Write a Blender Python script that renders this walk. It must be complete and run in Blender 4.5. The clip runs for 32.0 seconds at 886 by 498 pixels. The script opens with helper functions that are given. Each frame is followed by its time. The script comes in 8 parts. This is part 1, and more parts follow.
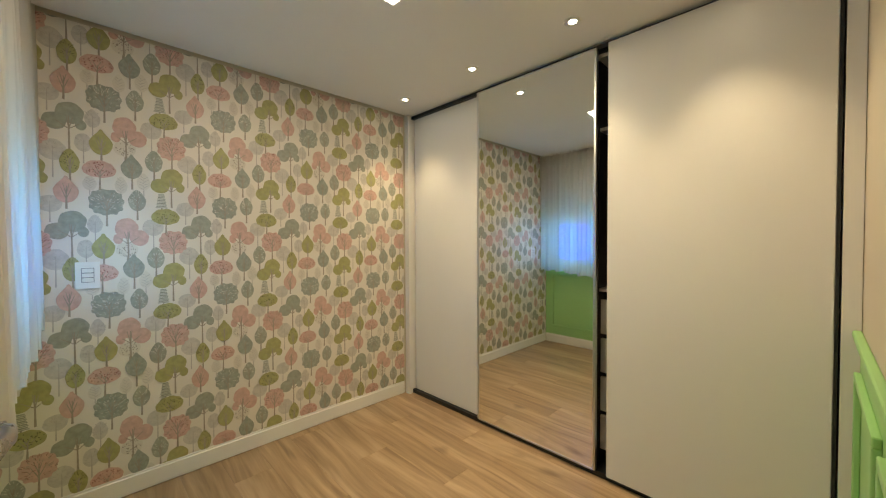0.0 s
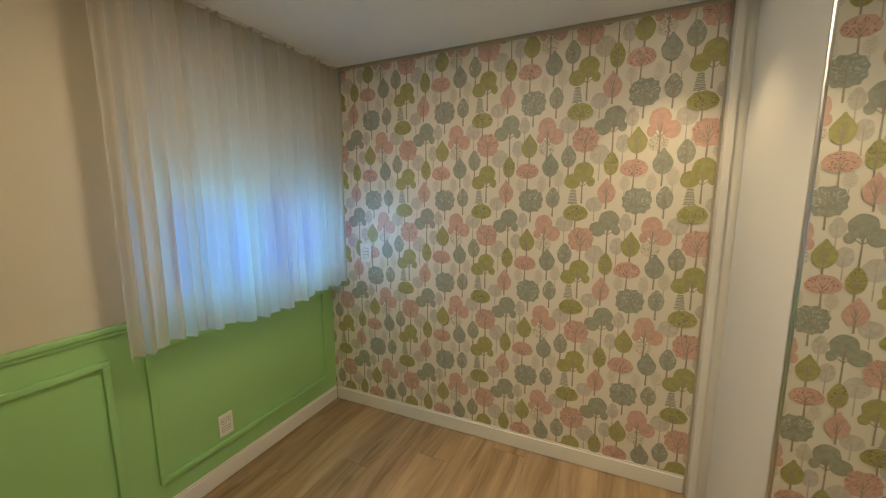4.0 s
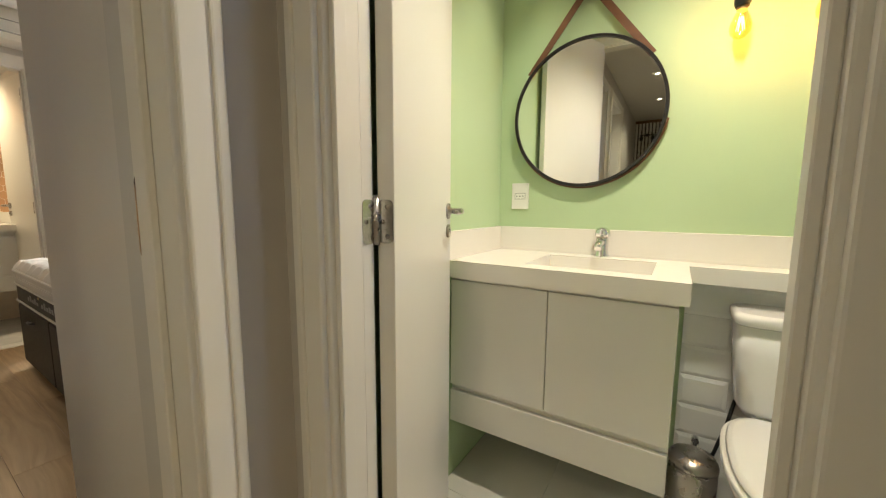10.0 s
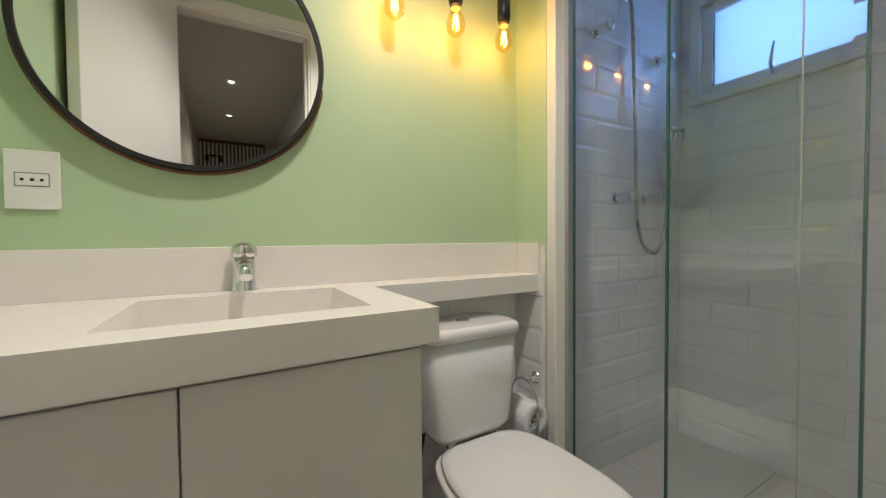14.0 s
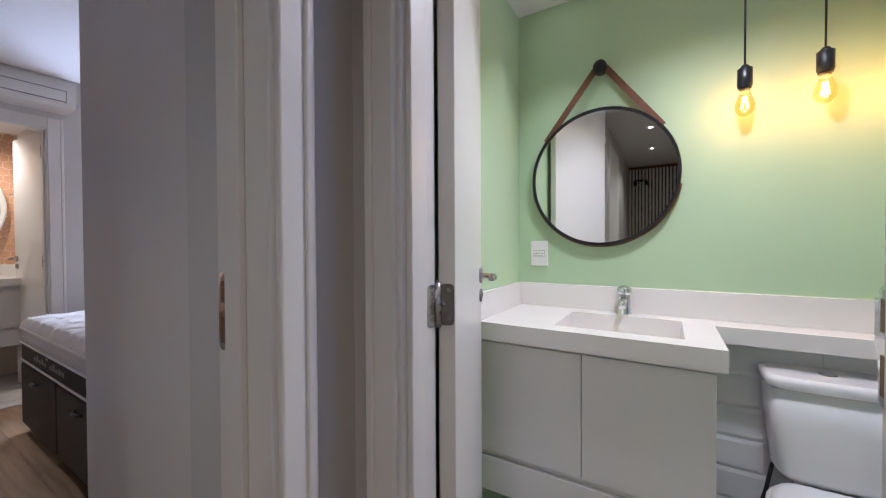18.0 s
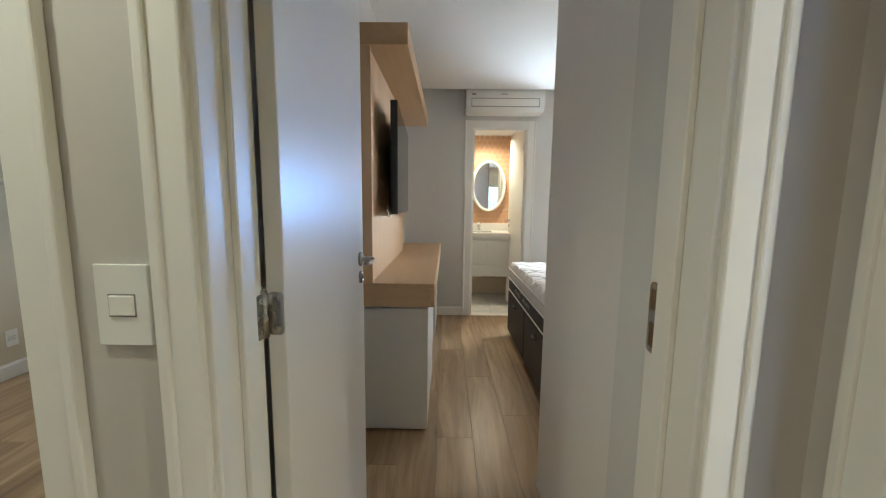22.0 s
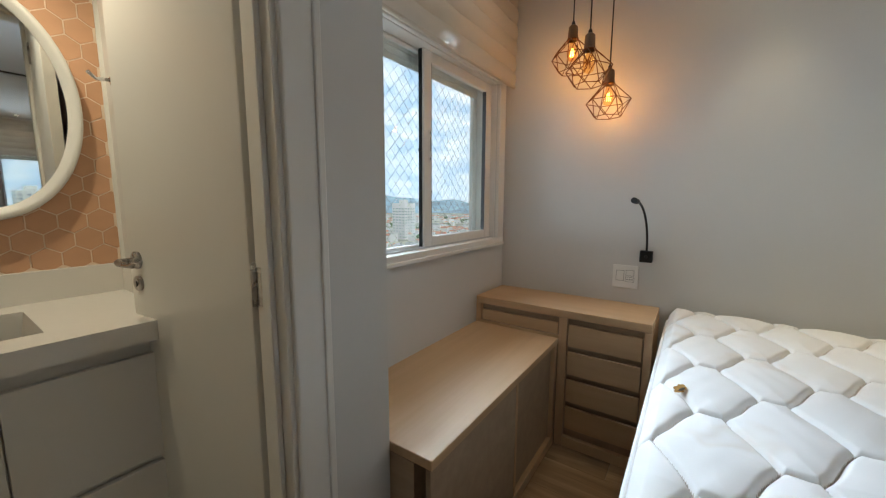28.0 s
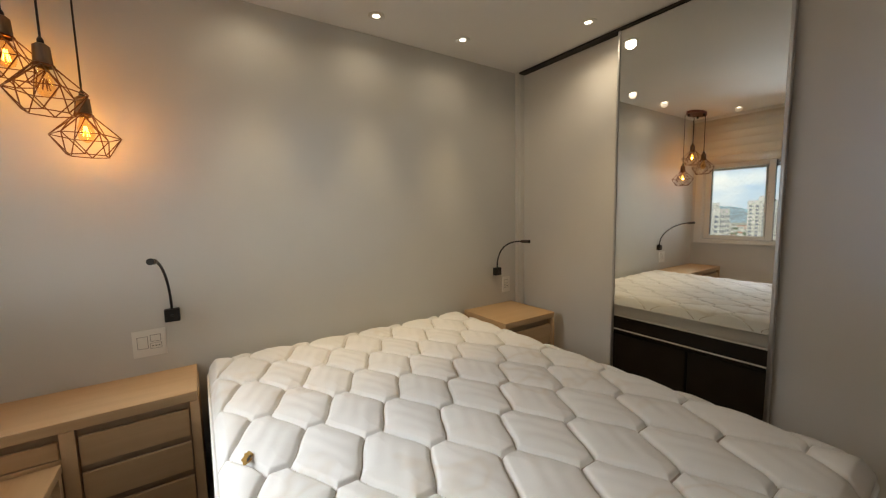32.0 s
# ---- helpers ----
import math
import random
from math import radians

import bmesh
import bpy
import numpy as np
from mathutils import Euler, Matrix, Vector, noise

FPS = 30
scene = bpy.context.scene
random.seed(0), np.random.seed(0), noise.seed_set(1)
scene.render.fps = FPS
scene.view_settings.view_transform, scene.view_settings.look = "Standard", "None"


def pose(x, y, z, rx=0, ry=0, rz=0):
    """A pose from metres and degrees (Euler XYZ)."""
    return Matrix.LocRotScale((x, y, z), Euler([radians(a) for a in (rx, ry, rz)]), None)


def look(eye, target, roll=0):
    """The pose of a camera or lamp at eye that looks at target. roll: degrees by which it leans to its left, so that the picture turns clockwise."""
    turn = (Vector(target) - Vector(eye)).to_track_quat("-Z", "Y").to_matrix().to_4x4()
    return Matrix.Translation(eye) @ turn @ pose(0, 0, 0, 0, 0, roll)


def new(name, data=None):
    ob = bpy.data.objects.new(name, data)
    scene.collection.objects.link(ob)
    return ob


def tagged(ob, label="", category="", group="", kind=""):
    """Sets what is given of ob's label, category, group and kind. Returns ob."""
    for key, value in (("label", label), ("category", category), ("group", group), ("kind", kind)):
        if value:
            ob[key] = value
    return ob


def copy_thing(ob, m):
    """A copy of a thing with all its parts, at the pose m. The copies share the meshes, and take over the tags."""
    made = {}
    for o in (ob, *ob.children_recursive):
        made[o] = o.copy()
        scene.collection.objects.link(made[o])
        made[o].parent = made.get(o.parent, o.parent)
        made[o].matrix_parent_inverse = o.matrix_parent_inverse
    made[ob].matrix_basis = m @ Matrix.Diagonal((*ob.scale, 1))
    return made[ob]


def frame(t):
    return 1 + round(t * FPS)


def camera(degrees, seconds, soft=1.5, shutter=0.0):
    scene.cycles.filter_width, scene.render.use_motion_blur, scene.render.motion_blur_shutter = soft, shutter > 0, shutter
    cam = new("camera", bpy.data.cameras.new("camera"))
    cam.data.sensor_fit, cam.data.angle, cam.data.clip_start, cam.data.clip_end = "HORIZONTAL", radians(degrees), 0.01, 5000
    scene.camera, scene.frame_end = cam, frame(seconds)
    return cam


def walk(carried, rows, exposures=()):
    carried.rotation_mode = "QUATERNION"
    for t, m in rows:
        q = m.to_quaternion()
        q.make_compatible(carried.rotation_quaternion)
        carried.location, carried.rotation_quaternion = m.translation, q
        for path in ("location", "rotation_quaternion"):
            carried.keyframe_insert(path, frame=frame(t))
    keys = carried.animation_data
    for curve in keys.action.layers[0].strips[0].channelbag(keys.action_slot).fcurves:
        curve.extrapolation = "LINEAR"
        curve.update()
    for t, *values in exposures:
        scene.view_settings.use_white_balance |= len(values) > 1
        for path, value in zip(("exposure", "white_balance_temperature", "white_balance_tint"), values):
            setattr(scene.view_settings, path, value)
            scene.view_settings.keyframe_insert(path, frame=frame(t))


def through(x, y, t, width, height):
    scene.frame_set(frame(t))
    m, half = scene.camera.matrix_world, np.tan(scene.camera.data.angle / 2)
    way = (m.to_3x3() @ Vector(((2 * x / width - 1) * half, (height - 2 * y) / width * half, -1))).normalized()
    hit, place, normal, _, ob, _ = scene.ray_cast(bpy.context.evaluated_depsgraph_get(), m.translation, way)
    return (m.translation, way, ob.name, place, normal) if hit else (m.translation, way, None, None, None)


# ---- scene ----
cam = camera(100.74, 32.0, 1.2)
# seconds, eye (x, y, z), yaw, pitch, roll in degrees
PATH = [
    (0.0, 0.302, 0.111, 1.265, -44.38, -1.30, 0.25),
    (0.5, 0.439, 0.188, 1.284, -36.89, -1.68, 0.33),
    (1.0, 0.574, 0.334, 1.286, -29.28, -2.52, 0.34),
    (1.5, 0.739, 0.523, 1.301, -23.25, -3.17, 0.56),
    (2.0, 0.939, 0.629, 1.329, -18.14, -4.02, 0.57),
    (2.5, 1.198, 0.680, 1.364, -10.33, -5.37, 0.65),
    (4.5, 1.846, 0.451, 1.499, 35.76, -9.48, 0.29),
    (5.0, 1.855, 0.409, 1.495, 46.90, -9.41, 0.26),
    (5.5, 1.811, 0.364, 1.437, 61.64, -8.44, 0.31),
    (6.0, 1.725, 0.360, 1.370, 77.75, -6.32, 0.14),
    (6.5, 1.533, 0.367, 1.306, 87.28, -5.95, -0.07),
    (7.0, 1.322, 0.372, 1.280, 93.89, -6.07, 0.18),
    (7.5, 1.082, 0.397, 1.290, 101.43, -6.88, -0.06),
    (8.0, 0.860, 0.323, 1.262, 112.27, -6.54, -0.57),
    (8.5, 0.701, 0.183, 1.225, 122.06, -6.43, -0.21),
    (9.0, 0.497, 0.023, 1.193, 126.14, -7.13, -0.11),
    (9.5, 0.359, -0.189, 1.144, 125.71, -7.29, -0.09),
    (10.0, 0.284, -0.393, 1.077, 122.59, -6.71, -0.30),
    (10.5, 0.128, -0.477, 1.007, 120.50, -6.28, -0.15),
    (11.0, -0.045, -0.558, 0.978, 113.56, -5.11, -0.21),
    (11.5, -0.151, -0.626, 0.981, 101.54, -4.15, -0.01),
    (12.0, -0.223, -0.660, 0.984, 88.22, -3.10, 0.16),
    (12.5, -0.262, -0.675, 0.979, 77.44, -2.60, 0.29),
    (13.0, -0.287, -0.675, 0.993, 68.29, -2.46, 0.41),
    (13.5, -0.294, -0.671, 0.996, 60.54, -2.03, 0.51),
    (15.5, -0.167, -0.641, 1.038, 60.14, -0.47, 0.37),
    (16.0, -0.101, -0.631, 1.065, 66.94, -0.07, 0.28),
    (16.5, -0.014, -0.622, 1.081, 75.56, 0.14, 0.28),
    (17.0, 0.111, -0.600, 1.098, 86.34, 0.36, 0.29),
    (17.5, 0.248, -0.565, 1.123, 103.91, 0.54, -0.09),
    (18.0, 0.377, -0.489, 1.169, 121.56, -0.84, 0.29),
    (18.5, 0.464, -0.418, 1.149, 139.34, 0.37, -0.48),
    (19.0, 0.480, -0.363, 1.190, 156.10, -1.50, -0.49),
    (19.5, 0.469, -0.321, 1.245, 168.30, -3.70, -0.70),
    (20.0, 0.453, -0.256, 1.264, 176.55, -5.55, -0.45),
    (20.5, 0.457, -0.163, 1.284, 179.87, -6.28, -0.51),
    (21.0, 0.468, -0.133, 1.283, 180.21, -6.46, -0.47),
    (21.5, 0.456, -0.241, 1.263, 180.45, -6.58, -0.40),
    (22.0, 0.421, -0.480, 1.256, 180.53, -6.97, -0.66),
    (22.5, 0.417, -0.780, 1.251, 180.37, -7.42, -0.72),
    (23.0, 0.453, -1.097, 1.259, 180.28, -7.67, -0.74),
    (23.5, 0.437, -1.433, 1.264, 180.50, -7.84, -0.57),
    (24.0, 0.451, -1.790, 1.272, 180.21, -8.09, -0.59),
    (24.5, 0.477, -2.111, 1.256, 175.86, -7.91, -0.56),
    (25.0, 0.419, -2.385, 1.223, 166.76, -7.81, -0.46),
    (25.5, 0.282, -2.590, 1.201, 159.11, -6.99, 0.14),
    (27.5, 0.071, -3.733, 1.232, 132.49, -7.58, -0.34),
    (28.0, -0.029, -3.893, 1.228, 124.53, -7.53, -0.23),
    (28.5, -0.120, -4.032, 1.220, 115.18, -6.60, 0.42),
    (29.0, -0.193, -4.145, 1.262, 103.98, -7.00, 0.66),
    (29.5, -0.250, -4.139, 1.283, 93.28, -6.65, 0.93),
    (30.0, -0.309, -4.082, 1.292, 82.48, -6.68, 1.30),
    (30.5, -0.294, -4.028, 1.335, 73.50, -6.99, 1.08),
    (31.0, -0.244, -3.987, 1.360, 65.99, -6.64, 1.07),
    (31.5, -0.163, -3.962, 1.374, 60.08, -6.06, 1.14),
    (32.0, -0.066, -3.963, 1.390, 56.12, -5.71, 1.16),
]
walk(cam, [(t, pose(x, y, z, 90 + pitch, roll, yaw)) for t, x, y, z, yaw, pitch, roll in PATH], [(0, -0.12, 6900, 8), (1, -0.2, 7000, 8), (2.5, -0.3, 7000, 9), (5, -0.4, 7000, 9), (6, -0.35, 7200, 7), (7, -0.65, 8200, 9), (7.5, -0.8, 8900, 11), (8, -0.85, 9000, 11), (9, -0.9, 7300, 8), (10, -0.95, 7200, 8), (11, -1.25, 6700, 9), (12, -1.53, 6600, 10), (13, -1.5, 6400, 13), (15.5, -1.5, 6200, 16), (17, -1.45, 6200, 16), (18, -1.25, 5300, 24), (18.5, -1.1, 5400, 18), (20, -0.45, 6200, -1), (21.5, -0.5, 5900, 2), (22, -0.6, 5900, 4), (22.5, -0.5, 5900, 7), (23, -0.55, 6000, 6), (24, -0.9, 5600, 5), (25.5, -1.3, 5100, 3), (27.5, -1.9, 5700, 5), (28, -2.0, 6000, 6), (29, -1.95, 6300, 6), (30, -2.1, 6700, 9), (31, -2.0, 7500, 11), (32, -1.95, 7100, 10)])

# ---- exposure is set in walk() above; world, daylight ----
world = bpy.data.worlds.new("sky_world")
world.use_nodes = True
scene.world = world
_n, _l = world.node_tree.nodes, world.node_tree.links
_sky = _n.new("ShaderNodeTexSky")
_sky.sky_type, _sky.sun_disc = "NISHITA", False
_sky.sun_elevation, _sky.sun_rotation = radians(48), radians(-15)
_sky.air_density, _sky.dust_density = 1.0, 2.0
_l.new(_sky.outputs[0], _n["Background"].inputs[0])
_n["Background"].inputs[1].default_value = 0.10

sun_data = bpy.data.lights.new("sun", "SUN")
sun_data.energy, sun_data.angle, sun_data.color = 5.0, radians(12), (1.0, 0.96, 0.9)
sun = new("sun", sun_data)
sun.matrix_world = look((0, 0, 40), (-3, -30, 0))

WARM = (1.0, 0.79, 0.50)
BATH_WHITE = (1.0, 0.94, 0.84)
HALL_WHITE = (1.0, 0.94, 0.72)
AMBER = (1.0, 0.38, 0.045)
DAY = (0.79, 0.89, 1.0)


def lamp_spot(x, y, z, watts, colour=WARM, cone=95, blend=0.9, size=0.03):
    d = bpy.data.lights.new("spot_lamp", "SPOT")
    d.energy, d.color, d.spot_size, d.spot_blend, d.shadow_soft_size = watts, colour, radians(cone), blend, size
    o = new("spot_lamp", d)
    o.location = (x, y, z)
    return o


def lamp_area(x, y, z, sx, sy, watts, colour, rx=0, ry=0, rz=0):
    d = bpy.data.lights.new("area_lamp", "AREA")
    d.energy, d.color, d.shape, d.size, d.size_y = watts, colour, "RECTANGLE", sx, sy
    o = new("area_lamp", d)
    o.matrix_world = pose(x, y, z, rx, ry, rz)
    return o


def lamp_point(x, y, z, watts, colour, size=0.006):
    d = bpy.data.lights.new("bulb_lamp", "POINT")
    d.energy, d.color, d.shadow_soft_size = watts, colour, size
    o = new("bulb_lamp", d)
    o.location = (x, y, z)
    return o


# lights of the rooms
for _x, _y in ((1.99, 2.22), (1.98, 1.57), (1.96, 0.93), (1.95, 0.36)):
    lamp_spot(_x, _y, 2.275, 30, WARM, 86)
lamp_area(1.17, 1.30, 2.272, 0.20, 0.20, 15, (1.0, 0.82, 0.58))
lamp_spot(-1.09, -0.912, 2.222, 24, BATH_WHITE, 72)
lamp_spot(-0.72, -0.35, 2.222, 125, BATH_WHITE, 135)
for _y in (-0.271, -0.076, 0.106):
    lamp_point(-1.22, _y, 1.645, 2.3, (1.0, 0.42, 0.06))
lamp_spot(1.16, -0.64, 2.27, 50, HALL_WHITE, 140)
lamp_spot(2.09, -0.66, 2.27, 36, HALL_WHITE, 120)
lamp_area(2.48, -2.53, 2.282, 0.2, 0.26, 12, (1.0, 0.93, 0.80))
for _x, _y in ((-1.90, -3.68), (-1.90, -3.12), (-1.88, -2.58), (-1.36, -2.12), (-1.05, -4.56), (-1.59, -4.56)):
    lamp_spot(_x, _y, 2.385, 78 if _y > -4 else 16, (1.0, 0.79, 0.47) if _y > -4 else (1.0, 0.90, 0.74), 52, 1.0, 0.05)
    lamp_spot(_x, _y, 2.384, 24 if _y > -2.3 else 6, (1.0, 0.85, 0.64), 160, 0.8, 0.03)
lamp_point(-1.955, -4.455, 1.93, 5, AMBER)
lamp_point(-1.965, -4.28, 1.70, 5, AMBER)
lamp_spot(-0.10, -5.25, 2.17, 98, (1.0, 0.85, 0.60), 150)
# area lamps stand in for daylight in the window openings
# main bedroom window: added lamps fill the ceiling, bed, floor, door and walls
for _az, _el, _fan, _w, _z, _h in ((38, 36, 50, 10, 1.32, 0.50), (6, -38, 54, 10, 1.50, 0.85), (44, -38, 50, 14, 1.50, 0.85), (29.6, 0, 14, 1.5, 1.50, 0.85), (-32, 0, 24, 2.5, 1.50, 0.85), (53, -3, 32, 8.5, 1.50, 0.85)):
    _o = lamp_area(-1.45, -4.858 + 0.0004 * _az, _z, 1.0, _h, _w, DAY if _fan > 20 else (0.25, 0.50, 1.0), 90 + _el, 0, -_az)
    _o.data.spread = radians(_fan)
_o = lamp_area(2.97, -4.60, 1.5, 0.7, 0.8, 16, DAY, 90, 0, 0)
_o.data.spread = radians(120)
lamp_area(-0.16, 1.95, 1.24, 0.52, 0.98, 22, (0.09, 0.58, 1.0), 0, -90, 0)
# extra lamp added behind the curtain to throw the bluish patch on the wallpaper
_o = lamp_area(0.0, 2.15, 1.22, 0.50, 0.60, 1.6, (0.20, 0.58, 1.0), 0, -90, 60)
_o.data.spread = radians(70)
lamp_area(-0.91, 1.42, 1.90, 0.5, 0.38, 7, (0.14, 0.38, 1.0), -90, 0, 0)



# ---- materials ----
def _new_mat(name):
    m = bpy.data.materials.new(name)
    m.use_nodes = True
    nt = m.node_tree
    return m, nt, nt.nodes["Principled BSDF"]


def _mix(nt, a, b, fac, kind="MIX"):
    n = nt.nodes.new("ShaderNodeMix")
    n.data_type, n.blend_type = "RGBA", kind
    for sock, v in ((n.inputs[6], a), (n.inputs[7], b)):
        if isinstance(v, tuple):
            sock.default_value = (*v, 1)
        else:
            nt.links.new(v, sock)
    if isinstance(fac, float):
        n.inputs[0].default_value = fac
    else:
        nt.links.new(fac, n.inputs[0])
    return n.outputs[2]


def _noise(nt, scale, detail=4, rough=0.55, stretch=(1, 1, 1), coord="Object"):
    tc, mp, nz = nt.nodes.new("ShaderNodeTexCoord"), nt.nodes.new("ShaderNodeMapping"), nt.nodes.new("ShaderNodeTexNoise")
    mp.inputs["Scale"].default_value = stretch
    nz.inputs["Scale"].default_value, nz.inputs["Detail"].default_value, nz.inputs["Roughness"].default_value = scale, detail, rough
    nt.links.new(tc.outputs[coord], mp.inputs[0])
    nt.links.new(mp.outputs[0], nz.inputs["Vector"])
    return nz.outputs[0], mp, tc


def _ramp(nt, fac, lo, hi):
    r = nt.nodes.new("ShaderNodeMapRange")
    r.inputs[1].default_value, r.inputs[2].default_value = lo, hi
    nt.links.new(fac, r.inputs[0])
    return r.outputs[0]


def _bump(nt, b, height, strength, dist=0.001):
    n = nt.nodes.new("ShaderNodeBump")
    n.inputs["Strength"].default_value, n.inputs["Distance"].default_value = strength, dist
    nt.links.new(height, n.inputs["Height"])
    nt.links.new(n.outputs[0], b.inputs["Normal"])


def mat(name, colour, rough=0.5, metal=0.0, var=0.08, scale=3.0, bump=0.15, bscale=180.0, dist=0.0006, coat=0.0, smudge=0.06, lit=0.0):
    """Painted or plain surface: tone drifts at a large scale, fine relief and smudged gloss at a small one; lit: added
    glow of that tone, in place of daylight.
    """
    m, nt, b = _new_mat(name)
    big, _, _ = _noise(nt, scale)
    dark = tuple(c * (1 - var) for c in colour)
    lite = tuple(min(1, c * (1 + var)) for c in colour)
    tone = _mix(nt, dark, lite, _ramp(nt, big, 0.3, 0.7))
    nt.links.new(tone, b.inputs["Base Color"])
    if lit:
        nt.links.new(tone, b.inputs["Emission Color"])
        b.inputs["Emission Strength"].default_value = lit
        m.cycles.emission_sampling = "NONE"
    fine, _, _ = _noise(nt, bscale, 3)
    r2, _, _ = _noise(nt, scale * 4, 5)
    rr = nt.nodes.new("ShaderNodeMapRange")
    rr.inputs[3].default_value, rr.inputs[4].default_value = max(0.02, rough - smudge), min(1, rough + smudge)
    nt.links.new(r2, rr.inputs[0])
    nt.links.new(rr.outputs[0], b.inputs["Roughness"])
    b.inputs["Metallic"].default_value = metal
    b.inputs["Coat Weight"].default_value = coat
    if bump:
        _bump(nt, b, fine, bump, dist)
    return m


def wood(name, dark, lite, along="x", grain=26.0, rough=0.45, vary=0.0, knots=False):
    """Wood with the grain along one axis; vary: tone shift from piece to piece."""
    m, nt, b = _new_mat(name)
    st = {"x": (0.05, 1, 1), "y": (1, 0.05, 1), "z": (1, 1, 0.05)}[along]
    st2 = {"x": (0.22, 1, 1), "y": (1, 0.22, 1), "z": (1, 1, 0.22)}[along]
    g1, mp1, tc = _noise(nt, grain, 8, 0.62, st)
    g2, mp2, _ = _noise(nt, 3.4, 3, 0.5, st2)
    fine, mp3, _ = _noise(nt, grain * 6, 3, 0.6, st)
    if vary:
        info = nt.nodes.new("ShaderNodeObjectInfo")
        sh = nt.nodes.new("ShaderNodeVectorMath")
        sh.operation = "SCALE"
        sh.inputs[0].default_value = (37, 19, 11)
        nt.links.new(info.outputs["Random"], sh.inputs["Scale"])
        for mp in (mp1, mp2, mp3):
            nt.links.new(sh.outputs[0], mp.inputs["Location"])
    c = _mix(nt, dark, lite, _ramp(nt, g1, 0.32, 0.68))
    c = _mix(nt, c, tuple(v * 0.62 for v in dark), _ramp(nt, g2, 0.56, 0.80) if knots else _ramp(nt, g2, 0.62, 1.0))
    if vary:
        t = nt.nodes.new("ShaderNodeMapRange")
        t.inputs[3].default_value, t.inputs[4].default_value = 1 - vary, 1 + vary
        nt.links.new(info.outputs["Random"], t.inputs[0])
        hs = nt.nodes.new("ShaderNodeHueSaturation")
        nt.links.new(t.outputs[0], hs.inputs["Value"])
        nt.links.new(c, hs.inputs["Color"])
        c = hs.outputs[0]
    nt.links.new(c, b.inputs["Base Color"])
    r = nt.nodes.new("ShaderNodeMapRange")
    r.inputs[3].default_value, r.inputs[4].default_value = rough - 0.07, rough + 0.1
    nt.links.new(g1, r.inputs[0])
    nt.links.new(r.outputs[0], b.inputs["Roughness"])
    _bump(nt, b, fine, 0.12, 0.0005)
    return m


def laminate(name):
    """Rustic oak laminate: long streaks bent round knots, dark cracks, tone shift from board to board."""
    m, nt, b = _new_mat(name)
    bend, mpb, _ = _noise(nt, 2.6, 2, 0.5, (1, 0.30, 1))
    streak, mp1, _ = _noise(nt, 30, 6, 0.62, (1, 0.040, 1))
    broad, mp2, _ = _noise(nt, 9.0, 4, 0.55, (1, 0.10, 1))
    crack, mp3, _ = _noise(nt, 11, 3, 0.5, (1, 0.10, 1))
    knot, mp4, _ = _noise(nt, 5.5, 2, 0.4, (1, 0.42, 1))
    fine, mp5, _ = _noise(nt, 110, 3, 0.6, (1, 0.05, 1))
    info, sh = nt.nodes.new("ShaderNodeObjectInfo"), nt.nodes.new("ShaderNodeVectorMath")
    sh.operation = "SCALE"
    sh.inputs[0].default_value = (37, 19, 11)
    nt.links.new(info.outputs["Random"], sh.inputs["Scale"])
    wob, add = nt.nodes.new("ShaderNodeVectorMath"), nt.nodes.new("ShaderNodeVectorMath")
    wob.operation, add.operation = "SCALE", "ADD"
    wob.inputs[0].default_value = (0.22, 0.03, 0.0)
    nt.links.new(bend, wob.inputs["Scale"])
    nt.links.new(wob.outputs[0], add.inputs[0])
    nt.links.new(sh.outputs[0], add.inputs[1])
    for mp in (mp1, mp2, mp3):
        nt.links.new(add.outputs[0], mp.inputs["Location"])
    for mp in (mpb, mp4, mp5):
        nt.links.new(sh.outputs[0], mp.inputs["Location"])
    c = _mix(nt, (0.225, 0.141, 0.072), (0.465, 0.322, 0.188), _ramp(nt, streak, 0.30, 0.70))
    c = _mix(nt, c, (0.22, 0.140, 0.077), _ramp(nt, broad, 0.50, 0.78))
    c = _mix(nt, c, (0.505, 0.362, 0.223), _ramp(nt, broad, 0.46, 0.24))
    c = _mix(nt, c, (0.115, 0.072, 0.041), _ramp(nt, crack, 0.66, 0.78))
    c = _mix(nt, c, (0.11, 0.068, 0.038), _ramp(nt, knot, 0.70, 0.80))
    t, hs = nt.nodes.new("ShaderNodeMapRange"), nt.nodes.new("ShaderNodeHueSaturation")
    t.inputs[3].default_value, t.inputs[4].default_value = 0.92, 1.10
    nt.links.new(info.outputs["Random"], t.inputs[0])
    nt.links.new(t.outputs[0], hs.inputs["Value"])
    nt.links.new(c, hs.inputs["Color"])
    nt.links.new(hs.outputs[0], b.inputs["Base Color"])
    r = nt.nodes.new("ShaderNodeMapRange")
    r.inputs[3].default_value, r.inputs[4].default_value = 0.25, 0.40
    nt.links.new(streak, r.inputs[0])
    nt.links.new(r.outputs[0], b.inputs["Roughness"])
    _bump(nt, b, fine, 0.12, 0.0004)
    return m


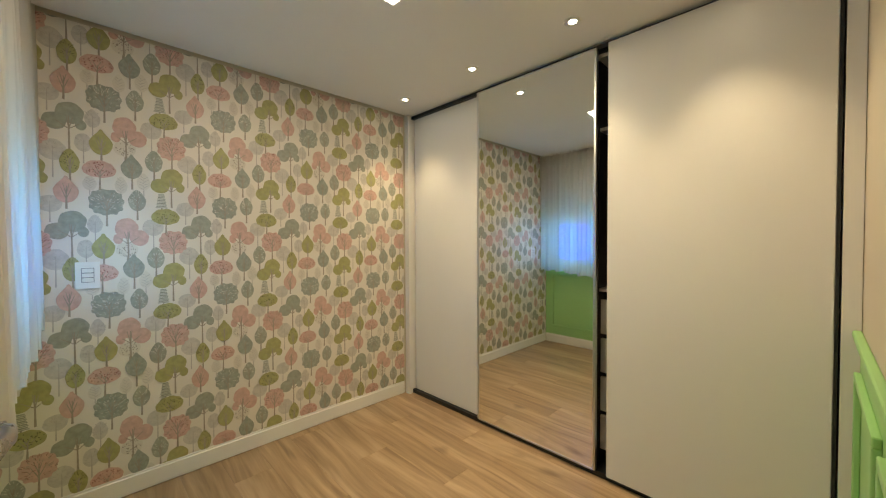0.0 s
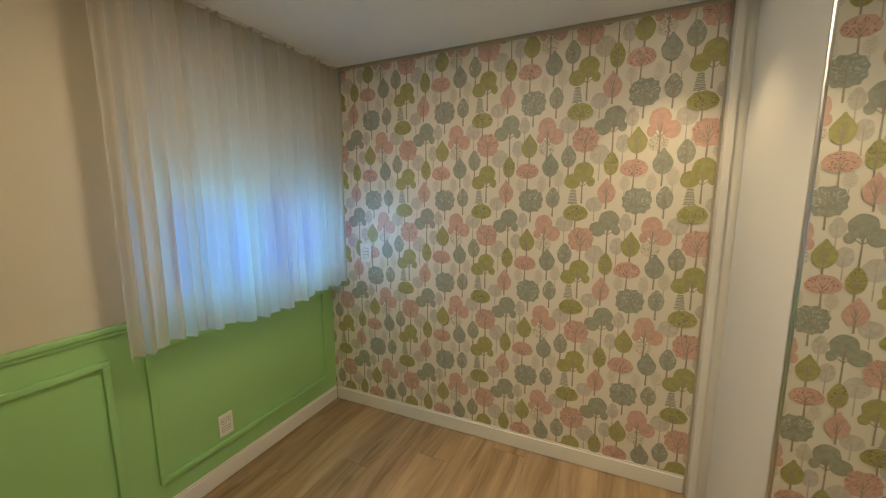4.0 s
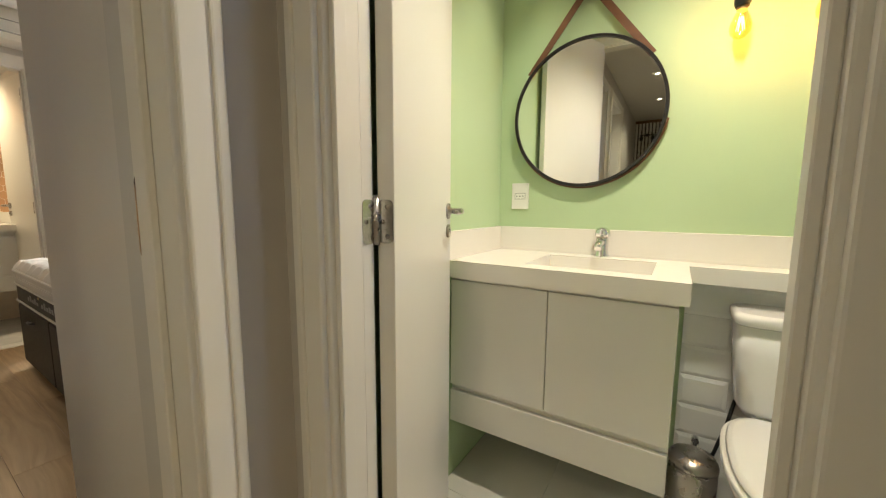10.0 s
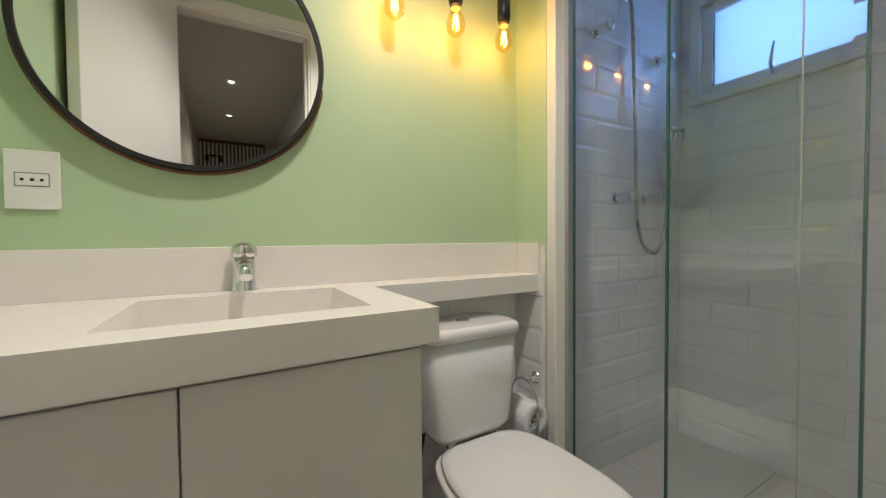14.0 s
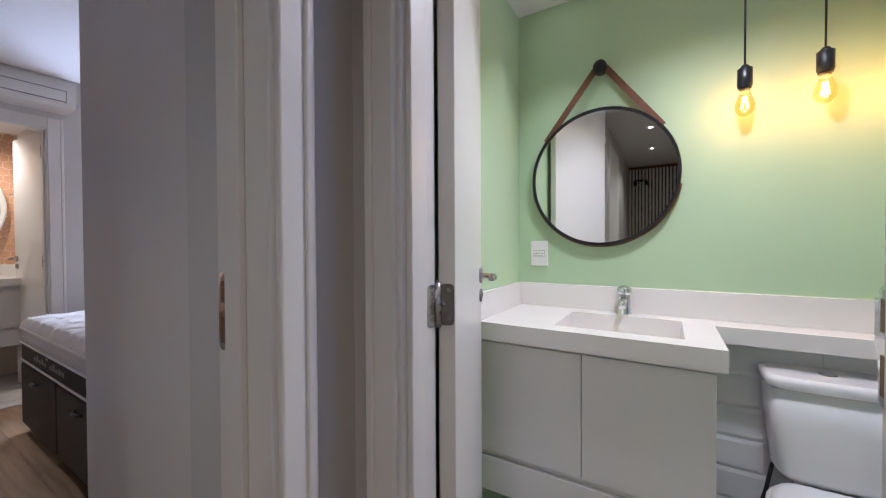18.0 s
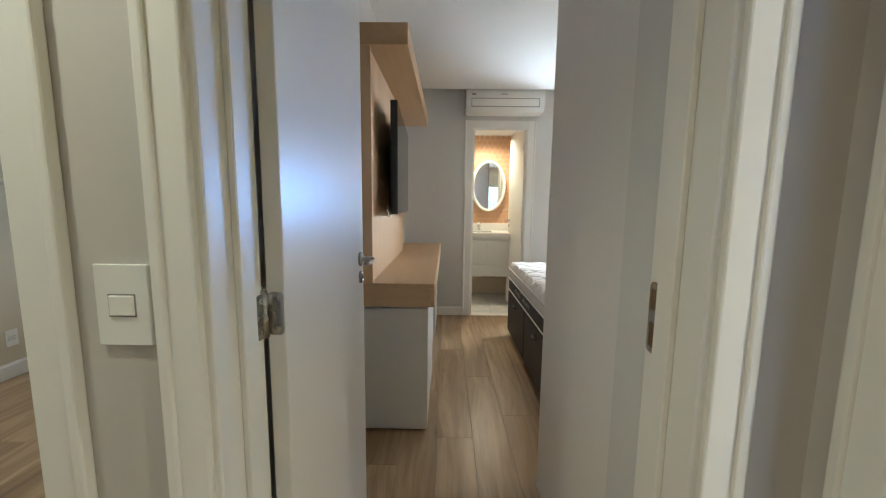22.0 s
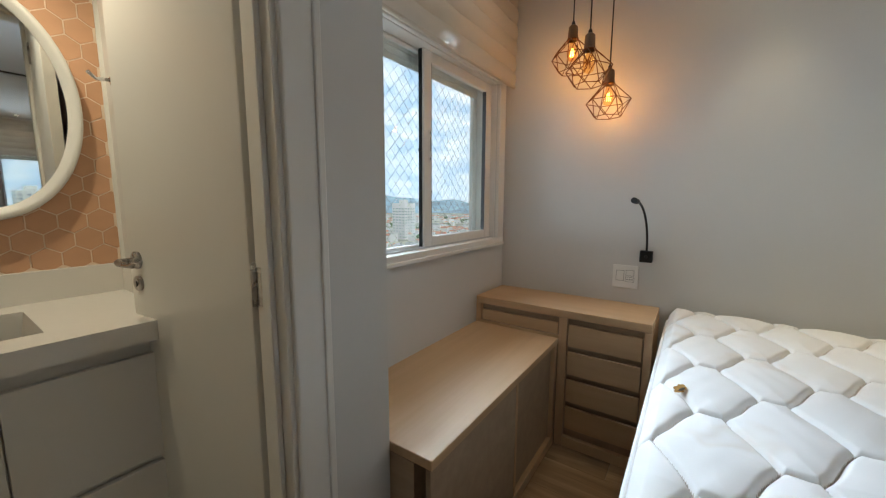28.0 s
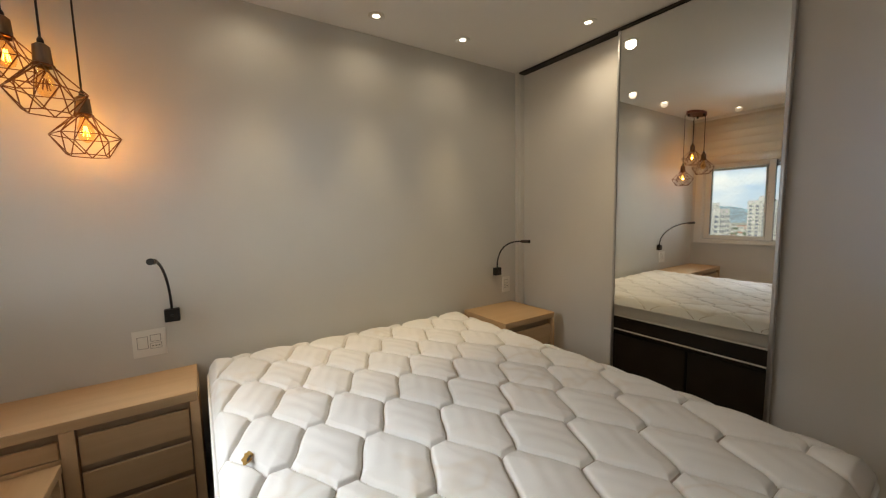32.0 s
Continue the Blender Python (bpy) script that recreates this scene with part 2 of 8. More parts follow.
def glass(name, tint=(0.95, 0.98, 0.97), gloss=1.0):
    """Thin pane: see-through, with a clear reflection that grows at grazing angles."""
    m, nt, b = _new_mat(name)
    nt.nodes.remove(b)
    tr, gl, fr, mx, pw, ad = (nt.nodes.new("ShaderNode" + k) for k in ("BsdfTransparent", "BsdfGlossy", "LayerWeight", "MixShader", "Math", "Math"))
    tr.inputs[0].default_value = (*tint, 1)
    gl.inputs["Roughness"].default_value = 0.004
    gl.inputs[0].default_value = (gloss, gloss, gloss, 1)
    fr.inputs[0].default_value = 0.5
    pw.operation, ad.operation = "POWER", "MULTIPLY_ADD"
    pw.inputs[1].default_value, ad.inputs[1].default_value, ad.inputs[2].default_value = 4.0, 0.9, 0.04
    nt.links.new(fr.outputs[1], pw.inputs[0])
    nt.links.new(pw.outputs[0], ad.inputs[0])
    nt.links.new(ad.outputs[0], mx.inputs[0])
    nt.links.new(tr.outputs[0], mx.inputs[1])
    nt.links.new(gl.outputs[0], mx.inputs[2])
    nt.links.new(mx.outputs[0], nt.nodes["Material Output"].inputs[0])
    return m


def glow(name, colour, strength):
    m, nt, b = _new_mat(name)
    b.inputs["Base Color"].default_value = (*colour, 1)
    b.inputs["Emission Color"].default_value = (*colour, 1)
    b.inputs["Emission Strength"].default_value = strength
    return m


def cloth(name, colour, through=0.35, clear=0.12, weave=900.0):
    m, nt, b = _new_mat(name)
    b.inputs["Roughness"].default_value = 0.9
    n, _, _ = _noise(nt, 2.5, 3, 0.5, (1, 1, 0.3))
    c = _mix(nt, tuple(v * 0.93 for v in colour), colour, n)
    nt.links.new(c, b.inputs["Base Color"])
    f, _, _ = _noise(nt, weave, 2)
    _bump(nt, b, f, 0.2, 0.0004)
    out = b.outputs[0]
    tl, mx = nt.nodes.new("ShaderNodeBsdfTranslucent"), nt.nodes.new("ShaderNodeMixShader")
    nt.links.new(c, tl.inputs[0])
    mx.inputs[0].default_value = through
    nt.links.new(out, mx.inputs[1])
    nt.links.new(tl.outputs[0], mx.inputs[2])
    out = mx.outputs[0]
    if clear:
        tr, m2 = nt.nodes.new("ShaderNodeBsdfTransparent"), nt.nodes.new("ShaderNodeMixShader")
        m2.inputs[0].default_value = clear
        nt.links.new(out, m2.inputs[1])
        nt.links.new(tr.outputs[0], m2.inputs[2])
        out = m2.outputs[0]
    nt.links.new(out, nt.nodes["Material Output"].inputs[0])
    return m


PAINT_BEIGE = mat("paint_beige", (0.62, 0.55, 0.43), 0.7, var=0.03, scale=1.5, bump=0.25)
PAINT_GREIGE = mat("paint_greige", (0.56, 0.53, 0.49), 0.65, var=0.03, scale=1.5, bump=0.25)
PAINT_GREY = mat("paint_grey", (0.645, 0.635, 0.605), 0.6, var=0.03, scale=1.4, bump=0.25)
PAINT_PALE = mat("paint_pale", (0.74, 0.725, 0.70), 0.6, var=0.03, scale=1.4, bump=0.25)
PAINT_WHITE = mat("ceiling_paint", (0.80, 0.79, 0.77), 0.8, var=0.02, scale=1.2, bump=0.15)
GREEN_WAINSCOT = mat("green_paint", (0.33, 0.60, 0.24), 0.5, var=0.03, scale=2.0, bump=0.2)
GREEN_BATH = mat("bathroom_green_paint", (0.47, 0.62, 0.38), 0.6, var=0.03, scale=2.0, bump=0.25)
LACQUER = mat("white_lacquer", (0.78, 0.76, 0.71), 0.32, var=0.02, scale=1.5, bump=0.05, smudge=0.09)
LACQUER_SATIN = mat("white_board", (0.74, 0.72, 0.68), 0.42, var=0.02, scale=1.5, bump=0.06)
TRIM = mat("white_trim", (0.80, 0.78, 0.73), 0.4, var=0.02, bump=0.08)
PLASTIC_WHITE = mat("white_plastic", (0.80, 0.79, 0.75), 0.3, var=0.02, bump=0.0)
QUARTZ = mat("pale_stone", (0.80, 0.77, 0.72), 0.26, var=0.012, scale=6, bump=0.0, smudge=0.015)
CERAMIC = mat("white_ceramic", (0.82, 0.81, 0.79), 0.12, var=0.01, bump=0.0, coat=0.4, smudge=0.03)
TILE_WHITE = mat("glazed_white_tile", (0.78, 0.78, 0.77), 0.12, var=0.03, scale=5, bump=0.04, bscale=30, dist=0.001, smudge=0.04)
GROUT = mat("grout", (0.74, 0.73, 0.71), 0.9, var=0.08, scale=12, bump=0.3)
TILE_PINK = mat("matt_pink_tile", (0.60, 0.345, 0.20), 0.45, var=0.08, scale=6, bump=0.08)
GROUT_PALE = mat("pale_grout", (0.82, 0.68, 0.54), 0.9, var=0.05, scale=12)
PORCELAIN = mat("porcelain_floor_tile", (0.66, 0.63, 0.57), 0.2, var=0.05, scale=3, bump=0.02, smudge=0.06)
CHROME = mat("chrome", (0.75, 0.75, 0.76), 0.10, 1.0, var=0.02, bump=0.0, smudge=0.04)
STEEL = mat("brushed_steel", (0.42, 0.40, 0.38), 0.28, 1.0, var=0.04, scale=8, bump=0.0, smudge=0.05)
NICKEL = mat("satin_nickel", (0.52, 0.51, 0.49), 0.24, 1.0, var=0.05, scale=12, bump=0.04, bscale=90, smudge=0.10)
ALUMINIUM = mat("aluminium", (0.60, 0.60, 0.60), 0.32, 1.0, var=0.03, bump=0.03)
BLACK = mat("black_plastic", (0.012, 0.012, 0.013), 0.38, var=0.1, bump=0.05)
BLACK_METAL = mat("black_metal", (0.015, 0.014, 0.014), 0.45, 0.3, var=0.1, bump=0.05)
SCREEN = mat("tv_screen", (0.006, 0.006, 0.007), 0.10, var=0.1, bump=0.0, coat=0.0, smudge=0.03)
SCREEN.node_tree.nodes["Principled BSDF"].inputs["Specular IOR Level"].default_value = 0.22
# Near-black tone for wardrobe backs, a divider, a gap strip and screen backing.
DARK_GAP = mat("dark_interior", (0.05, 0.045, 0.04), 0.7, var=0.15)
MIRROR = mat("mirror", (0.86, 0.88, 0.87), 0.01, 1.0, var=0.0, bump=0.0, smudge=0.005)
# Blue cast of daylight beside warm lamps, put into the pane's tint.
DAYLIGHT_BLUE_GLASS = glass("daylight_blue_pane", (0.02, 0.15, 0.58))
RUBBER = mat("grey_rubber_gasket", (0.10, 0.10, 0.105), 0.7, var=0.1, bump=0.0)
GLASS = glass("window_glass")
GLASS_SHOWER = glass("shower_glass", (0.96, 0.98, 0.975))
GLASS_EDGE = mat("glass_edge", (0.05, 0.13, 0.11), 0.15, var=0.1, bump=0.0)
FROSTED = cloth("frosted_glass", (0.85, 0.90, 0.95), 0.75, 0.0, 60)
CURTAIN = cloth("sheer_curtain", (0.84, 0.79, 0.71), 0.58, 0.22)
BLIND = cloth("roman_blind_fabric", (0.72, 0.66, 0.57), 0.30, 0.0, 500)
BLIND_SHEER = cloth("roman_blind_sheer_band", (0.80, 0.75, 0.67), 0.45, 0.06, 500)
MATTRESS = cloth("quilted_white_fabric", (0.83, 0.82, 0.80), 0.0, 0.0, 420)
MATTRESS_SIDE = cloth("mattress_border_fabric", (0.72, 0.70, 0.67), 0.0, 0.0, 300)
# Thread tone that also puts the dark of the creases into the seams.
SEAM_SHADE = mat("seam_thread_shade", (0.52, 0.47, 0.41), 0.9, var=0.15, scale=90, bump=0.3)
_nt, _b = MATTRESS.node_tree, MATTRESS.node_tree.nodes["Principled BSDF"]
_base = _b.inputs["Base Color"].links[0].from_socket
_tide, _, _ = _noise(_nt, 2.3, 3, 0.55)
_rise, _fall = _ramp(_nt, _tide, 0.585, 0.612), _ramp(_nt, _tide, 0.640, 0.614)
_band = _nt.nodes.new("ShaderNodeMath")
_band.operation = "MULTIPLY"
_nt.links.new(_rise, _band.inputs[0])
_nt.links.new(_fall, _band.inputs[1])
_soft = _nt.nodes.new("ShaderNodeMath")
_soft.operation, _soft.inputs[1].default_value = "MULTIPLY", 0.22
_nt.links.new(_band.outputs[0], _soft.inputs[0])
_nt.links.new(_mix(_nt, _base, (0.62, 0.50, 0.36), _soft.outputs[0]), _b.inputs["Base Color"])
STAIN = mat("yellowed_stain", (0.36, 0.21, 0.05), 0.9, var=0.3, scale=60)
BED_FABRIC = mat("dark_brown_upholstery", (0.022, 0.017, 0.015), 0.55, var=0.2, scale=8, bump=0.4, bscale=500)
LEATHER = mat("brown_leather_strap", (0.14, 0.055, 0.022), 0.5, var=0.2, scale=20, bump=0.3)
COPPER = mat("dark_copper_wire", (0.16, 0.065, 0.03), 0.4, 0.8, var=0.1, bump=0.0)
WOOD_DARK = wood("turned_wood_socket", (0.10, 0.05, 0.025), (0.20, 0.11, 0.05), "z", 60)
CANOPY = mat("terracotta_wood", (0.20, 0.06, 0.035), 0.5, var=0.1, scale=30)
PAPER = mat("tissue_paper", (0.85, 0.85, 0.84), 0.95, var=0.03, scale=30, bump=0.3)
OAK_X = wood("light_oak_along_x", (0.525, 0.345, 0.185), (0.59, 0.40, 0.228), "x", 22, 0.42)
OAK_Y = wood("light_oak_along_y", (0.525, 0.345, 0.185), (0.59, 0.40, 0.228), "y", 22, 0.42)
OAK_Z = wood("light_oak_along_z", (0.575, 0.375, 0.205), (0.645, 0.435, 0.25), "z", 9, 0.42)
# Darker oak copy: shade in recesses and on bench fronts put into the colour.
OAK_SHADE = wood("shaded_oak", (0.36, 0.25, 0.16), (0.44, 0.32, 0.21), "y", 22, 0.45)
PEG_WOOD = wood("pine_peg", (0.50, 0.32, 0.17), (0.62, 0.43, 0.25), "y", 60)
FLOOR_OAK = laminate("laminate_oak")
FLOOR_BASE = mat("floor_underlay", (0.10, 0.065, 0.04), 0.8)
LED = glow("led_diffuser", (1.0, 0.93, 0.80), 9.0)
LED_SPOT = glow("spot_lens", (1.0, 0.90, 0.70), 22.0)
FILAMENT = glow("filament", (1.0, 0.55, 0.14), 30.0)
BULB_GLASS = glass("amber_bulb_glass", (1.0, 0.86, 0.62))
BARS = mat("grey_print", (0.30, 0.29, 0.28), 0.6, bump=0.0)
GOLD_PRINT = mat("gold_print", (0.42, 0.30, 0.14), 0.5, bump=0.0)


# ---- mesh helpers ----
def box_bm(x0, x1, y0, y1, z0, z1, bevel=0.0, seg=2, bm=None):
    own = bm is None
    bm = bmesh.new() if own else bm
    made = bmesh.ops.create_cube(bm, size=1.0)["verts"]
    for v in made:
        v.co = ((x0 + x1) / 2 + v.co.x * (x1 - x0), (y0 + y1) / 2 + v.co.y * (y1 - y0), (z0 + z1) / 2 + v.co.z * (z1 - z0))
    if bevel:
        edges = list({e for v in made for e in v.link_edges})
        bmesh.ops.bevel(bm, geom=edges, offset=bevel, segments=seg, affect="EDGES", profile=0.5)
    return bm


def tube_bm(points, radius, sides=10, bm=None, cap=True):
    """A round bar along a line of points; radius may be a list."""
    bm = bm or bmesh.new()
    pts = [Vector(p) for p in points]
    rings = []
    up = None
    for i, p in enumerate(pts):
        d = (pts[min(i + 1, len(pts) - 1)] - pts[max(i - 1, 0)]).normalized()
        if up is None:
            up = Vector((0, 0, 1)) if abs(d.z) < 0.9 else Vector((1, 0, 0))
        a = d.cross(up).normalized()
        up = a.cross(d).normalized()
        r = radius[i] if isinstance(radius, (list, tuple)) else radius
        rings.append([bm.verts.new(p + r * (math.cos(k * math.tau / sides) * a + math.sin(k * math.tau / sides) * up)) for k in range(sides)])
    for r0, r1 in zip(rings, rings[1:]):
        for k in range(sides):
            f = bm.faces.new((r0[k], r0[(k + 1) % sides], r1[(k + 1) % sides], r1[k]))
            f.smooth = True
    if cap:
        bm.faces.new(list(reversed(rings[0])))
        bm.faces.new(rings[-1])
    return bm


def lathe_bm(profile, axis="z", at=(0, 0, 0), sides=32, bm=None):
    """Turn a profile of (radius, height) about an axis through at."""
    bm = bm or bmesh.new()
    rings = []
    for r, h in profile:
        ring = []
        for k in range(sides):
            c, s = r * math.cos(k * math.tau / sides), r * math.sin(k * math.tau / sides)
            p = {"z": (c, s, h), "x": (h, c, s), "y": (s, h, c)}[axis]
            ring.append(bm.verts.new(Vector(p) + Vector(at)))
        rings.append(ring)
    for r0, r1 in zip(rings, rings[1:]):
        for k in range(sides):
            f = bm.faces.new((r0[k], r0[(k + 1) % sides], r1[(k + 1) % sides], r1[k]))
            f.smooth = True
    bm.faces.new(list(reversed(rings[0])))
    bm.faces.new(rings[-1])
    return bm


def flat_bm(outline, axis, at, thick, bm=None):
    """A plate: outline of (u, v) in the plane square to axis at that place, thick along it."""
    bm = bm or bmesh.new()
    def place(u, v, w):
        return {"x": (w, u, v), "y": (u, w, v), "z": (u, v, w)}[axis]
    lo = [bm.verts.new(place(u, v, at)) for u, v in outline]
    hi = [bm.verts.new(place(u, v, at + thick)) for u, v in outline]
    bm.faces.new(lo)
    bm.faces.new(list(reversed(hi)))
    for i in range(len(lo)):
        j = (i + 1) % len(lo)
        bm.faces.new((lo[j], lo[i], hi[i], hi[j]))
    bmesh.ops.recalc_face_normals(bm, faces=bm.faces)
    return bm


def place_of(ob):
    m = Matrix(ob.matrix_basis)
    while ob.parent:
        ob = ob.parent
        m = ob.matrix_basis @ m
    return m


def mesh_of(name, bm, material):
    me = bpy.data.meshes.new(name)
    bm.normal_update()
    bm.to_mesh(me)
    bm.free()
    for m in material if isinstance(material, (list, tuple)) else [material]:
        me.materials.append(m)
    return me


def part(name, bm, material, parent, label="", local=False):
    """One mesh under a thing or a part; the bmesh is in the world's places unless local."""
    if not local:
        bm.transform(place_of(parent).inverted())
    ob = new(name, mesh_of(name, bm, material))
    ob.parent = parent
    return tagged(ob, label) if label else ob


def thing(name, at, label, category, group="", rz=0.0):
    ob = new(name)
    ob.empty_display_size = 0.1
    ob.matrix_basis = pose(*at, 0, 0, rz)
    return tagged(ob, label, category, group)


def setting(name, bm, material, label=""):
    ob = new(name, mesh_of(name, bm, material))
    return tagged(ob, label, kind="structure")


def setting_root(name, at=(0, 0, 0), label=""):
    ob = new(name)
    ob.empty_display_size = 0.1
    ob.matrix_basis = pose(*at)
    return tagged(ob, label, kind="structure")


def wall_bm(x0, x1, y0, y1, z0, z1, holes=(), bm=None):
    """A wall of real thickness that runs along its longer side, with openings (a0, a1, z0, z1) cut through."""
    bm = bm or bmesh.new()
    along_x = (x1 - x0) > (y1 - y0)
    a0, a1 = (x0, x1) if along_x else (y0, y1)
    cuts = sorted({a0, a1, *[h[0] for h in holes], *[h[1] for h in holes]})
    for c0, c1 in zip(cuts, cuts[1:]):
        mid = (c0 + c1) / 2
        spans, low = [], z0
        for h in sorted((h for h in holes if h[0] < mid < h[1]), key=lambda h: h[2]):
            if h[2] > low:
                spans.append((low, h[2]))
            low = h[3]
        if low < z1:
            spans.append((low, z1))
        for s0, s1 in spans:
            if along_x:
                box_bm(c0, c1, y0, y1, s0, s1, bm=bm)
            else:
                box_bm(x0, x1, c0, c1, s0, s1, bm=bm)
    bmesh.ops.remove_doubles(bm, verts=bm.verts, dist=1e-5)
    bm.verts.index_update()
    seen = {}
    for f in bm.faces:
        seen.setdefault(tuple(sorted(v.index for v in f.verts)), []).append(f)
    twin = [f for fs in seen.values() if len(fs) > 1 for f in fs]
    if twin:
        bmesh.ops.delete(bm, geom=twin, context="FACES_ONLY")
    return bm


# ---- large structure ----
HA, HH, HB, HM, HE, HC = 2.29, 2.29, 2.24, 2.40, 2.19, 2.29

# room A
wall_a_west = setting("wall_a_west", wall_bm(-0.14, 0, -0.12, 2.62, 0, 2.62, [(1.43, 2.47, 0.96, 2.08)]), PAINT_BEIGE)
wall_a_north = setting("wall_a_north", wall_bm(0, 3.05, 2.514, 2.62, 0, 2.62), PAINT_BEIGE)
wall_a_south = setting("wall_a_south", wall_bm(0, 3.05, -0.12, 0, 0, 2.62, [(0.04, 0.76, 0, 2.105)]), PAINT_BEIGE)
wall_a_east = setting("wall_a_east", wall_bm(2.95, 3.05, 0, 2.514, 0, 2.62), PAINT_BEIGE)
ceiling_a = setting("ceiling_a", box_bm(0.0, 2.95, 0, 2.490, HA, HA + 0.05), PAINT_WHITE)

# bathroom
wall_b_west = setting("wall_b_west", wall_bm(-1.44, -1.316, -1.22, 1.44, 0, 2.62), GREEN_BATH)
wall_b_south = setting("wall_b_south", wall_bm(-1.316, -0.13, -1.22, -1.10, 0, 2.62), GREEN_BATH)
wall_b_east = setting("wall_b_east", wall_bm(-0.206, -0.142, -1.10, 0.24, 0, 2.62, [(-0.905, -0.270, 0, 2.105)]), GREEN_BATH)
wall_b_shower = setting("wall_b_shower", wall_bm(-0.205, -0.142, 0.24, 1.316, 0, 2.62), GREEN_BATH)
wall_b_hall = setting("wall_b_hall", wall_bm(-0.142, -0.13, -1.13, -0.12, 0, 2.62, [(-0.905, -0.270, 0, 2.105)]), PAINT_GREIGE)
wall_b_north = setting("wall_b_north", wall_bm(-1.316, -0.142, 1.316, 1.44, 0, 2.62, [(-1.215, -0.62, 1.662, 2.10)]), PAINT_WHITE)
wall_b_return = setting("wall_b_return", wall_bm(-1.316, -1.17, 0.24, 0.36, 0, 2.24), GREEN_BATH)
ceiling_b = setting("ceiling_b", box_bm(-1.316, -0.205, -1.10, 1.316, HB, HB + 0.05), PAINT_WHITE)

# hall
setting("wall_h_filler", wall_bm(-0.142, 0.0, -0.12, -0.0, 0, 2.62), PAINT_GREIGE)
wall_h_north = setting("wall_h_north", wall_bm(3.05, 6.4, -0.12, 0.0, 0, 2.62), PAINT_GREIGE)
wall_h_lining = setting("wall_h_lining", wall_bm(0.0, 3.05, -0.132, -0.12, 0, 2.62, [(0.04, 0.76, 0, 2.105)]), PAINT_GREIGE)
wall_h_south = setting("wall_h_south", wall_bm(-0.13, 6.4, -1.13, -1.0, 0, 2.62, [(0.022, 0.785, 0, 2.105), (1.02, 1.70, 0, 2.105)]), PAINT_GREIGE)
wall_h_end = setting("wall_h_end", wall_bm(6.4, 6.5, -1.13, 0.0, 0, 2.62), PAINT_GREIGE)
# Grey instead of ceiling white, which puts the hall's dimness into the tone.
ceiling_h = setting("ceiling_h", box_bm(-0.13, 6.4, -1.0, -0.132, HH, HH + 0.05), PAINT_GREY)

# main bedroom
wall_m_east = setting("wall_m_east", wall_bm(0.875, 0.965, -4.65, -1.13, 0, 2.62), PAINT_PALE)
wall_m_bath = setting("wall_m_bath", wall_bm(-0.725, 0.875, -4.65, -4.55, 0, 2.62, [(-0.455, 0.155, 0, 2.075)]), PAINT_GREY)
wall_m_stub = setting("wall_m_stub", wall_bm(-0.725, -0.625, -5.72, -4.65, 0, 2.62), PAINT_GREY)
wall_m_south = setting("wall_m_south", wall_bm(-2.105, -0.725, -5.03, -4.87, 0, 2.62, [(-1.995, -0.805, 1.0, 1.89)]), PAINT_GREY)
wall_m_west = setting("wall_m_west", wall_bm(-2.22, -2.105, -5.03, -1.22, 0, 2.62), PAINT_GREY)
wall_m_north = setting("wall_m_north", wall_bm(-2.105, -0.13, -1.28, -1.22, 0, 2.62), PAINT_GREY)
wall_m_entry = setting("wall_m_entry", wall_bm(-0.13, 0.005, -1.34, -1.13, 0, 2.62), PAINT_GREY)
_b = bmesh.new()
box_bm(-2.105, 0.875, -4.30, -1.13, HM, HM + 0.05, bm=_b)
box_bm(-2.105, -0.74, -4.80, -4.30, HM, HM + 0.05, bm=_b)
box_bm(-0.74, 0.875, -4.55, -4.25, 2.58, 2.62, bm=_b)
box_bm(-2.105, -0.725, -4.87, -4.75, 2.58, 2.62, bm=_b)
box_bm(-0.74, 0.875, -4.312, -4.30, HM, 2.60, bm=_b)
box_bm(-0.752, -0.74, -4.55, -4.30, HM, 2.60, bm=_b)
ceiling_m = setting("ceiling_m", _b, PAINT_WHITE)

# small bathroom of the main bedroom
wall_e_south = setting("wall_e_south", wall_bm(-0.625, 0.965, -5.72, -5.62, 0, 2.62), GROUT_PALE)
wall_e_east = setting("wall_e_east", wall_bm(0.865, 0.965, -5.62, -4.65, 0, 2.62), TILE_WHITE)
wall_e_west = setting("wall_e_west", wall_bm(-0.625, -0.466, -5.62, -4.65, 0, 2.3), LACQUER_SATIN)
ceiling_e = setting("ceiling_e", box_bm(-0.466, 0.865, -5.62, -4.65, HE, HE + 0.05), PAINT_WHITE)

# third room, seen through its open door
wall_c_east = setting("wall_c_east", wall_bm(3.48, 3.58, -4.67, -1.13, 0, 2.62), PAINT_BEIGE)
wall_c_south = setting("wall_c_south", wall_bm(0.965, 3.48, -4.67, -4.57, 0, 2.62, [(2.55, 3.40, 0.98, 2.05)]), PAINT_GREIGE)
ceiling_c = setting("ceiling_c", box_bm(0.965, 3.48, -4.57, -1.13, HC, HC + 0.05), PAINT_WHITE)

# floor slab and roof slab close the place
slab = setting("floor", box_bm(-2.3, 6.5, -5.8, 2.7, -0.25, -0.012), FLOOR_BASE, "laminate oak floor on a slab")
setting("roof_slab", box_bm(-2.3, 6.5, -5.8, 2.7, 2.62, 2.72), PAINT_WHITE)


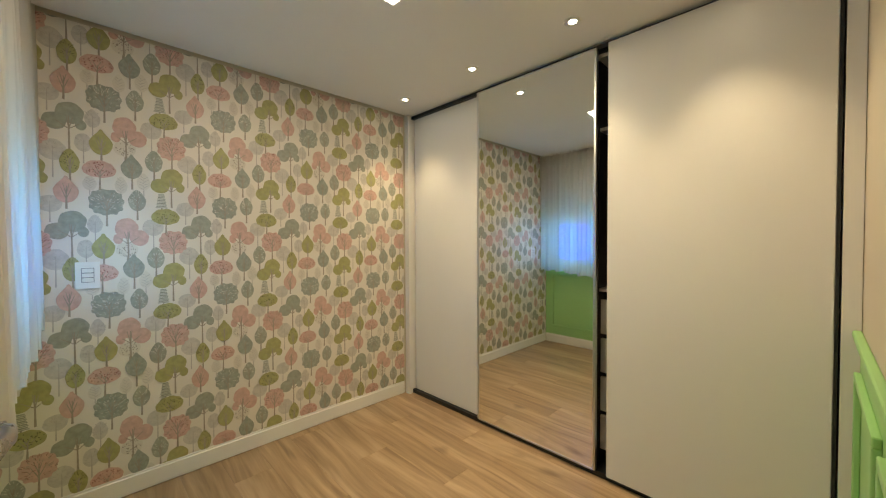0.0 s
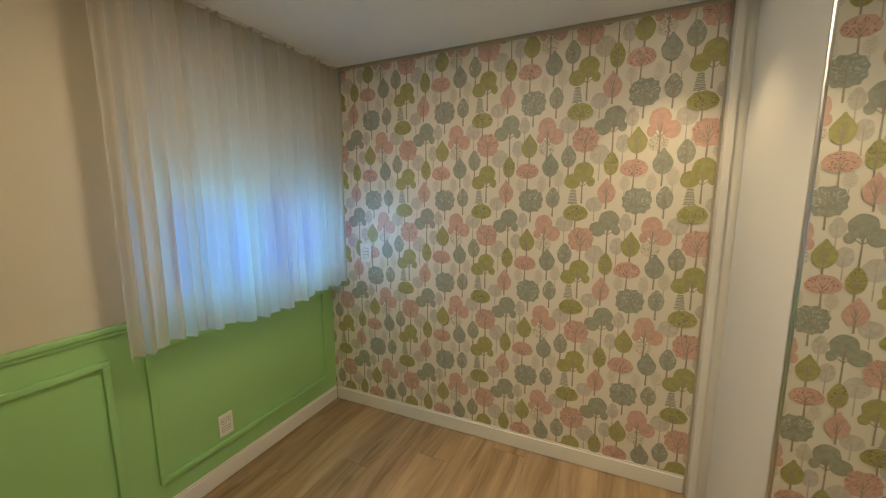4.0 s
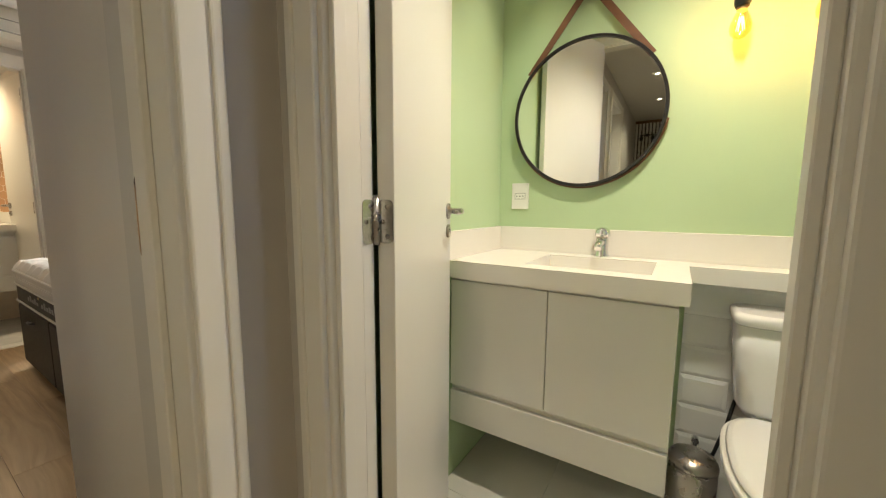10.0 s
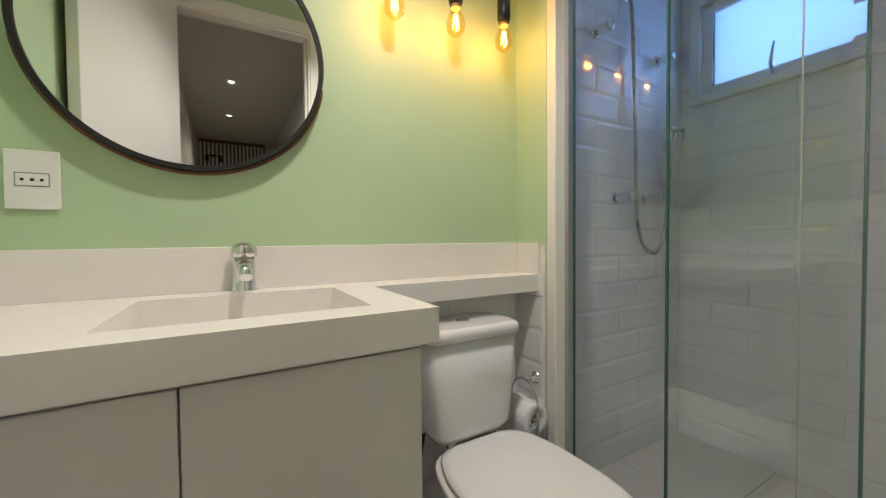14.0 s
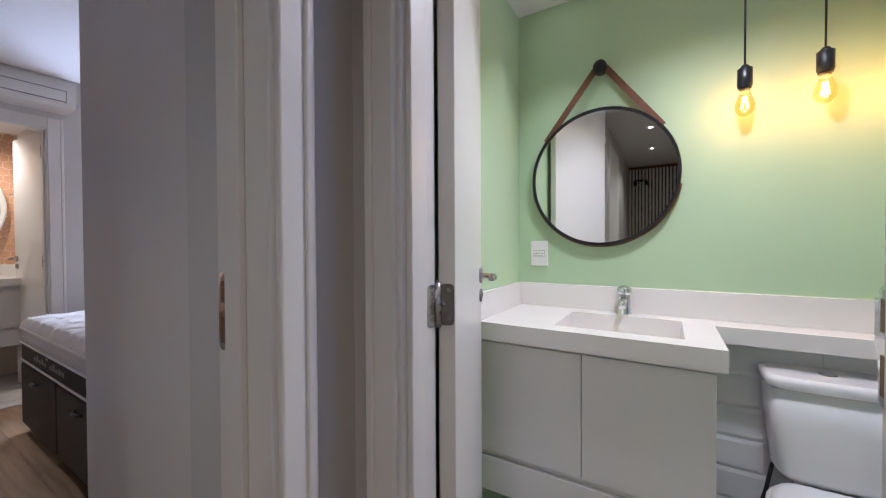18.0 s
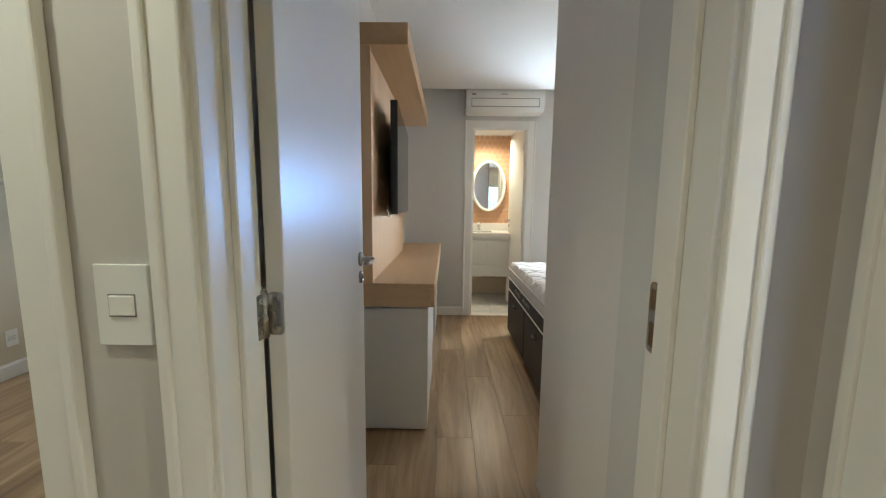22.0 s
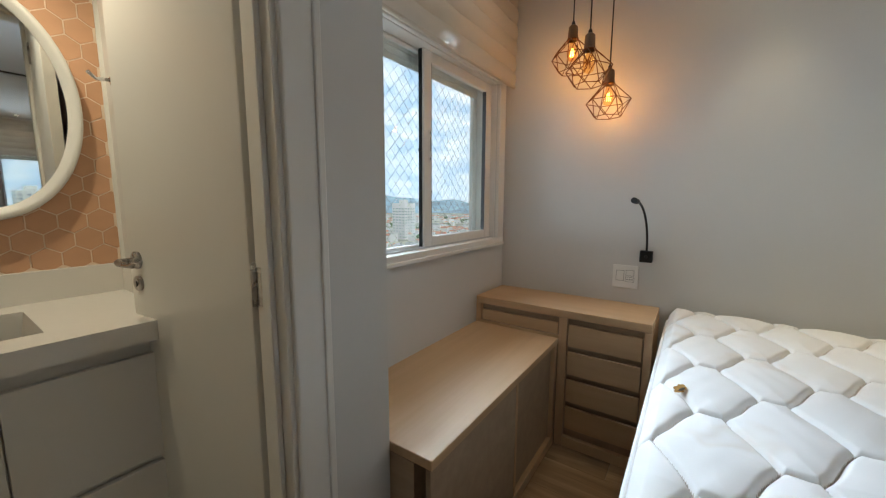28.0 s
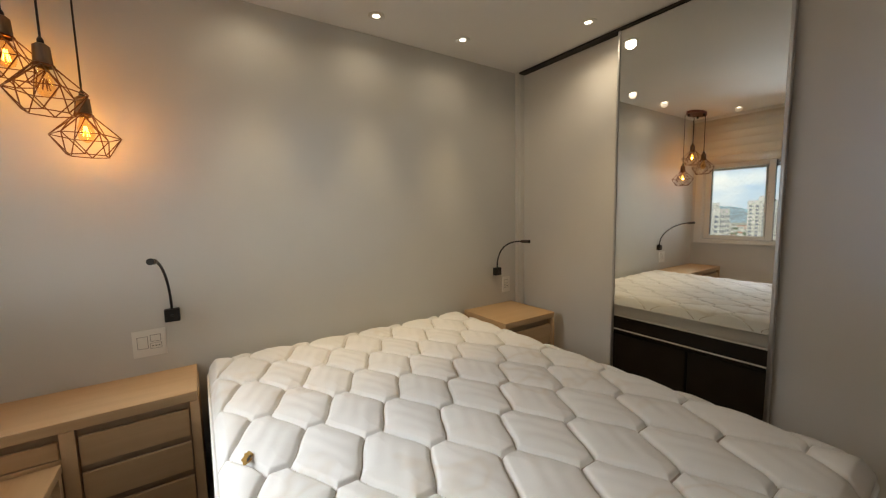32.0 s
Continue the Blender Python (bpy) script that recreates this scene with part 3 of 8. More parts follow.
# ---- skirting ----
def skirt(x0, y0, x1, y1, nx, ny, h=0.09):
    """White skirting along a wall foot, proud of it towards (nx, ny)."""
    t = 0.013
    xs, ys = sorted((x0, x1)), sorted((y0, y1))
    bx = (xs[0] + min(0, nx * t), xs[1] + max(0, nx * t))
    by = (ys[0] + min(0, ny * t), ys[1] + max(0, ny * t))
    bm = box_bm(bx[0], bx[1], by[0], by[1], 0.001, h, 0.004, 1)
    t2 = t * 0.62
    bx = (xs[0] + min(0, nx * t2), xs[1] + max(0, nx * t2))
    by = (ys[0] + min(0, ny * t2), ys[1] + max(0, ny * t2))
    box_bm(bx[0], bx[1], by[0], by[1], h - 0.004, h + 0.012, 0.003, 1, bm=bm)
    return setting("baseboard", bm, TRIM)


skirt(0.015, 2.514, 2.19, 2.514, 0, -1)
skirt(0, 0.02, 0, 2.50, 1, 0)
skirt(0.79, 0, 2.20, 0, 0, 1)
skirt(0.215, -4.55, 0.86, -4.55, 0, 1)
skirt(-0.725, -4.55, -0.535, -4.55, 0, 1)
skirt(0.875, -2.38, 0.875, -1.14, -1, 0)
skirt(0.005, -1.335, 0.005, -1.20, 1, 0)
skirt(-2.105, -2.45, -2.105, -1.93, 1, 0)
skirt(3.48, -3.897, 3.48, -1.14, -1, 0, 0.10)
skirt(0.98, -4.57, 3.448, -4.57, 0, 1, 0.10)
skirt(0.83, -1.0, 0.965, -1.0, 0, 1)
skirt(1.78, -1.0, 6.3, -1.0, 0, 1)
skirt(0.80, -0.132, 6.3, -0.132, 0, -1)


# ---- doors ----
def door_frame(n, axis, w0, w1, o0, o1, top, casing=0.06):
    """Jambs, head and casings round an opening o0..o1 through a wall w0..w1; axis: the way the opening runs."""
    root = setting_root("door_frame_%d" % n, (0, 0, 0), "white painted wooden door frame with moulded casing")
    def b(name, a0, a1, d0, d1, z0, z1, bev=0.004):
        if axis == "x":
            part(name, box_bm(a0, a1, d0, d1, z0, z1, bev, 2), TRIM, root)
        else:
            part(name, box_bm(d0, d1, a0, a1, z0, z1, bev, 2), TRIM, root)
    t = 0.022
    b("jamb", o0, o0 + t, w0 - 0.002, w1 + 0.002, 0.001, top)
    b("jamb", o1 - t, o1, w0 - 0.002, w1 + 0.002, 0.001, top)
    b("head", o0 + t, o1 - t, w0 - 0.002, w1 + 0.002, top - t, top)
    for d0, d1, s in ((w1, w1 + 0.014, 1), (w0 - 0.014, w0, -1)):
        e0, e1 = (d0, d1)
        b("casing", o0 - casing + 0.012, o0 + 0.012, e0, e1, 0.001, top + casing - 0.012)
        b("casing", o1 - 0.012, o1 + casing - 0.012, e0, e1, 0.001, top + casing - 0.012)
        b("casing", o0 + 0.012, o1 - 0.012, e0, e1, top - 0.012, top + casing - 0.012)
        # raised outer bead of the casing
        f0, f1 = (e0, e1 + 0.006) if s > 0 else (e0 - 0.006, e1)
        b("bead", o0 - casing + 0.010, o0 - casing + 0.028, f0, f1, 0.001, top + casing - 0.010)
        b("bead", o1 + casing - 0.028, o1 + casing - 0.010, f0, f1, 0.001, top + casing - 0.010)
    return root


def door_stop(root, axis, o0, o1, d0, d1, top):
    for a0, a1 in ((o0 + 0.022, o0 + 0.034), (o1 - 0.034, o1 - 0.022)):
        bm = box_bm(a0, a1, d0, d1, 0.001, top - 0.022, 0.002, 1) if axis == "x" else box_bm(d0, d1, a0, a1, 0.001, top - 0.022, 0.002, 1)
        part("stop", bm, TRIM, root)


def lever_set(leaf, x, z, face, s, toward):
    """Lever handle with its round rose and keyhole rose on one face of a leaf; s: that face's outward sign; toward: the way the lever points."""
    h = part("handle", lathe_bm([(0.025, 0), (0.025, 0.006 * s), (0.022, 0.009 * s), (0.009, 0.010 * s), (0.009, 0.045 * s)], "y", (x, face, z), 24), STEEL, leaf, "brushed steel lever handle", local=True)
    y = face + 0.045 * s
    pts = [(x, y - 0.006 * s, z), (x + toward * 0.006, y + 0.002 * s, z), (x + toward * 0.022, y + 0.006 * s, z - 0.001), (x + toward * 0.065, y + 0.006 * s, z - 0.002), (x + toward * 0.090, y + 0.003 * s, z - 0.001), (x + toward * 0.100, y - 0.004 * s, z)]
    part("lever", tube_bm(pts, [0.0085, 0.0085, 0.008, 0.0075, 0.0075, 0.0065], 14), STEEL, h, local=True)
    k = part("keyhole_rose", lathe_bm([(0.022, 0), (0.022, 0.006 * s), (0.019, 0.009 * s), (0.008, 0.009 * s), (0.008, 0.004 * s)], "y", (x, face, z - 0.065), 24), STEEL, leaf, local=True)
    part("keyhole", box_bm(x - 0.0025, x + 0.0025, face + 0.003 * s, face + 0.0095 * s, z - 0.074, z - 0.058), BLACK, k, local=True)


def hinge_bm(z, h=0.09):
    bm = tube_bm([(0, 0, z - h / 2), (0, 0, z + h / 2)], 0.007, 10)
    for k in (-0.17, 0.17):
        tube_bm([(0, 0, z + k * h - 0.0005), (0, 0, z + k * h + 0.0005)], 0.0076, 10, bm=bm)
    tube_bm([(0, 0, z + h / 2), (0, 0, z + h / 2 + 0.006)], [0.006, 0.003], 10, bm=bm)
    return bm


def round_plate_bm(x0, x1, y0, y1, z0, z1, r):
    """Thin plate across x with rounded corners."""
    bm = bmesh.new()
    pts = []
    for cy, cz, a0 in ((y1 - r, z1 - r, 0), (y0 + r, z1 - r, 90), (y0 + r, z0 + r, 180), (y1 - r, z0 + r, 270)):
        for k in range(5):
            a = radians(a0 + 22.5 * k)
            pts.append((cy + r * math.cos(a), cz + r * math.sin(a)))
    f = [bm.verts.new((x1, y, z)) for y, z in pts]
    b = [bm.verts.new((x0, y, z)) for y, z in pts]
    bm.faces.new(f)
    bm.faces.new(list(reversed(b)))
    for i in range(len(pts)):
        j = (i + 1) % len(pts)
        bm.faces.new((f[i], b[i], b[j], f[j]))
    bmesh.ops.recalc_face_normals(bm, faces=bm.faces)
    return bm


def door_leaf(n, hinge, yaw, width, height, label, side=1, handle_z=1.06, gap=0.006, jamb=90):
    """A flush leaf that hangs from hinge and runs along its own +x, turned by yaw; side: which face carries the knuckles; jamb: the way the fixed hinge plates point."""
    root = setting_root("door_%d" % n, hinge, label)
    root.matrix_basis = pose(*hinge, 0, 0, yaw)
    t = 0.035
    y0, y1 = (-t, 0.0) if side > 0 else (0.0, t)
    leaf = part("leaf", box_bm(gap, width, y0, y1, 0.008, height, 0.0025, 2), LACQUER, root, local=True)
    lever_set(leaf, width - 0.050, handle_z, y1, 1, -1)
    lever_set(leaf, width - 0.050, handle_z, y0, -1, -1)
    part("latch_plate", box_bm(width - 0.0005, width + 0.0015, y0 + 0.007, y1 - 0.007, handle_z - 0.12, handle_z + 0.05), STEEL, leaf, local=True)
    turn = Matrix.Rotation(radians(jamb - yaw - 180), 4, "Z")
    drop = 0.0025 if n == 2 else 0.0
    near_room = 0.011 if n == 1 else 0.0
    for z in (0.20, 1.046, 1.90):
        hg = part("hinge", hinge_bm(z), STEEL, root, "steel butt hinge", local=True)
        bm = round_plate_bm(gap - 0.0025, gap + 0.0002, y0 + 0.002, y1 - 0.003, z - 0.042, z + 0.042, 0.010)
        part("hinge_plate", bm, NICKEL, hg, local=True)
        fixed = round_plate_bm(-0.0018, 0.0, 0.004 - near_room, 0.034 - near_room, z - 0.042, z + 0.042, 0.010)
        fixed.transform(turn @ Matrix.Translation((0, drop, 0)) @ Matrix.Rotation(radians(90), 4, "Z"))
        part("jamb_plate", fixed, NICKEL, hg, local=True)
        for dz in (-0.029, 0.0, 0.029):
            prof = [(0.0052, 0.0006), (0.0048, -0.0009), (0.0024, -0.0002), (0.0018, -0.0009), (0.0004, -0.0004)]
            part("screw", lathe_bm(prof, "x", (gap - 0.0026, (y0 + y1) / 2 + (0.006 if dz == 0 else -0.004), z + dz), 10), STEEL, hg, local=True)
            head = lathe_bm(prof, "y", (-0.019 + near_room - (0.006 if dz == 0 else -0.004), -0.0018 + drop, z + dz), 10)
            head.transform(turn)
            part("screw", head, STEEL, hg, local=True)
    return root


def strike(root, x0, x1, y0, y1, z, axis):
    """Strike plate with its two mortises let into a jamb."""
    if axis == "x":
        bm = round_plate_bm(x0, x1, y0, y1, z - 0.069, z + 0.062, 0.011)
    else:
        bm = round_plate_bm(0.0, y1 - y0, x0, x1, z - 0.069, z + 0.062, 0.011)
        bm.transform(Matrix(((0, 1, 0, 0), (1, 0, 0, y0), (0, 0, 1, 0), (0, 0, 0, 1))))
        bmesh.ops.recalc_face_normals(bm, faces=bm.faces)
    if axis == "y":
        box_bm(x0 - 0.010, x0 + 0.001, y0, y1, z - 0.010, z + 0.048, 0.0008, 1, bm=bm)
    p = part("strike_plate", bm, CHROME, root, "chrome strike plate with two mortises")
    cx, cy = (x0 + x1) / 2, (y0 + y1) / 2
    for dz, h in ((0.03, 0.018), (-0.035, 0.022)):
        if axis == "x":
            part("mortise", box_bm(x0 - 0.0006, x1 + 0.0006, cy - 0.008, cy + 0.008, z + dz - h, z + dz + h), WOOD_DARK, p)
        else:
            part("mortise", box_bm(cx - 0.008, cx + 0.008, y0 - 0.0006, y1 + 0.0006, z + dz - h, z + dz + h), WOOD_DARK, p)
    for dz in (0.053, -0.062):
        part("screw", lathe_bm([(0.0055, -0.0016), (0.005, 0.0016)], axis, (cx, cy, z + dz), 8), STEEL, p)


fr_a = door_frame(1, "x", -0.132, 0.0, 0.04, 0.76, 2.105)
door_stop(fr_a, "x", 0.04, 0.76, -0.09, -0.045, 2.105)
door_leaf(1, (0.064, 0.004, 0), 81.0, 0.705, 2.085, "white flush door standing open against the window wall", side=1, handle_z=1.09, jamb=-90)
fr_b = door_frame(2, "y", -0.206, -0.13, -0.905, -0.270, 2.105)
part("hinge_jamb", box_bm(-0.242, -0.2075, -0.965, -0.8865, 0.002, 2.10, 0.003, 1), TRIM, fr_b)
door_stop(fr_b, "y", -0.905, -0.270, -0.168, -0.140, 2.105)
door_leaf(2, (-0.244, -0.884, 0), 200.3, 0.567, 2.085, "white flush bathroom door standing open", side=1, gap=0.008, jamb=0)
strike(fr_b, -0.2095, -0.182, -0.2940, -0.2918, 1.06, "y")
fr_m = door_frame(3, "x", -1.146, -1.0, 0.022, 0.785, 2.105)
door_stop(fr_m, "x", 0.022, 0.785, -1.105, -1.06, 2.105)
door_leaf(3, (0.760, -1.146, 0), 270.0, 0.668, 2.085, "white flush bedroom door standing open along the wall", side=1, gap=0.010)
strike(fr_m, 0.0435, 0.0455, -1.142, -1.112, 1.06, "x")
fr_e = door_frame(4, "x", -4.65, -4.55, -0.455, 0.155, 2.075, 0.085)
door_stop(fr_e, "x", -0.455, 0.155, -4.61, -4.58, 2.075)
door_leaf(4, (-0.432, -4.656, 0), 276.0, 0.56, 2.055, "white flush door open into the small bathroom", side=1, gap=0.014)
door_frame(5, "x", -1.13, -1.0, 1.02, 1.70, 2.105, 0.07)
door_leaf(5, (1.046, -1.146, 0), 270.0, 0.62, 2.085, "white flush door standing open into the third room", side=1)

# stone thresholds
setting("threshold_bath", box_bm(-0.205, -0.13, -0.893, -0.292, -0.012, 0.006, 0.002, 1), QUARTZ)
setting("threshold_small_bath", box_bm(-0.433, 0.133, -4.65, -4.55, -0.012, 0.006, 0.002, 1), QUARTZ)


# ---- room A: wallpaper ----
WP_X0, WP_X1, WP_Z0, WP_Z1, WP_Y = 0.004, 2.192, 0.10, 2.276, 2.5095
wallpaper = setting("wallpaper", box_bm(WP_X0, WP_X1, WP_Y - 0.0005, 2.514, WP_Z0, WP_Z1), mat("wallpaper_ground", (0.78, 0.73, 0.645), 0.42, var=0.02, scale=2, bump=0.3, bscale=700), "cream wallpaper printed with rows of pink, green and grey trees")
INKS = {
    "sage": mat("ink_sage", (0.355, 0.363, 0.295), 0.45, var=0.14, scale=45, bump=0.2),
    "olive": mat("ink_olive", (0.395, 0.37, 0.155), 0.45, var=0.14, scale=45, bump=0.2),
    "pink": mat("ink_pink", (0.63, 0.41, 0.345), 0.45, var=0.12, scale=45, bump=0.2),
    "pale": mat("ink_pale", (0.60, 0.56, 0.50), 0.45, var=0.10, scale=60, bump=0.2),
    "teal": mat("ink_teal", (0.335, 0.35, 0.295), 0.45, var=0.16, scale=60, bump=0.2),
    "bark": mat("ink_bark", (0.36, 0.31, 0.245), 0.5, var=0.12, scale=60, bump=0.2),
    "barkpale": mat("ink_pale_bark", (0.50, 0.455, 0.40), 0.5, var=0.1, scale=60, bump=0.2),
    "dot": mat("ink_dots", (0.33, 0.13, 0.11), 0.5, var=0.1, bump=0.2),
    "dotgreen": mat("ink_green_dots", (0.15, 0.14, 0.05), 0.5, var=0.1, bump=0.2),
    "cream": mat("ink_cream", (0.70, 0.65, 0.56), 0.5, var=0.05, bump=0.2),
}
INK_NAMES = list(INKS)
WP_PX, WP_PZ = 0.503, 0.495
# kind, ink, place in the repeat (metres right and up), width, height, length of the bare stem
MOTIFS = [
    ("round", "pale", 0.328, 0.225, 0.089, 0.095, 0.078), ("round", "pale", 0.176, 0.377, 0.087, 0.085, 0.063),
    ("round", "pale", 0.315, -0.018, 0.081, 0.075, 0.045), ("round", "pale", -0.075, 0.272, 0.060, 0.085, 0.054),
    ("oval", "pale", -0.042, 0.390, 0.056, 0.086, 0.061), ("specks", "cream", 0.072, 0.265, 0.085, 0.075, 0.060),
    ("bare", "pale", -0.057, 0.086, 0.050, 0.070, 0.022), ("bare", "pale", 0.055, 0.087, 0.048, 0.084, 0.022), ("bare", "pale", 0.141, 0.112, 0.054, 0.086, 0.029),
    ("pine", "sage", 0.212, 0.021, 0.052, 0.075, 0.014),
    ("triple", "sage", 0.368, 0.382, 0.143, 0.132, 0.099), ("triple", "pink", 0.090, 0.352, 0.135, 0.139, 0.090), ("triple", "olive", 0.240, 0.126, 0.143, 0.132, 0.073),
    ("fuzzy", "pink", 0.259, 0.299, 0.120, 0.120, 0.050), ("fuzzy", "teal", 0.0, 0.0, 0.124, 0.122, 0.055),
    ("oval", "sage", 0.184, 0.221, 0.073, 0.109, 0.043), ("oval", "sage", 0.114, 0.016, 0.071, 0.105, 0.046), ("oval", "olive", 0.382, 0.179, 0.067, 0.112, 0.046),
    ("spade", "olive", -0.014, 0.282, 0.084, 0.114, 0.033), ("spade", "teal", 0.096, 0.181, 0.084, 0.112, 0.056), ("spade", "pink", 0.368, 0.048, 0.083, 0.115, 0.030),
    ("umbrella", "pink", -0.022, 0.149, 0.120, 0.085, 0.052), ("umbrella", "olive", 0.228, 0.427, 0.120, 0.086, 0.035),
]


def outline(kind, w, h, rnd):
    n = 44 if kind == "fuzzy" else 30
    pts = []
    for i in range(n):
        a = i * math.tau / n
        c, s = math.cos(a), math.sin(a)
        if kind == "spade":
            k = 1 - 0.62 * max(0, s) ** 1.2
            pts.append((c * w / 2 * k, (s * 1.1 if s > 0.9 else s) * h / 2 - (0.02 * h if s < 0 else 0)))
        elif kind == "umbrella":
            pts.append((c * w / 2 * (1 + 0.02 * math.sin(9 * a)), (s * 1.12 if s > 0 else s * 0.80) * h / 2 * (1 + 0.04 * math.cos(9 * a))))
        elif kind == "fuzzy":
            r = 1 + (0.045 if i % 4 < 2 else -0.035) + rnd.uniform(-0.012, 0.012)
            pts.append((math.copysign(abs(c) ** 0.8, c) * w / 2 * r, math.copysign(abs(s) ** 0.85, s) * h / 2 * r))
        elif kind == "pine":
            k = 0.62 + 0.38 * ((i % 4) / 3)
            pts.append((c * w / 2 * k, s * h / 2))
        elif kind == "oval":
            k = 1 - 0.34 * max(0, s)
            pts.append((c * w / 2 * k * (1 + 0.02 * math.sin(7 * a)), s * h / 2))
        else:
            pts.append((c * w / 2 * (1 + 0.03 * math.sin(6 * a)), s * h / 2 * (1 + 0.02 * math.cos(5 * a))))
    return pts


def wallpaper_print():
    rnd = random.Random(5)
    verts, faces, inks = [], [], []

    def poly(pts, ink, lift):
        q = [(min(max(x, WP_X0 + 0.001), WP_X1 - 0.001), min(max(z, WP_Z0 + 0.001), WP_Z1 - 0.001)) for x, z in pts]
        area = sum(a[0] * b[1] - b[0] * a[1] for a, b in zip(q, q[1:] + q[:1]))
        if abs(area) < 6e-6:
            return
        if area < 0:
            q.reverse()
        k = len(verts)
        verts.extend((x, WP_Y - 0.0006 - lift, z) for x, z in q)
        faces.append(tuple(range(k, k + len(q))))
        inks.append(INK_NAMES.index(ink))

    def stroke(x0, z0, x1, z1, w0, w1, ink, lift):
        dx, dz = x1 - x0, z1 - z0
        n = math.hypot(dx, dz) or 1
        px, pz = -dz / n, dx / n
        poly([(x0 + px * w0, z0 + pz * w0), (x0 - px * w0, z0 - pz * w0), (x1 - px * w1, z1 - pz * w1), (x1 + px * w1, z1 + pz * w1)], ink, lift)

    def dots(cx, cz, w, h, n, size, ink, lift):
        for _ in range(n):
            a, r = rnd.uniform(0, math.tau), rnd.random() ** 0.5 * 0.88
            x, z, d = cx + math.cos(a) * r * w / 2, cz + math.sin(a) * r * h / 2, size * rnd.uniform(0.8, 1.25)
            poly([(x - d, z), (x, z - d), (x + d, z), (x, z + d)], ink, lift)

    def ticks(cx, cz, w, h, n, ink, lift):
        for _ in range(n):
            a, r = rnd.uniform(0, math.tau), 0.9 * rnd.random() ** 0.5
            x, z = cx + math.cos(a) * r * w / 2, cz + math.sin(a) * r * h / 2
            stroke(x, z, x + 0.009 * math.cos(a), z + 0.005 * math.sin(a) + 0.005, 0.0011, 0.0006, ink, lift)

    def tree(k, kind, ink, cx, cz, w, h, stem):
        lift = 0.00018 * k
        bark = "barkpale" if ink in ("pale", "cream") else "bark"
        foot, low = cz - h / 2 - stem, cz - h / 2
        thick = 0.0042 if bark == "bark" else 0.0026
        if kind == "triple":
            m = -1 if ink == "pink" else 1
            blobs = ((0.13 * m, 0.13, 0.66, 0.74), (-0.225 * m, -0.21, 0.55, 0.57), (0.375 * m, -0.24, 0.27, 0.36))
            for q, (dx, dz, sw, sh) in enumerate(blobs):
                poly([(cx + dx * w + x, cz + dz * h + z) for x, z in outline("round", w * sw, h * sh, rnd)], ink, lift + 0.00003 * (q + 1))
            xs = cx + 0.10 * m * w
            stroke(xs, foot, xs, cz + 0.02 * h, thick, 0.0018, bark, lift + 0.00013)
            for dx, dz in ((-0.20 * m, -0.18), (0.34 * m, -0.22), (0.05 * m, 0.05), (0.20 * m, 0.02)):
                stroke(xs, cz - h * 0.42, cx + dx * w, cz + dz * h, 0.0022, 0.0009, bark, lift + 0.00014)
            return
        if kind == "bare":
            stroke(cx, foot, cx, cz + 0.3 * h, 0.0022, 0.0009, "barkpale", lift)
            poly([(cx + x, cz + z) for x, z in outline("oval", w, h, rnd)], "cream", lift + 0.00002)
            for q in range(9):
                z0, sg = low + h * (0.06 + 0.085 * q), 1 if q % 2 else -1
                stroke(cx, z0, cx + sg * w * rnd.uniform(0.25, 0.42), z0 + h * rnd.uniform(0.10, 0.2), 0.0013, 0.0006, "barkpale", lift + 0.00006)
            return
        if kind == "pine":
            stroke(cx, foot, cx, low, 0.003, 0.003, "bark", lift)
            for q in range(5):
                z0, ww = low + h * 0.2 * q, w * (1 - 0.10 * q)
                poly([(cx - ww / 2, z0), (cx + ww / 2, z0), (cx + ww * 0.36, z0 + h * 0.17), (cx - ww * 0.36, z0 + h * 0.17)], "sage", lift + 0.00002)
                stroke(cx - ww * 0.45, z0 + 0.004, cx + ww * 0.45, z0 + 0.006, 0.0012, 0.0012, "cream", lift + 0.00005)
            return
        if kind == "specks":
            stroke(cx, foot, cx, cz, 0.003, 0.0016, "bark", lift)
            poly([(cx + x, cz + z) for x, z in outline("round", w, h, rnd)], "cream", lift + 0.00003)
            dots(cx, cz, w, h, 46, 0.0026, "bark", lift + 0.00007)
            return
        poly([(cx + x, cz + z) for x, z in outline(kind, w, h, rnd)], ink, lift + 0.00003)
        stroke(cx, foot, cx + w * 0.02, cz + h * (0.16 if kind != "umbrella" else 0.0), thick, 0.0014, bark, lift + 0.00005)
        if ink != "pale":
            for dx, dz in ((-0.21, 0.10), (0.22, 0.08), (-0.12, 0.24), (0.13, 0.26)):
                stroke(cx, cz - h * (0.36 if dz < 0.2 else 0.16), cx + dx * w, cz + dz * h, 0.0020, 0.0008, "bark", lift + 0.00007)
            if kind == "fuzzy":
                ticks(cx, cz, w, h, 48, "cream" if ink == "teal" else "dot", lift + 0.00009)
                ticks(cx, cz, w, h, 30, "bark", lift + 0.00011)
            elif kind == "umbrella":
                dots(cx, cz + 0.05 * h, w, h * 0.9, 44, 0.0027, "dot" if ink == "pink" else "dotgreen", lift + 0.00009)
            elif kind == "oval":
                ticks(cx, cz, w * 0.8, h * 0.9, 26, "cream" if ink == "sage" else "dotgreen", lift + 0.00009)
        else:
            ticks(cx, cz, w * 0.9, h * 0.9, 22, "barkpale", lift + 0.00008)

    for i in range(-1, 5):
        for j in range(-4, 3):
            for k, (kind, ink, u, v, w, h, stem) in enumerate(MOTIFS):
                cx, cz = 0.383 + i * WP_PX + u, 1.457 + j * WP_PZ + v
                if cx + w / 2 < WP_X0 or cx - w / 2 > WP_X1 or cz + h / 2 < WP_Z0 or cz - h / 2 - stem > WP_Z1:
                    continue
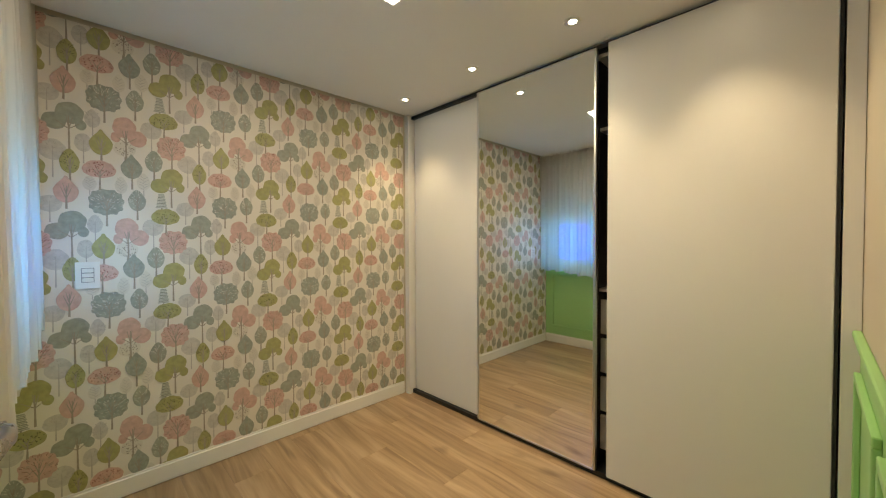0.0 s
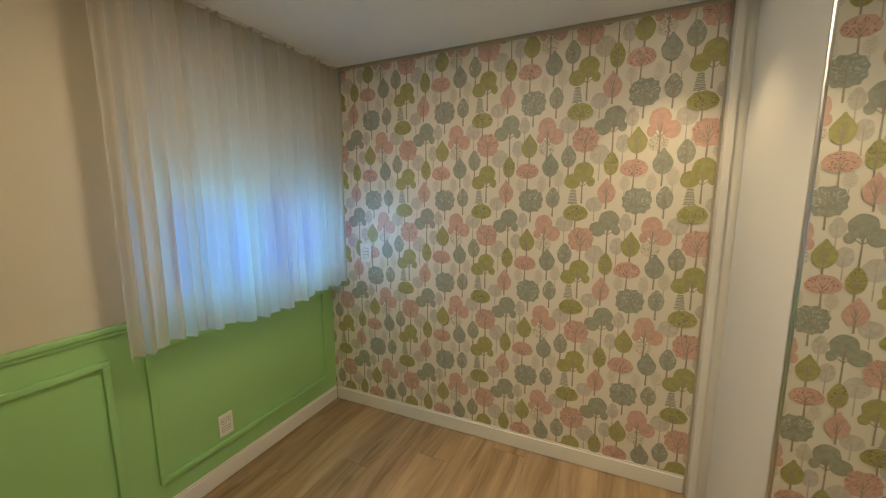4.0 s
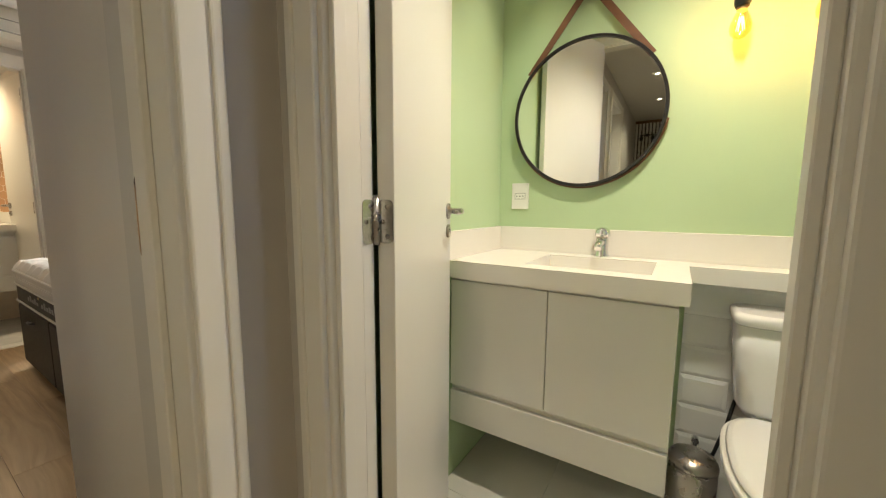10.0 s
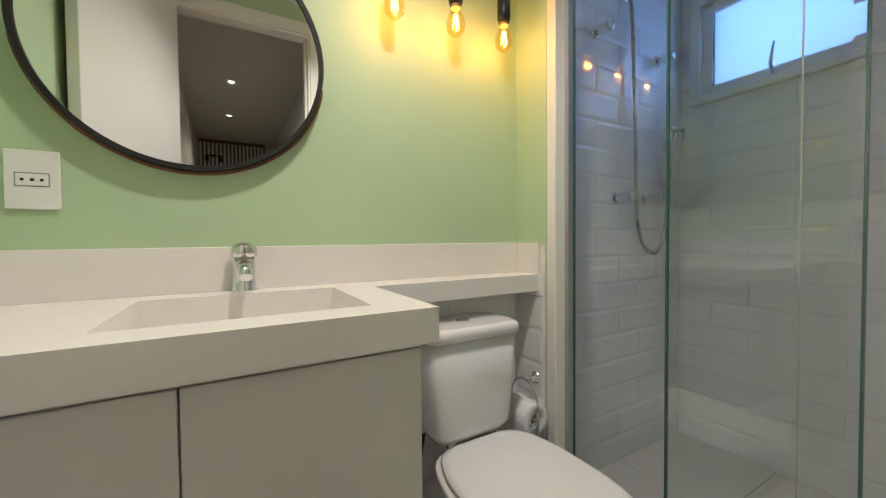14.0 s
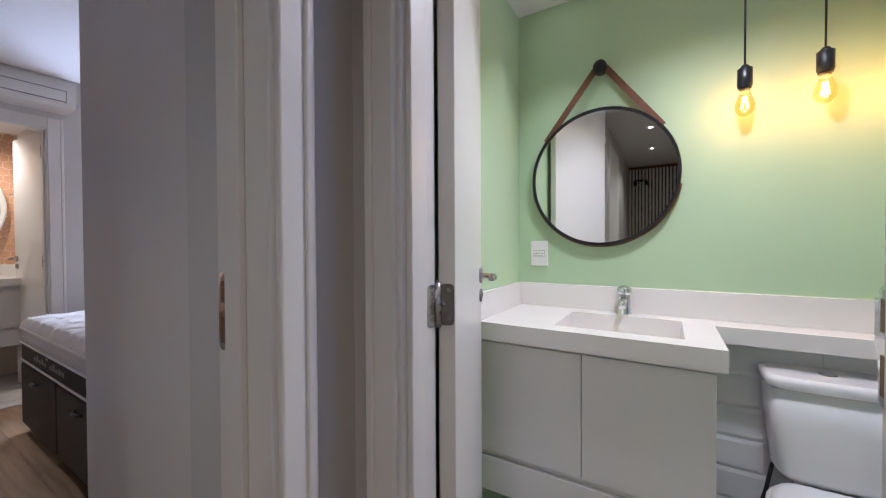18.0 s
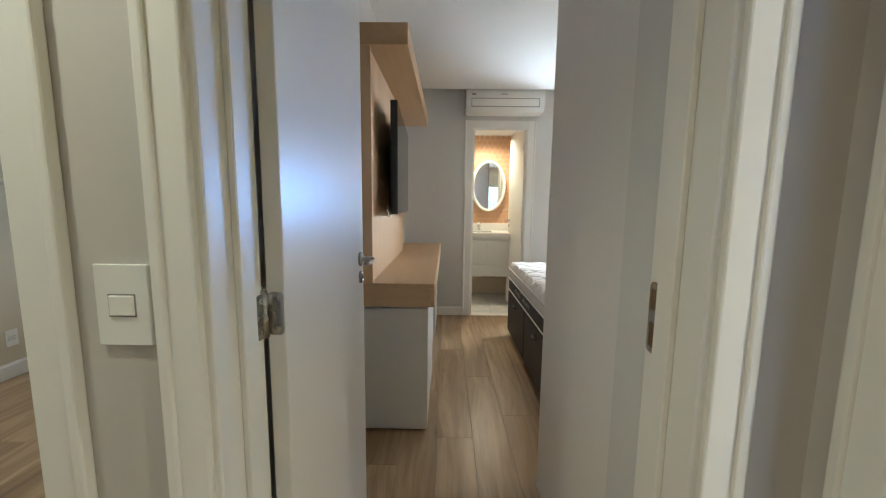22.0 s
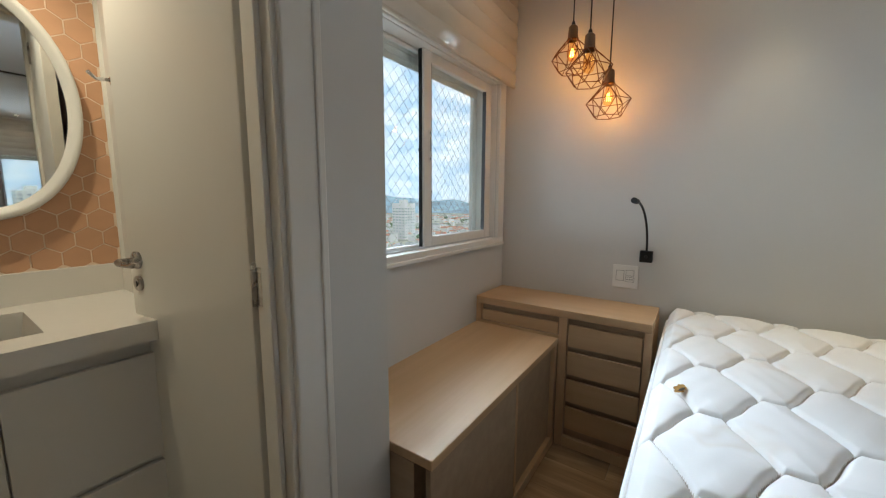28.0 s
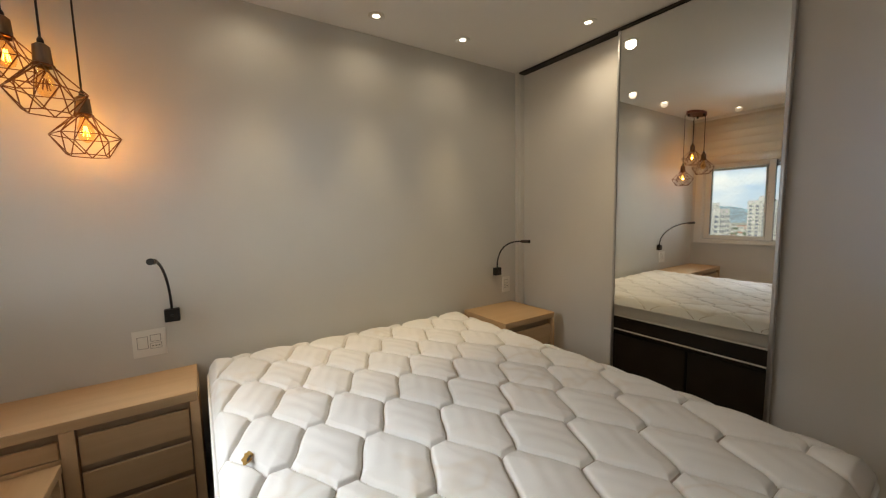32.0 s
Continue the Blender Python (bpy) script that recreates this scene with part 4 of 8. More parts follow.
                tree(k, kind, ink, cx, cz, w, h, stem)
    me = bpy.data.meshes.new("tree_print")
    me.from_pydata(verts, [], faces)
    for n in INK_NAMES:
        me.materials.append(INKS[n])
    me.polygons.foreach_set("material_index", inks)
    ob = new("tree_print", me)
    ob.parent = wallpaper
    tagged(ob, "printed trees in pink, olive and sage", kind="stuff")


wallpaper_print()


# ---- room A: green wainscot ----
def moulding_bm(x0, x1, y0, y1, z0, z1, axis, out):
    """A picture-frame moulding: four mitred bars with a rounded back, on a wall square to axis."""
    bm = bmesh.new()
    w, t = 0.026, 0.018
    def bar(a0, a1, c0, c1):
        if axis == "x":
            lo, hi = sorted((x0, x0 + out * t))
            box_bm(lo, hi, a0, a1, c0, c1, 0.004, 2, bm=bm)
        else:
            lo, hi = sorted((y0, y0 + out * t))
            box_bm(a0, a1, lo, hi, c0, c1, 0.004, 2, bm=bm)
    a0, a1 = (y0, y1) if axis == "x" else (x0, x1)
    bar(a0, a1, z1 - w, z1)
    bar(a0, a1, z0, z0 + w)
    bar(a0, a0 + w, z0 + w, z1 - w)
    bar(a1 - w, a1, z0 + w, z1 - w)
    return bm


wainscot_west = setting("wainscot_west", box_bm(0.0, 0.004, 0.0, 2.51, 0.09, 0.955), GREEN_WAINSCOT, "green painted wainscot with framed panels")
part("dado_rail", box_bm(0.0, 0.024, 0.0, 2.51, 0.955, 0.980, 0.006, 2), GREEN_WAINSCOT, wainscot_west)
part("dado_bead", box_bm(0.0, 0.014, 0.0, 2.51, 0.938, 0.955, 0.004, 2), GREEN_WAINSCOT, wainscot_west)
part("panel_moulding", moulding_bm(0.004, 0, 0.30, 1.215, 0.20, 0.85, "x", 1), GREEN_WAINSCOT, wainscot_west)
part("panel_moulding", moulding_bm(0.004, 0, 1.335, 2.42, 0.20, 0.85, "x", 1), GREEN_WAINSCOT, wainscot_west)
wainscot_south = setting("wainscot_south", box_bm(0.812, 2.20, 0.0, 0.004, 0.09, 0.925), GREEN_WAINSCOT, "green painted wainscot with framed panels")
part("dado_rail", box_bm(0.812, 2.20, 0.0, 0.024, 0.925, 0.950, 0.006, 2), GREEN_WAINSCOT, wainscot_south)
part("dado_bead", box_bm(0.812, 2.20, 0.0, 0.014, 0.908, 0.925, 0.004, 2), GREEN_WAINSCOT, wainscot_south)
part("panel_moulding", moulding_bm(0.88, 1.46, 0.004, 0, 0.20, 0.82, "y", 1), GREEN_WAINSCOT, wainscot_south)
part("panel_moulding", moulding_bm(1.56, 2.14, 0.004, 0, 0.20, 0.82, "y", 1), GREEN_WAINSCOT, wainscot_south)


# ---- window of room A, with a lowered shutter and a sheer curtain ----
def window_sash(root, axis, a0, a1, z0, z1, d0, d1, glazing, bar=0.045, rail=0.0, frame_mat=None):
    """One glazed sash; axis: the way the window runs."""
    m = frame_mat or TRIM
    rail = rail or bar
    def b(name, p0, p1, q0, q1, e0, e1, mm, par, bev=0.004):
        bm = box_bm(p0, p1, e0, e1, q0, q1, bev, 1) if axis == "x" else box_bm(e0, e1, p0, p1, q0, q1, bev, 1)
        return part(name, bm, mm, par)
    f = b("sash_frame", a0, a0 + bar, z0, z1, d0, d1, m, root)
    b("stile", a1 - bar, a1, z0, z1, d0, d1, m, f)
    b("rail", a0 + bar, a1 - bar, z0, z0 + rail, d0, d1, m, f)
    b("rail", a0 + bar, a1 - bar, z1 - rail, z1, d0, d1, m, f)
    mid = (d0 + d1) / 2
    for a, c in ((a0 + bar, a0 + bar + 0.004), (a1 - bar - 0.004, a1 - bar)):
        b("gasket", a, c, z0 + rail, z1 - rail, d0 + 0.004, d1 - 0.004, RUBBER, f, 0)
    p = b("pane", a0 + bar, a1 - bar, z0 + rail, z1 - rail, mid - 0.002, mid + 0.002, glazing, f, 0)
    p.visible_shadow = False
    return f


win_a = setting_root("window_1", (-0.07, 1.95, 0.96), "white aluminium window behind the curtain, shutter half lowered")
for nm, y0, y1, z0, z1 in (("sill", 1.43, 2.47, 0.96, 0.99), ("head", 1.43, 2.47, 2.05, 2.08), ("jamb", 1.43, 1.46, 0.99, 2.05), ("jamb", 2.44, 2.47, 0.99, 2.05)):
    part(nm, box_bm(-0.13, -0.01, y0, y1, z0, z1, 0.003, 1), TRIM, win_a)
window_sash(win_a, "y", 1.46, 1.96, 0.99, 1.50, -0.06, -0.03, DAYLIGHT_BLUE_GLASS)
window_sash(win_a, "y", 1.94, 2.44, 0.99, 1.50, -0.10, -0.07, DAYLIGHT_BLUE_GLASS)
shutter = part("shutter", box_bm(-0.125, -0.105, 1.46, 2.44, 2.00, 2.05, 0.003, 1), TRIM, win_a, "white roller shutter lowered half way")
for k in range(10):
    part("slat", box_bm(-0.122, -0.108, 1.462, 2.438, 1.47 + k * 0.053, 1.47 + k * 0.053 + 0.0529, 0.002, 1), TRIM, shutter)
for k in range(9):
    part("guard_bar", tube_bm([(-0.136, 1.50 + k * 0.112, 0.99), (-0.136, 1.50 + k * 0.112, 1.47)], 0.006, 6), TRIM, win_a)


def curtain():
    root = thing("curtain", (0.12, 1.86, HA), "cream sheer curtain in soft folds, hanging over the window", "curtain")
    rnd = random.Random(3)
    bm = bmesh.new()
    y0, y1, zt, zb = 1.225, 2.506, HA - 0.004, 0.875
    n, m = 340, 26
    # uneven pleats: the phase runs faster where the cloth is gathered
    knots = [0.0]
    while knots[-1] < 1.0:
        knots.append(knots[-1] + rnd.uniform(0.028, 0.050))
    def fold(s, t):
        k = 0
        while k + 1 < len(knots) and knots[k + 1] <= s:
            k += 1
        f = (s - knots[k]) / (knots[min(k + 1, len(knots) - 1)] - knots[k] + 1e-6)
        amp = 0.021 + 0.012 * math.sin(k * 2.3)
        drift = 0.012 * t * math.sin(k * 1.7 + 3 * t) * 1.4
        wave = math.cos(f * math.tau + drift * 30)
        return amp * (0.75 + 0.45 * t) * wave + 0.006 * math.sin(s * 40 + t * 4)
    rows = []
    for j in range(m + 1):
        t = j / m
        row = []
        for i in range(n + 1):
            s = i / n
            z = zt + (zb - zt) * t
            if j == m:
                z += 0.010 * math.sin(s * 60) + 0.02 * math.sin(s * 9) + 0.02 * (s - 0.5)
            y = y0 + (y1 - y0) * s + 0.010 * t * math.sin(s * 31 + 2) - 0.02 * t * (1 - s) ** 3
            x = 0.142 + fold(s, t) + (0.03 * t * (1 - s) ** 6)
            row.append(bm.verts.new((x, y, z)))
        rows.append(row)
    for r0, r1 in zip(rows, rows[1:]):
        for i in range(n):
            f = bm.faces.new((r0[i], r0[i + 1], r1[i + 1], r1[i]))
            f.smooth = True
    c = part("cloth", bm, CURTAIN, root)
    hem = bmesh.new()
    prev = None
    for i in range(n + 1):
        s = i / n
        y = y0 + (y1 - y0) * s
        x = 0.142 + fold(s, 0) - 0.0015
        a, b = hem.verts.new((x, y, zt)), hem.verts.new((x, y, zt - 0.055))
        if prev:
            hem.faces.new((prev[0], a, b, prev[1])).smooth = True
        prev = (a, b)
    part("heading_tape", hem, cloth("curtain_heading", (0.72, 0.66, 0.56), 0.2, 0.0), root)
    part("track", box_bm(0.129, 0.155, y0, y1, HA - 0.012, HA, 0.002, 1), TRIM, root)


curtain()


# ---- switches and sockets ----
def plate(at, axis, out, w, h, label, kind, category="switch"):
    """A wall plate; axis: the wall's normal; kind: keys or sockets it carries."""
    root = thing("wall_switch" if category == "switch" else "wall_socket", at, label, category)
    x, y, z = at
    def b(name, a0, a1, c0, c1, d0, d1, m, par, bev=0.0015):
        d0, d1 = sorted((d0 * out, d1 * out))
        if axis == "x":
            return part(name, box_bm(x + d0, x + d1, y + a0, y + a1, z + c0, z + c1, bev, 2), m, par)
        return part(name, box_bm(x + a0, x + a1, y + d0, y + d1, z + c0, z + c1, bev, 2), m, par)
    p = b("plate", -w / 2, w / 2, -h / 2, h / 2, 0.0, 0.007, PLASTIC_WHITE, root)
    for k, (u, v, kw, kh, what) in enumerate(kind):
        if what == "key":
            b("key_gap", u - kw / 2 - 0.0022, u + kw / 2 + 0.0022, v - kh / 2 - 0.0022, v + kh / 2 + 0.0022, 0.0066, 0.0074, BARS, root, 0)
            key = b("key", u - kw / 2, u + kw / 2, v - kh / 2, v + kh / 2, 0.006, 0.0105, PLASTIC_WHITE, root, 0.002)
        else:
            b("socket_gap", u - kw / 2 - 0.0018, u + kw / 2 + 0.0018, v - kh / 2 - 0.0018, v + kh / 2 + 0.0018, 0.0066, 0.0074, BARS, root, 0)
            s = b("socket", u - kw / 2, u + kw / 2, v - kh / 2, v + kh / 2, 0.006, 0.0085, PLASTIC_WHITE, root, 0.002)
            for q in (-0.3, 0.0, 0.3):
                b("pin_hole", u + q * kw - 0.0025, u + q * kw + 0.0025, v - 0.0025, v + 0.0025, 0.0075, 0.0088, BLACK, s, 0)
    return root


plate((0.312, 2.506, 1.11), "y", -1, 0.085, 0.125, "white switch plate with three keys on the wallpaper", [(0, 0.022, 0.04, 0.019, "key"), (0, 0, 0.04, 0.019, "key"), (0, -0.022, 0.04, 0.019, "key")])
plate((0.913, 0.0, 1.103), "y", 1, 0.080, 0.120, "white switch plate with three keys beside the door", [(0, 0.0225, 0.028, 0.021, "key"), (0, 0, 0.028, 0.021, "key"), (0, -0.0225, 0.028, 0.021, "key")])
plate((0.004, 1.655, 0.305), "x", 1, 0.075, 0.115, "white double socket on the green wainscot", [(0, 0.022, 0.044, 0.024, "socket"), (0, -0.022, 0.044, 0.024, "socket")], "socket")


# ---- built-in wardrobe with sliding doors ----
def wardrobe_a():
    root = thing("wardrobe", (2.25, 1.25, 0), "white built-in wardrobe with sliding doors, one mirrored, slightly open", "wardrobe")
    part("side_panel", box_bm(2.215, 2.94, 2.462, 2.498, 0, HA - 0.03), LACQUER_SATIN, root)
    part("filler", box_bm(2.200, 2.23, 2.450, 2.498, 0, HA - 0.004), LACQUER_SATIN, root)
    part("side_panel", box_bm(2.215, 2.94, 0.002, 0.045, 0, HA - 0.03), LACQUER_SATIN, root)
    part("filler", box_bm(2.205, 2.225, 0.002, 0.050, 0, HA - 0.004), LACQUER_SATIN, root)
    part("top_panel", box_bm(2.30, 2.94, 0.045, 2.462, HA - 0.05, HA - 0.03), LACQUER_SATIN, root)
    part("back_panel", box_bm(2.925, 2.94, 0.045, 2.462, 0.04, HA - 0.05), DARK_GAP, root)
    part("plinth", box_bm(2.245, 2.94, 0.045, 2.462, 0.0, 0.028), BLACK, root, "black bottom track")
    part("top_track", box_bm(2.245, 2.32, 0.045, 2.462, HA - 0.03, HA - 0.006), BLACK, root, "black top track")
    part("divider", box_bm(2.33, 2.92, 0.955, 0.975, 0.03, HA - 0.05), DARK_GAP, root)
    part("divider", box_bm(2.33, 2.92, 1.70, 1.72, 0.03, HA - 0.05), LACQUER_SATIN, root)
    for z in (1.86, 0.98):
        part("shelf", box_bm(2.34, 2.92, 0.05, 0.955, z, z + 0.018), LACQUER_SATIN, root)
    for k in range(4):
        part("drawer_front", box_bm(2.345, 2.362, 0.06, 0.95, 0.10 + k * 0.215, 0.29 + k * 0.215, 0.002, 1), LACQUER_SATIN, root)
    def edge(par, y0, y1, x, z0=0.030, z1=HA - 0.022):
        for y in (y0, y1 - 0.014):
            part("edge_profile", box_bm(x - 0.003, x + 0.026, y, y + 0.014, z0, z1, 0.003, 1), ALUMINIUM, par, "brushed aluminium edge profile")
    d1 = part("sliding_door", box_bm(2.270, 2.290, 1.70, 2.452, 0.030, HA - 0.025, 0.002, 1), LACQUER_SATIN, root)
    d2 = part("mirror_door", box_bm(2.238, 2.254, 0.938, 1.742, 0.032, HA - 0.022), LACQUER_SATIN, root, "sliding door faced with a full-height mirror")
    part("mirror_pane", box_bm(2.233, 2.2378, 0.944, 1.736, 0.036, HA - 0.026), MIRROR, d2)
    edge(d2, 0.930, 1.748, 2.231)
    part("edge_profile", box_bm(2.230, 2.256, 0.944, 1.734, HA - 0.030, HA - 0.022), ALUMINIUM, d2)
    part("edge_profile", box_bm(2.230, 2.256, 0.944, 1.734, 0.028, 0.036), ALUMINIUM, d2)
    d3 = part("sliding_door", box_bm(2.222, 2.242, 0.066, 0.868, 0.030, HA - 0.022, 0.002, 1), LACQUER_SATIN, root)
    part("edge_profile", box_bm(2.220, 2.244, 0.056, 0.066, 0.030, HA - 0.022), BLACK, d3)


wardrobe_a()


# ---- recessed lights ----
def spot_fixture(x, y, z, label="small round recessed ceiling spot, lit"):
    root = thing("ceiling_spot", (x, y, z), label, "ceiling light", "recessed ceiling spots")
    part("trim_ring", lathe_bm([(0.026, -0.002), (0.040, -0.004), (0.043, -0.001), (0.043, 0.0), (0.026, 0.0)], "z", (x, y, z), 28), PLASTIC_WHITE, root)
    part("lens", lathe_bm([(0.0255, -0.0012), (0.012, -0.003), (0.004, -0.0035)], "z", (x, y, z), 20), LED_SPOT, root)
    for o in root.children:
        o.visible_shadow = False
    return root


first = spot_fixture(1.99, 2.22, HA)
for _x, _y, _z in ((1.98, 1.57, HA), (1.96, 0.93, HA), (1.95, 0.36, HA), (-1.114, -0.912, HB), (-0.72, -0.35, HB), (1.16, -0.64, HH), (2.09, -0.66, HH),
                   (-1.90, -3.68, HM), (-1.90, -3.12, HM), (-1.88, -2.58, HM), (-1.36, -2.12, HM), (-1.05, -4.56, HM), (-1.59, -4.56, HM), (-0.10, -5.30, HE), (3.05, -4.1, HC)):
    copy_thing(first, pose(_x, _y, _z))


def led_panel(x, y, z, sx, sy):
    root = thing("led_panel", (x, y, z), "square recessed led ceiling panel, lit", "ceiling light")
    part("frame", box_bm(x - sx / 2 - 0.012, x + sx / 2 + 0.012, y - sy / 2 - 0.012, y + sy / 2 + 0.012, z - 0.006, z, 0.002, 1), PLASTIC_WHITE, root)
    d = part("diffuser", box_bm(x - sx / 2, x + sx / 2, y - sy / 2, y + sy / 2, z - 0.008, z - 0.0061), LED, root)
    d.visible_shadow = False


led_panel(1.17, 1.30, HA, 0.21, 0.21)
led_panel(2.48, -2.53, HC, 0.21, 0.27)


# ---- bathroom ----
def bath_vanity():
    root = thing("vanity_cabinet", (-1.09, -0.73, 0.24), "white wall-hung vanity cabinet with two doors and a lower drawer", "cabinet")
    part("body", box_bm(-1.314, -0.892, -1.096, -0.372, 0.245, 0.772), LACQUER_SATIN, root)
    part("top_rail", box_bm(-0.905, -0.8735, -1.094, -0.374, 0.8065, 0.8175, 0.001, 1), LACQUER_SATIN, root)
    for y0, y1 in ((-1.094, -0.7315), (-0.7285, -0.374)):
        part("door", box_bm(-0.890, -0.872, y0, y1, 0.395, 0.805, 0.0015, 1), LACQUER_SATIN, root)
    part("drawer_front", box_bm(-0.890, -0.872, -1.094, -0.374, 0.245, 0.372, 0.0015, 1), LACQUER_SATIN, root)
    part("channel", box_bm(-0.893, -0.886, -1.094, -0.374, 0.374, 0.393), LACQUER_SATIN, root)
    top = thing("washbasin_top", (-1.08, -0.73, 0.88), "pale stone vanity top with carved basin and narrow shelf", "washbasin")
    bm = bmesh.new()
    x0, x1, y0, y1, zt, zb = -1.314, -0.846, -1.098, -0.351, 0.880, 0.818
    bx0, bx1, by0, by1 = -1.225, -0.925, -0.832, -0.446
    def quad(*p):
        bm.faces.new([bm.verts.new(q) for q in p])
    # top surface round the basin
    quad((x0, y0, zt), (x1, y0, zt), (x1, by0, zt), (x0, by0, zt))
    quad((x0, by1, zt), (x1, by1, zt), (x1, y1, zt), (x0, y1, zt))
    quad((x0, by0, zt), (bx0, by0, zt), (bx0, by1, zt), (x0, by1, zt))
    quad((bx1, by0, zt), (x1, by0, zt), (x1, by1, zt), (bx1, by1, zt))
    # basin: steep sides and a sloping bottom
    c0, c1, d0, d1 = bx0 + 0.006, bx1 - 0.012, by0 + 0.012, by1 - 0.012
    zl, zh = 0.775, 0.805
    quad((bx0, by0, zt), (bx1, by0, zt), (c1, d0, zh), (c0, d0, zl))
    quad((bx1, by1, zt), (bx0, by1, zt), (c0, d1, zl), (c1, d1, zh))
    quad((bx0, by1, zt), (bx0, by0, zt), (c0, d0, zl), (c0, d1, zl))
    quad((bx1, by0, zt), (bx1, by1, zt), (c1, d1, zh), (c1, d0, zh))
    quad((c0, d0, zl), (c1, d0, zh), (c1, d1, zh), (c0, d1, zl))
    # apron
    quad((x1, y0, zb), (x1, y0, zt), (x1, y1, zt), (x1, y1, zb))
    quad((x1, y1, zb), (x1, y1, zt), (x0, y1, zt), (x0, y1, zb))
    quad((x0, y0, zb), (x0, y0, zt), (x1, y0, zt), (x1, y0, zb))
    bmesh.ops.remove_doubles(bm, verts=bm.verts, dist=1e-5)
    bmesh.ops.recalc_face_normals(bm, faces=bm.faces)
    part("top", bm, QUARTZ, top)
    part("apron_back", box_bm(-0.866, -0.848, -1.096, -0.353, 0.8185, 0.8795), QUARTZ, top)
    part("apron_back", box_bm(-1.312, -0.868, -0.372, -0.354, 0.8185, 0.8795), QUARTZ, top)
    part("side_shelf", box_bm(-1.314, -1.194, -0.351, 0.2395, 0.822, 0.8795, 0.001, 1), QUARTZ, top)
    part("backsplash", box_bm(-1.3155, -1.300, -1.098, 0.2395, 0.880, 0.985, 0.001, 1), QUARTZ, top)
    part("side_splash", box_bm(-1.300, -0.848, -1.0995, -1.085, 0.880, 0.985, 0.001, 1), QUARTZ, top)
    part("end_splash", box_bm(-1.300, -1.190, 0.226, 0.2395, 0.880, 0.985, 0.001, 1), QUARTZ, top)
    part("drain", lathe_bm([(0.02, 0.0), (0.02, 0.002), (0.013, 0.003)], "z", (-1.07, -0.64, 0.7915), 20), CHROME, top)


bath_vanity()


def faucet(x, y, z, dx, dy, label):
    """A small pillar tap with a push head; (dx, dy): the way the spout points."""
    root = thing("faucet", (x, y, z), label, "faucet")
    part("base", lathe_bm([(0.029, 0), (0.029, 0.005), (0.0255, 0.008), (0.0235, 0.030), (0.0235, 0.070), (0.0225, 0.074)], "z", (x, y, z), 28), CHROME, root)
    part("spout", tube_bm([(x, y, z + 0.054), (x + dx * 0.03, y + dy * 0.03, z + 0.059), (x + dx * 0.080, y + dy * 0.080, z + 0.054), (x + dx * 0.094, y + dy * 0.094, z + 0.040)], [0.0155, 0.0150, 0.0135, 0.0125], 18), CHROME, root)
    part("collar", lathe_bm([(0.0215, 0.074), (0.0215, 0.081)], "z", (x, y, z), 24), STEEL, root)
    part("push_head", lathe_bm([(0.0240, 0.0812), (0.0285, 0.0825), (0.0285, 0.094), (0.0265, 0.103), (0.0205, 0.1115), (0.0115, 0.1160), (0.0015, 0.1172)], "z", (x, y, z), 28), CHROME, root)
    return root


faucet(-1.272, -0.64, 0.880, 1, 0, "chrome push tap on the stone top")


def round_mirror():
    c = Vector((-1.295, -0.735, 1.447))
    root = thing("round_mirror", c, "round mirror in a black rim hung from a brown leather strap", "mirror")
    R = 0.285
    part("glass", lathe_bm([(R - 0.008, 0.0), (R - 0.008, 0.003)], "x", (c.x + 0.004, c.y, c.z), 72), MIRROR, root)
    part("back_board", lathe_bm([(R - 0.004, -0.019), (R - 0.004, -0.001)], "x", (c.x + 0.003, c.y, c.z), 64), WOOD_DARK, root)
    bm = bmesh.new()
    prof = [(R - 0.008, 0.010), (R + 0.002, 0.011), (R + 0.004, 0.008), (R + 0.004, -0.018), (R - 0.008, -0.018)]
    rings = [[bm.verts.new((c.x + 0.003 + h, c.y + r * math.cos(k * math.tau / 96), c.z + r * math.sin(k * math.tau / 96))) for k in range(96)] for r, h in prof]
    for a, b in zip(rings, rings[1:] + rings[:1]):
        for k in range(96):
            bm.faces.new((a[k], b[k], b[(k + 1) % 96], a[(k + 1) % 96]))
    bmesh.ops.recalc_face_normals(bm, faces=bm.faces)
    part("rim", bm, BLACK_METAL, root, "black metal rim")
    part("lower_edge", tube_bm([(c.x - 0.008, c.y + (R + 0.006) * math.cos(a), c.z + (R + 0.006) * math.sin(a)) for a in [radians(190 + 4 * k) for k in range(41)]], 0.005, 8), LEATHER, root)
    hz = 1.905
    for s in (-1, 1):
        y1, z1 = c.y + s * (R + 0.002) * math.cos(radians(38)), c.z + (R + 0.002) * math.sin(radians(38))
        n = Vector((0, z1 - hz, -(y1 - (c.y + s * 0.02)))).normalized() * 0.013
        a, b = Vector((c.x + 0.002, c.y + s * 0.016, hz)), Vector((c.x + 0.006, y1, z1))
        bm = bmesh.new()
        vs = [bm.verts.new(p + Vector((q, 0, 0))) for q in (-0.0015, 0.0015) for p in (a + n, a - n, b - n, b + n)]
        for f in ((0, 1, 2, 3), (7, 6, 5, 4), (0, 4, 5, 1), (1, 5, 6, 2), (2, 6, 7, 3), (3, 7, 4, 0)):
            bm.faces.new([vs[i] for i in f])
        bmesh.ops.recalc_face_normals(bm, faces=bm.faces)
        part("strap", bm, LEATHER, root, "brown leather strap")
    part("peg", lathe_bm([(0.026, -0.02), (0.026, 0.022), (0.023, 0.027), (0.008, 0.028)], "x", (c.x, c.y, hz), 28), BLACK, root, "round black wall peg")


round_mirror()
plate((-1.316, -1.000, 1.122), "x", 1, 0.078, 0.115, "white wall socket plate on the green wall", [(0, 0, 0.046, 0.024, "socket")], "socket")


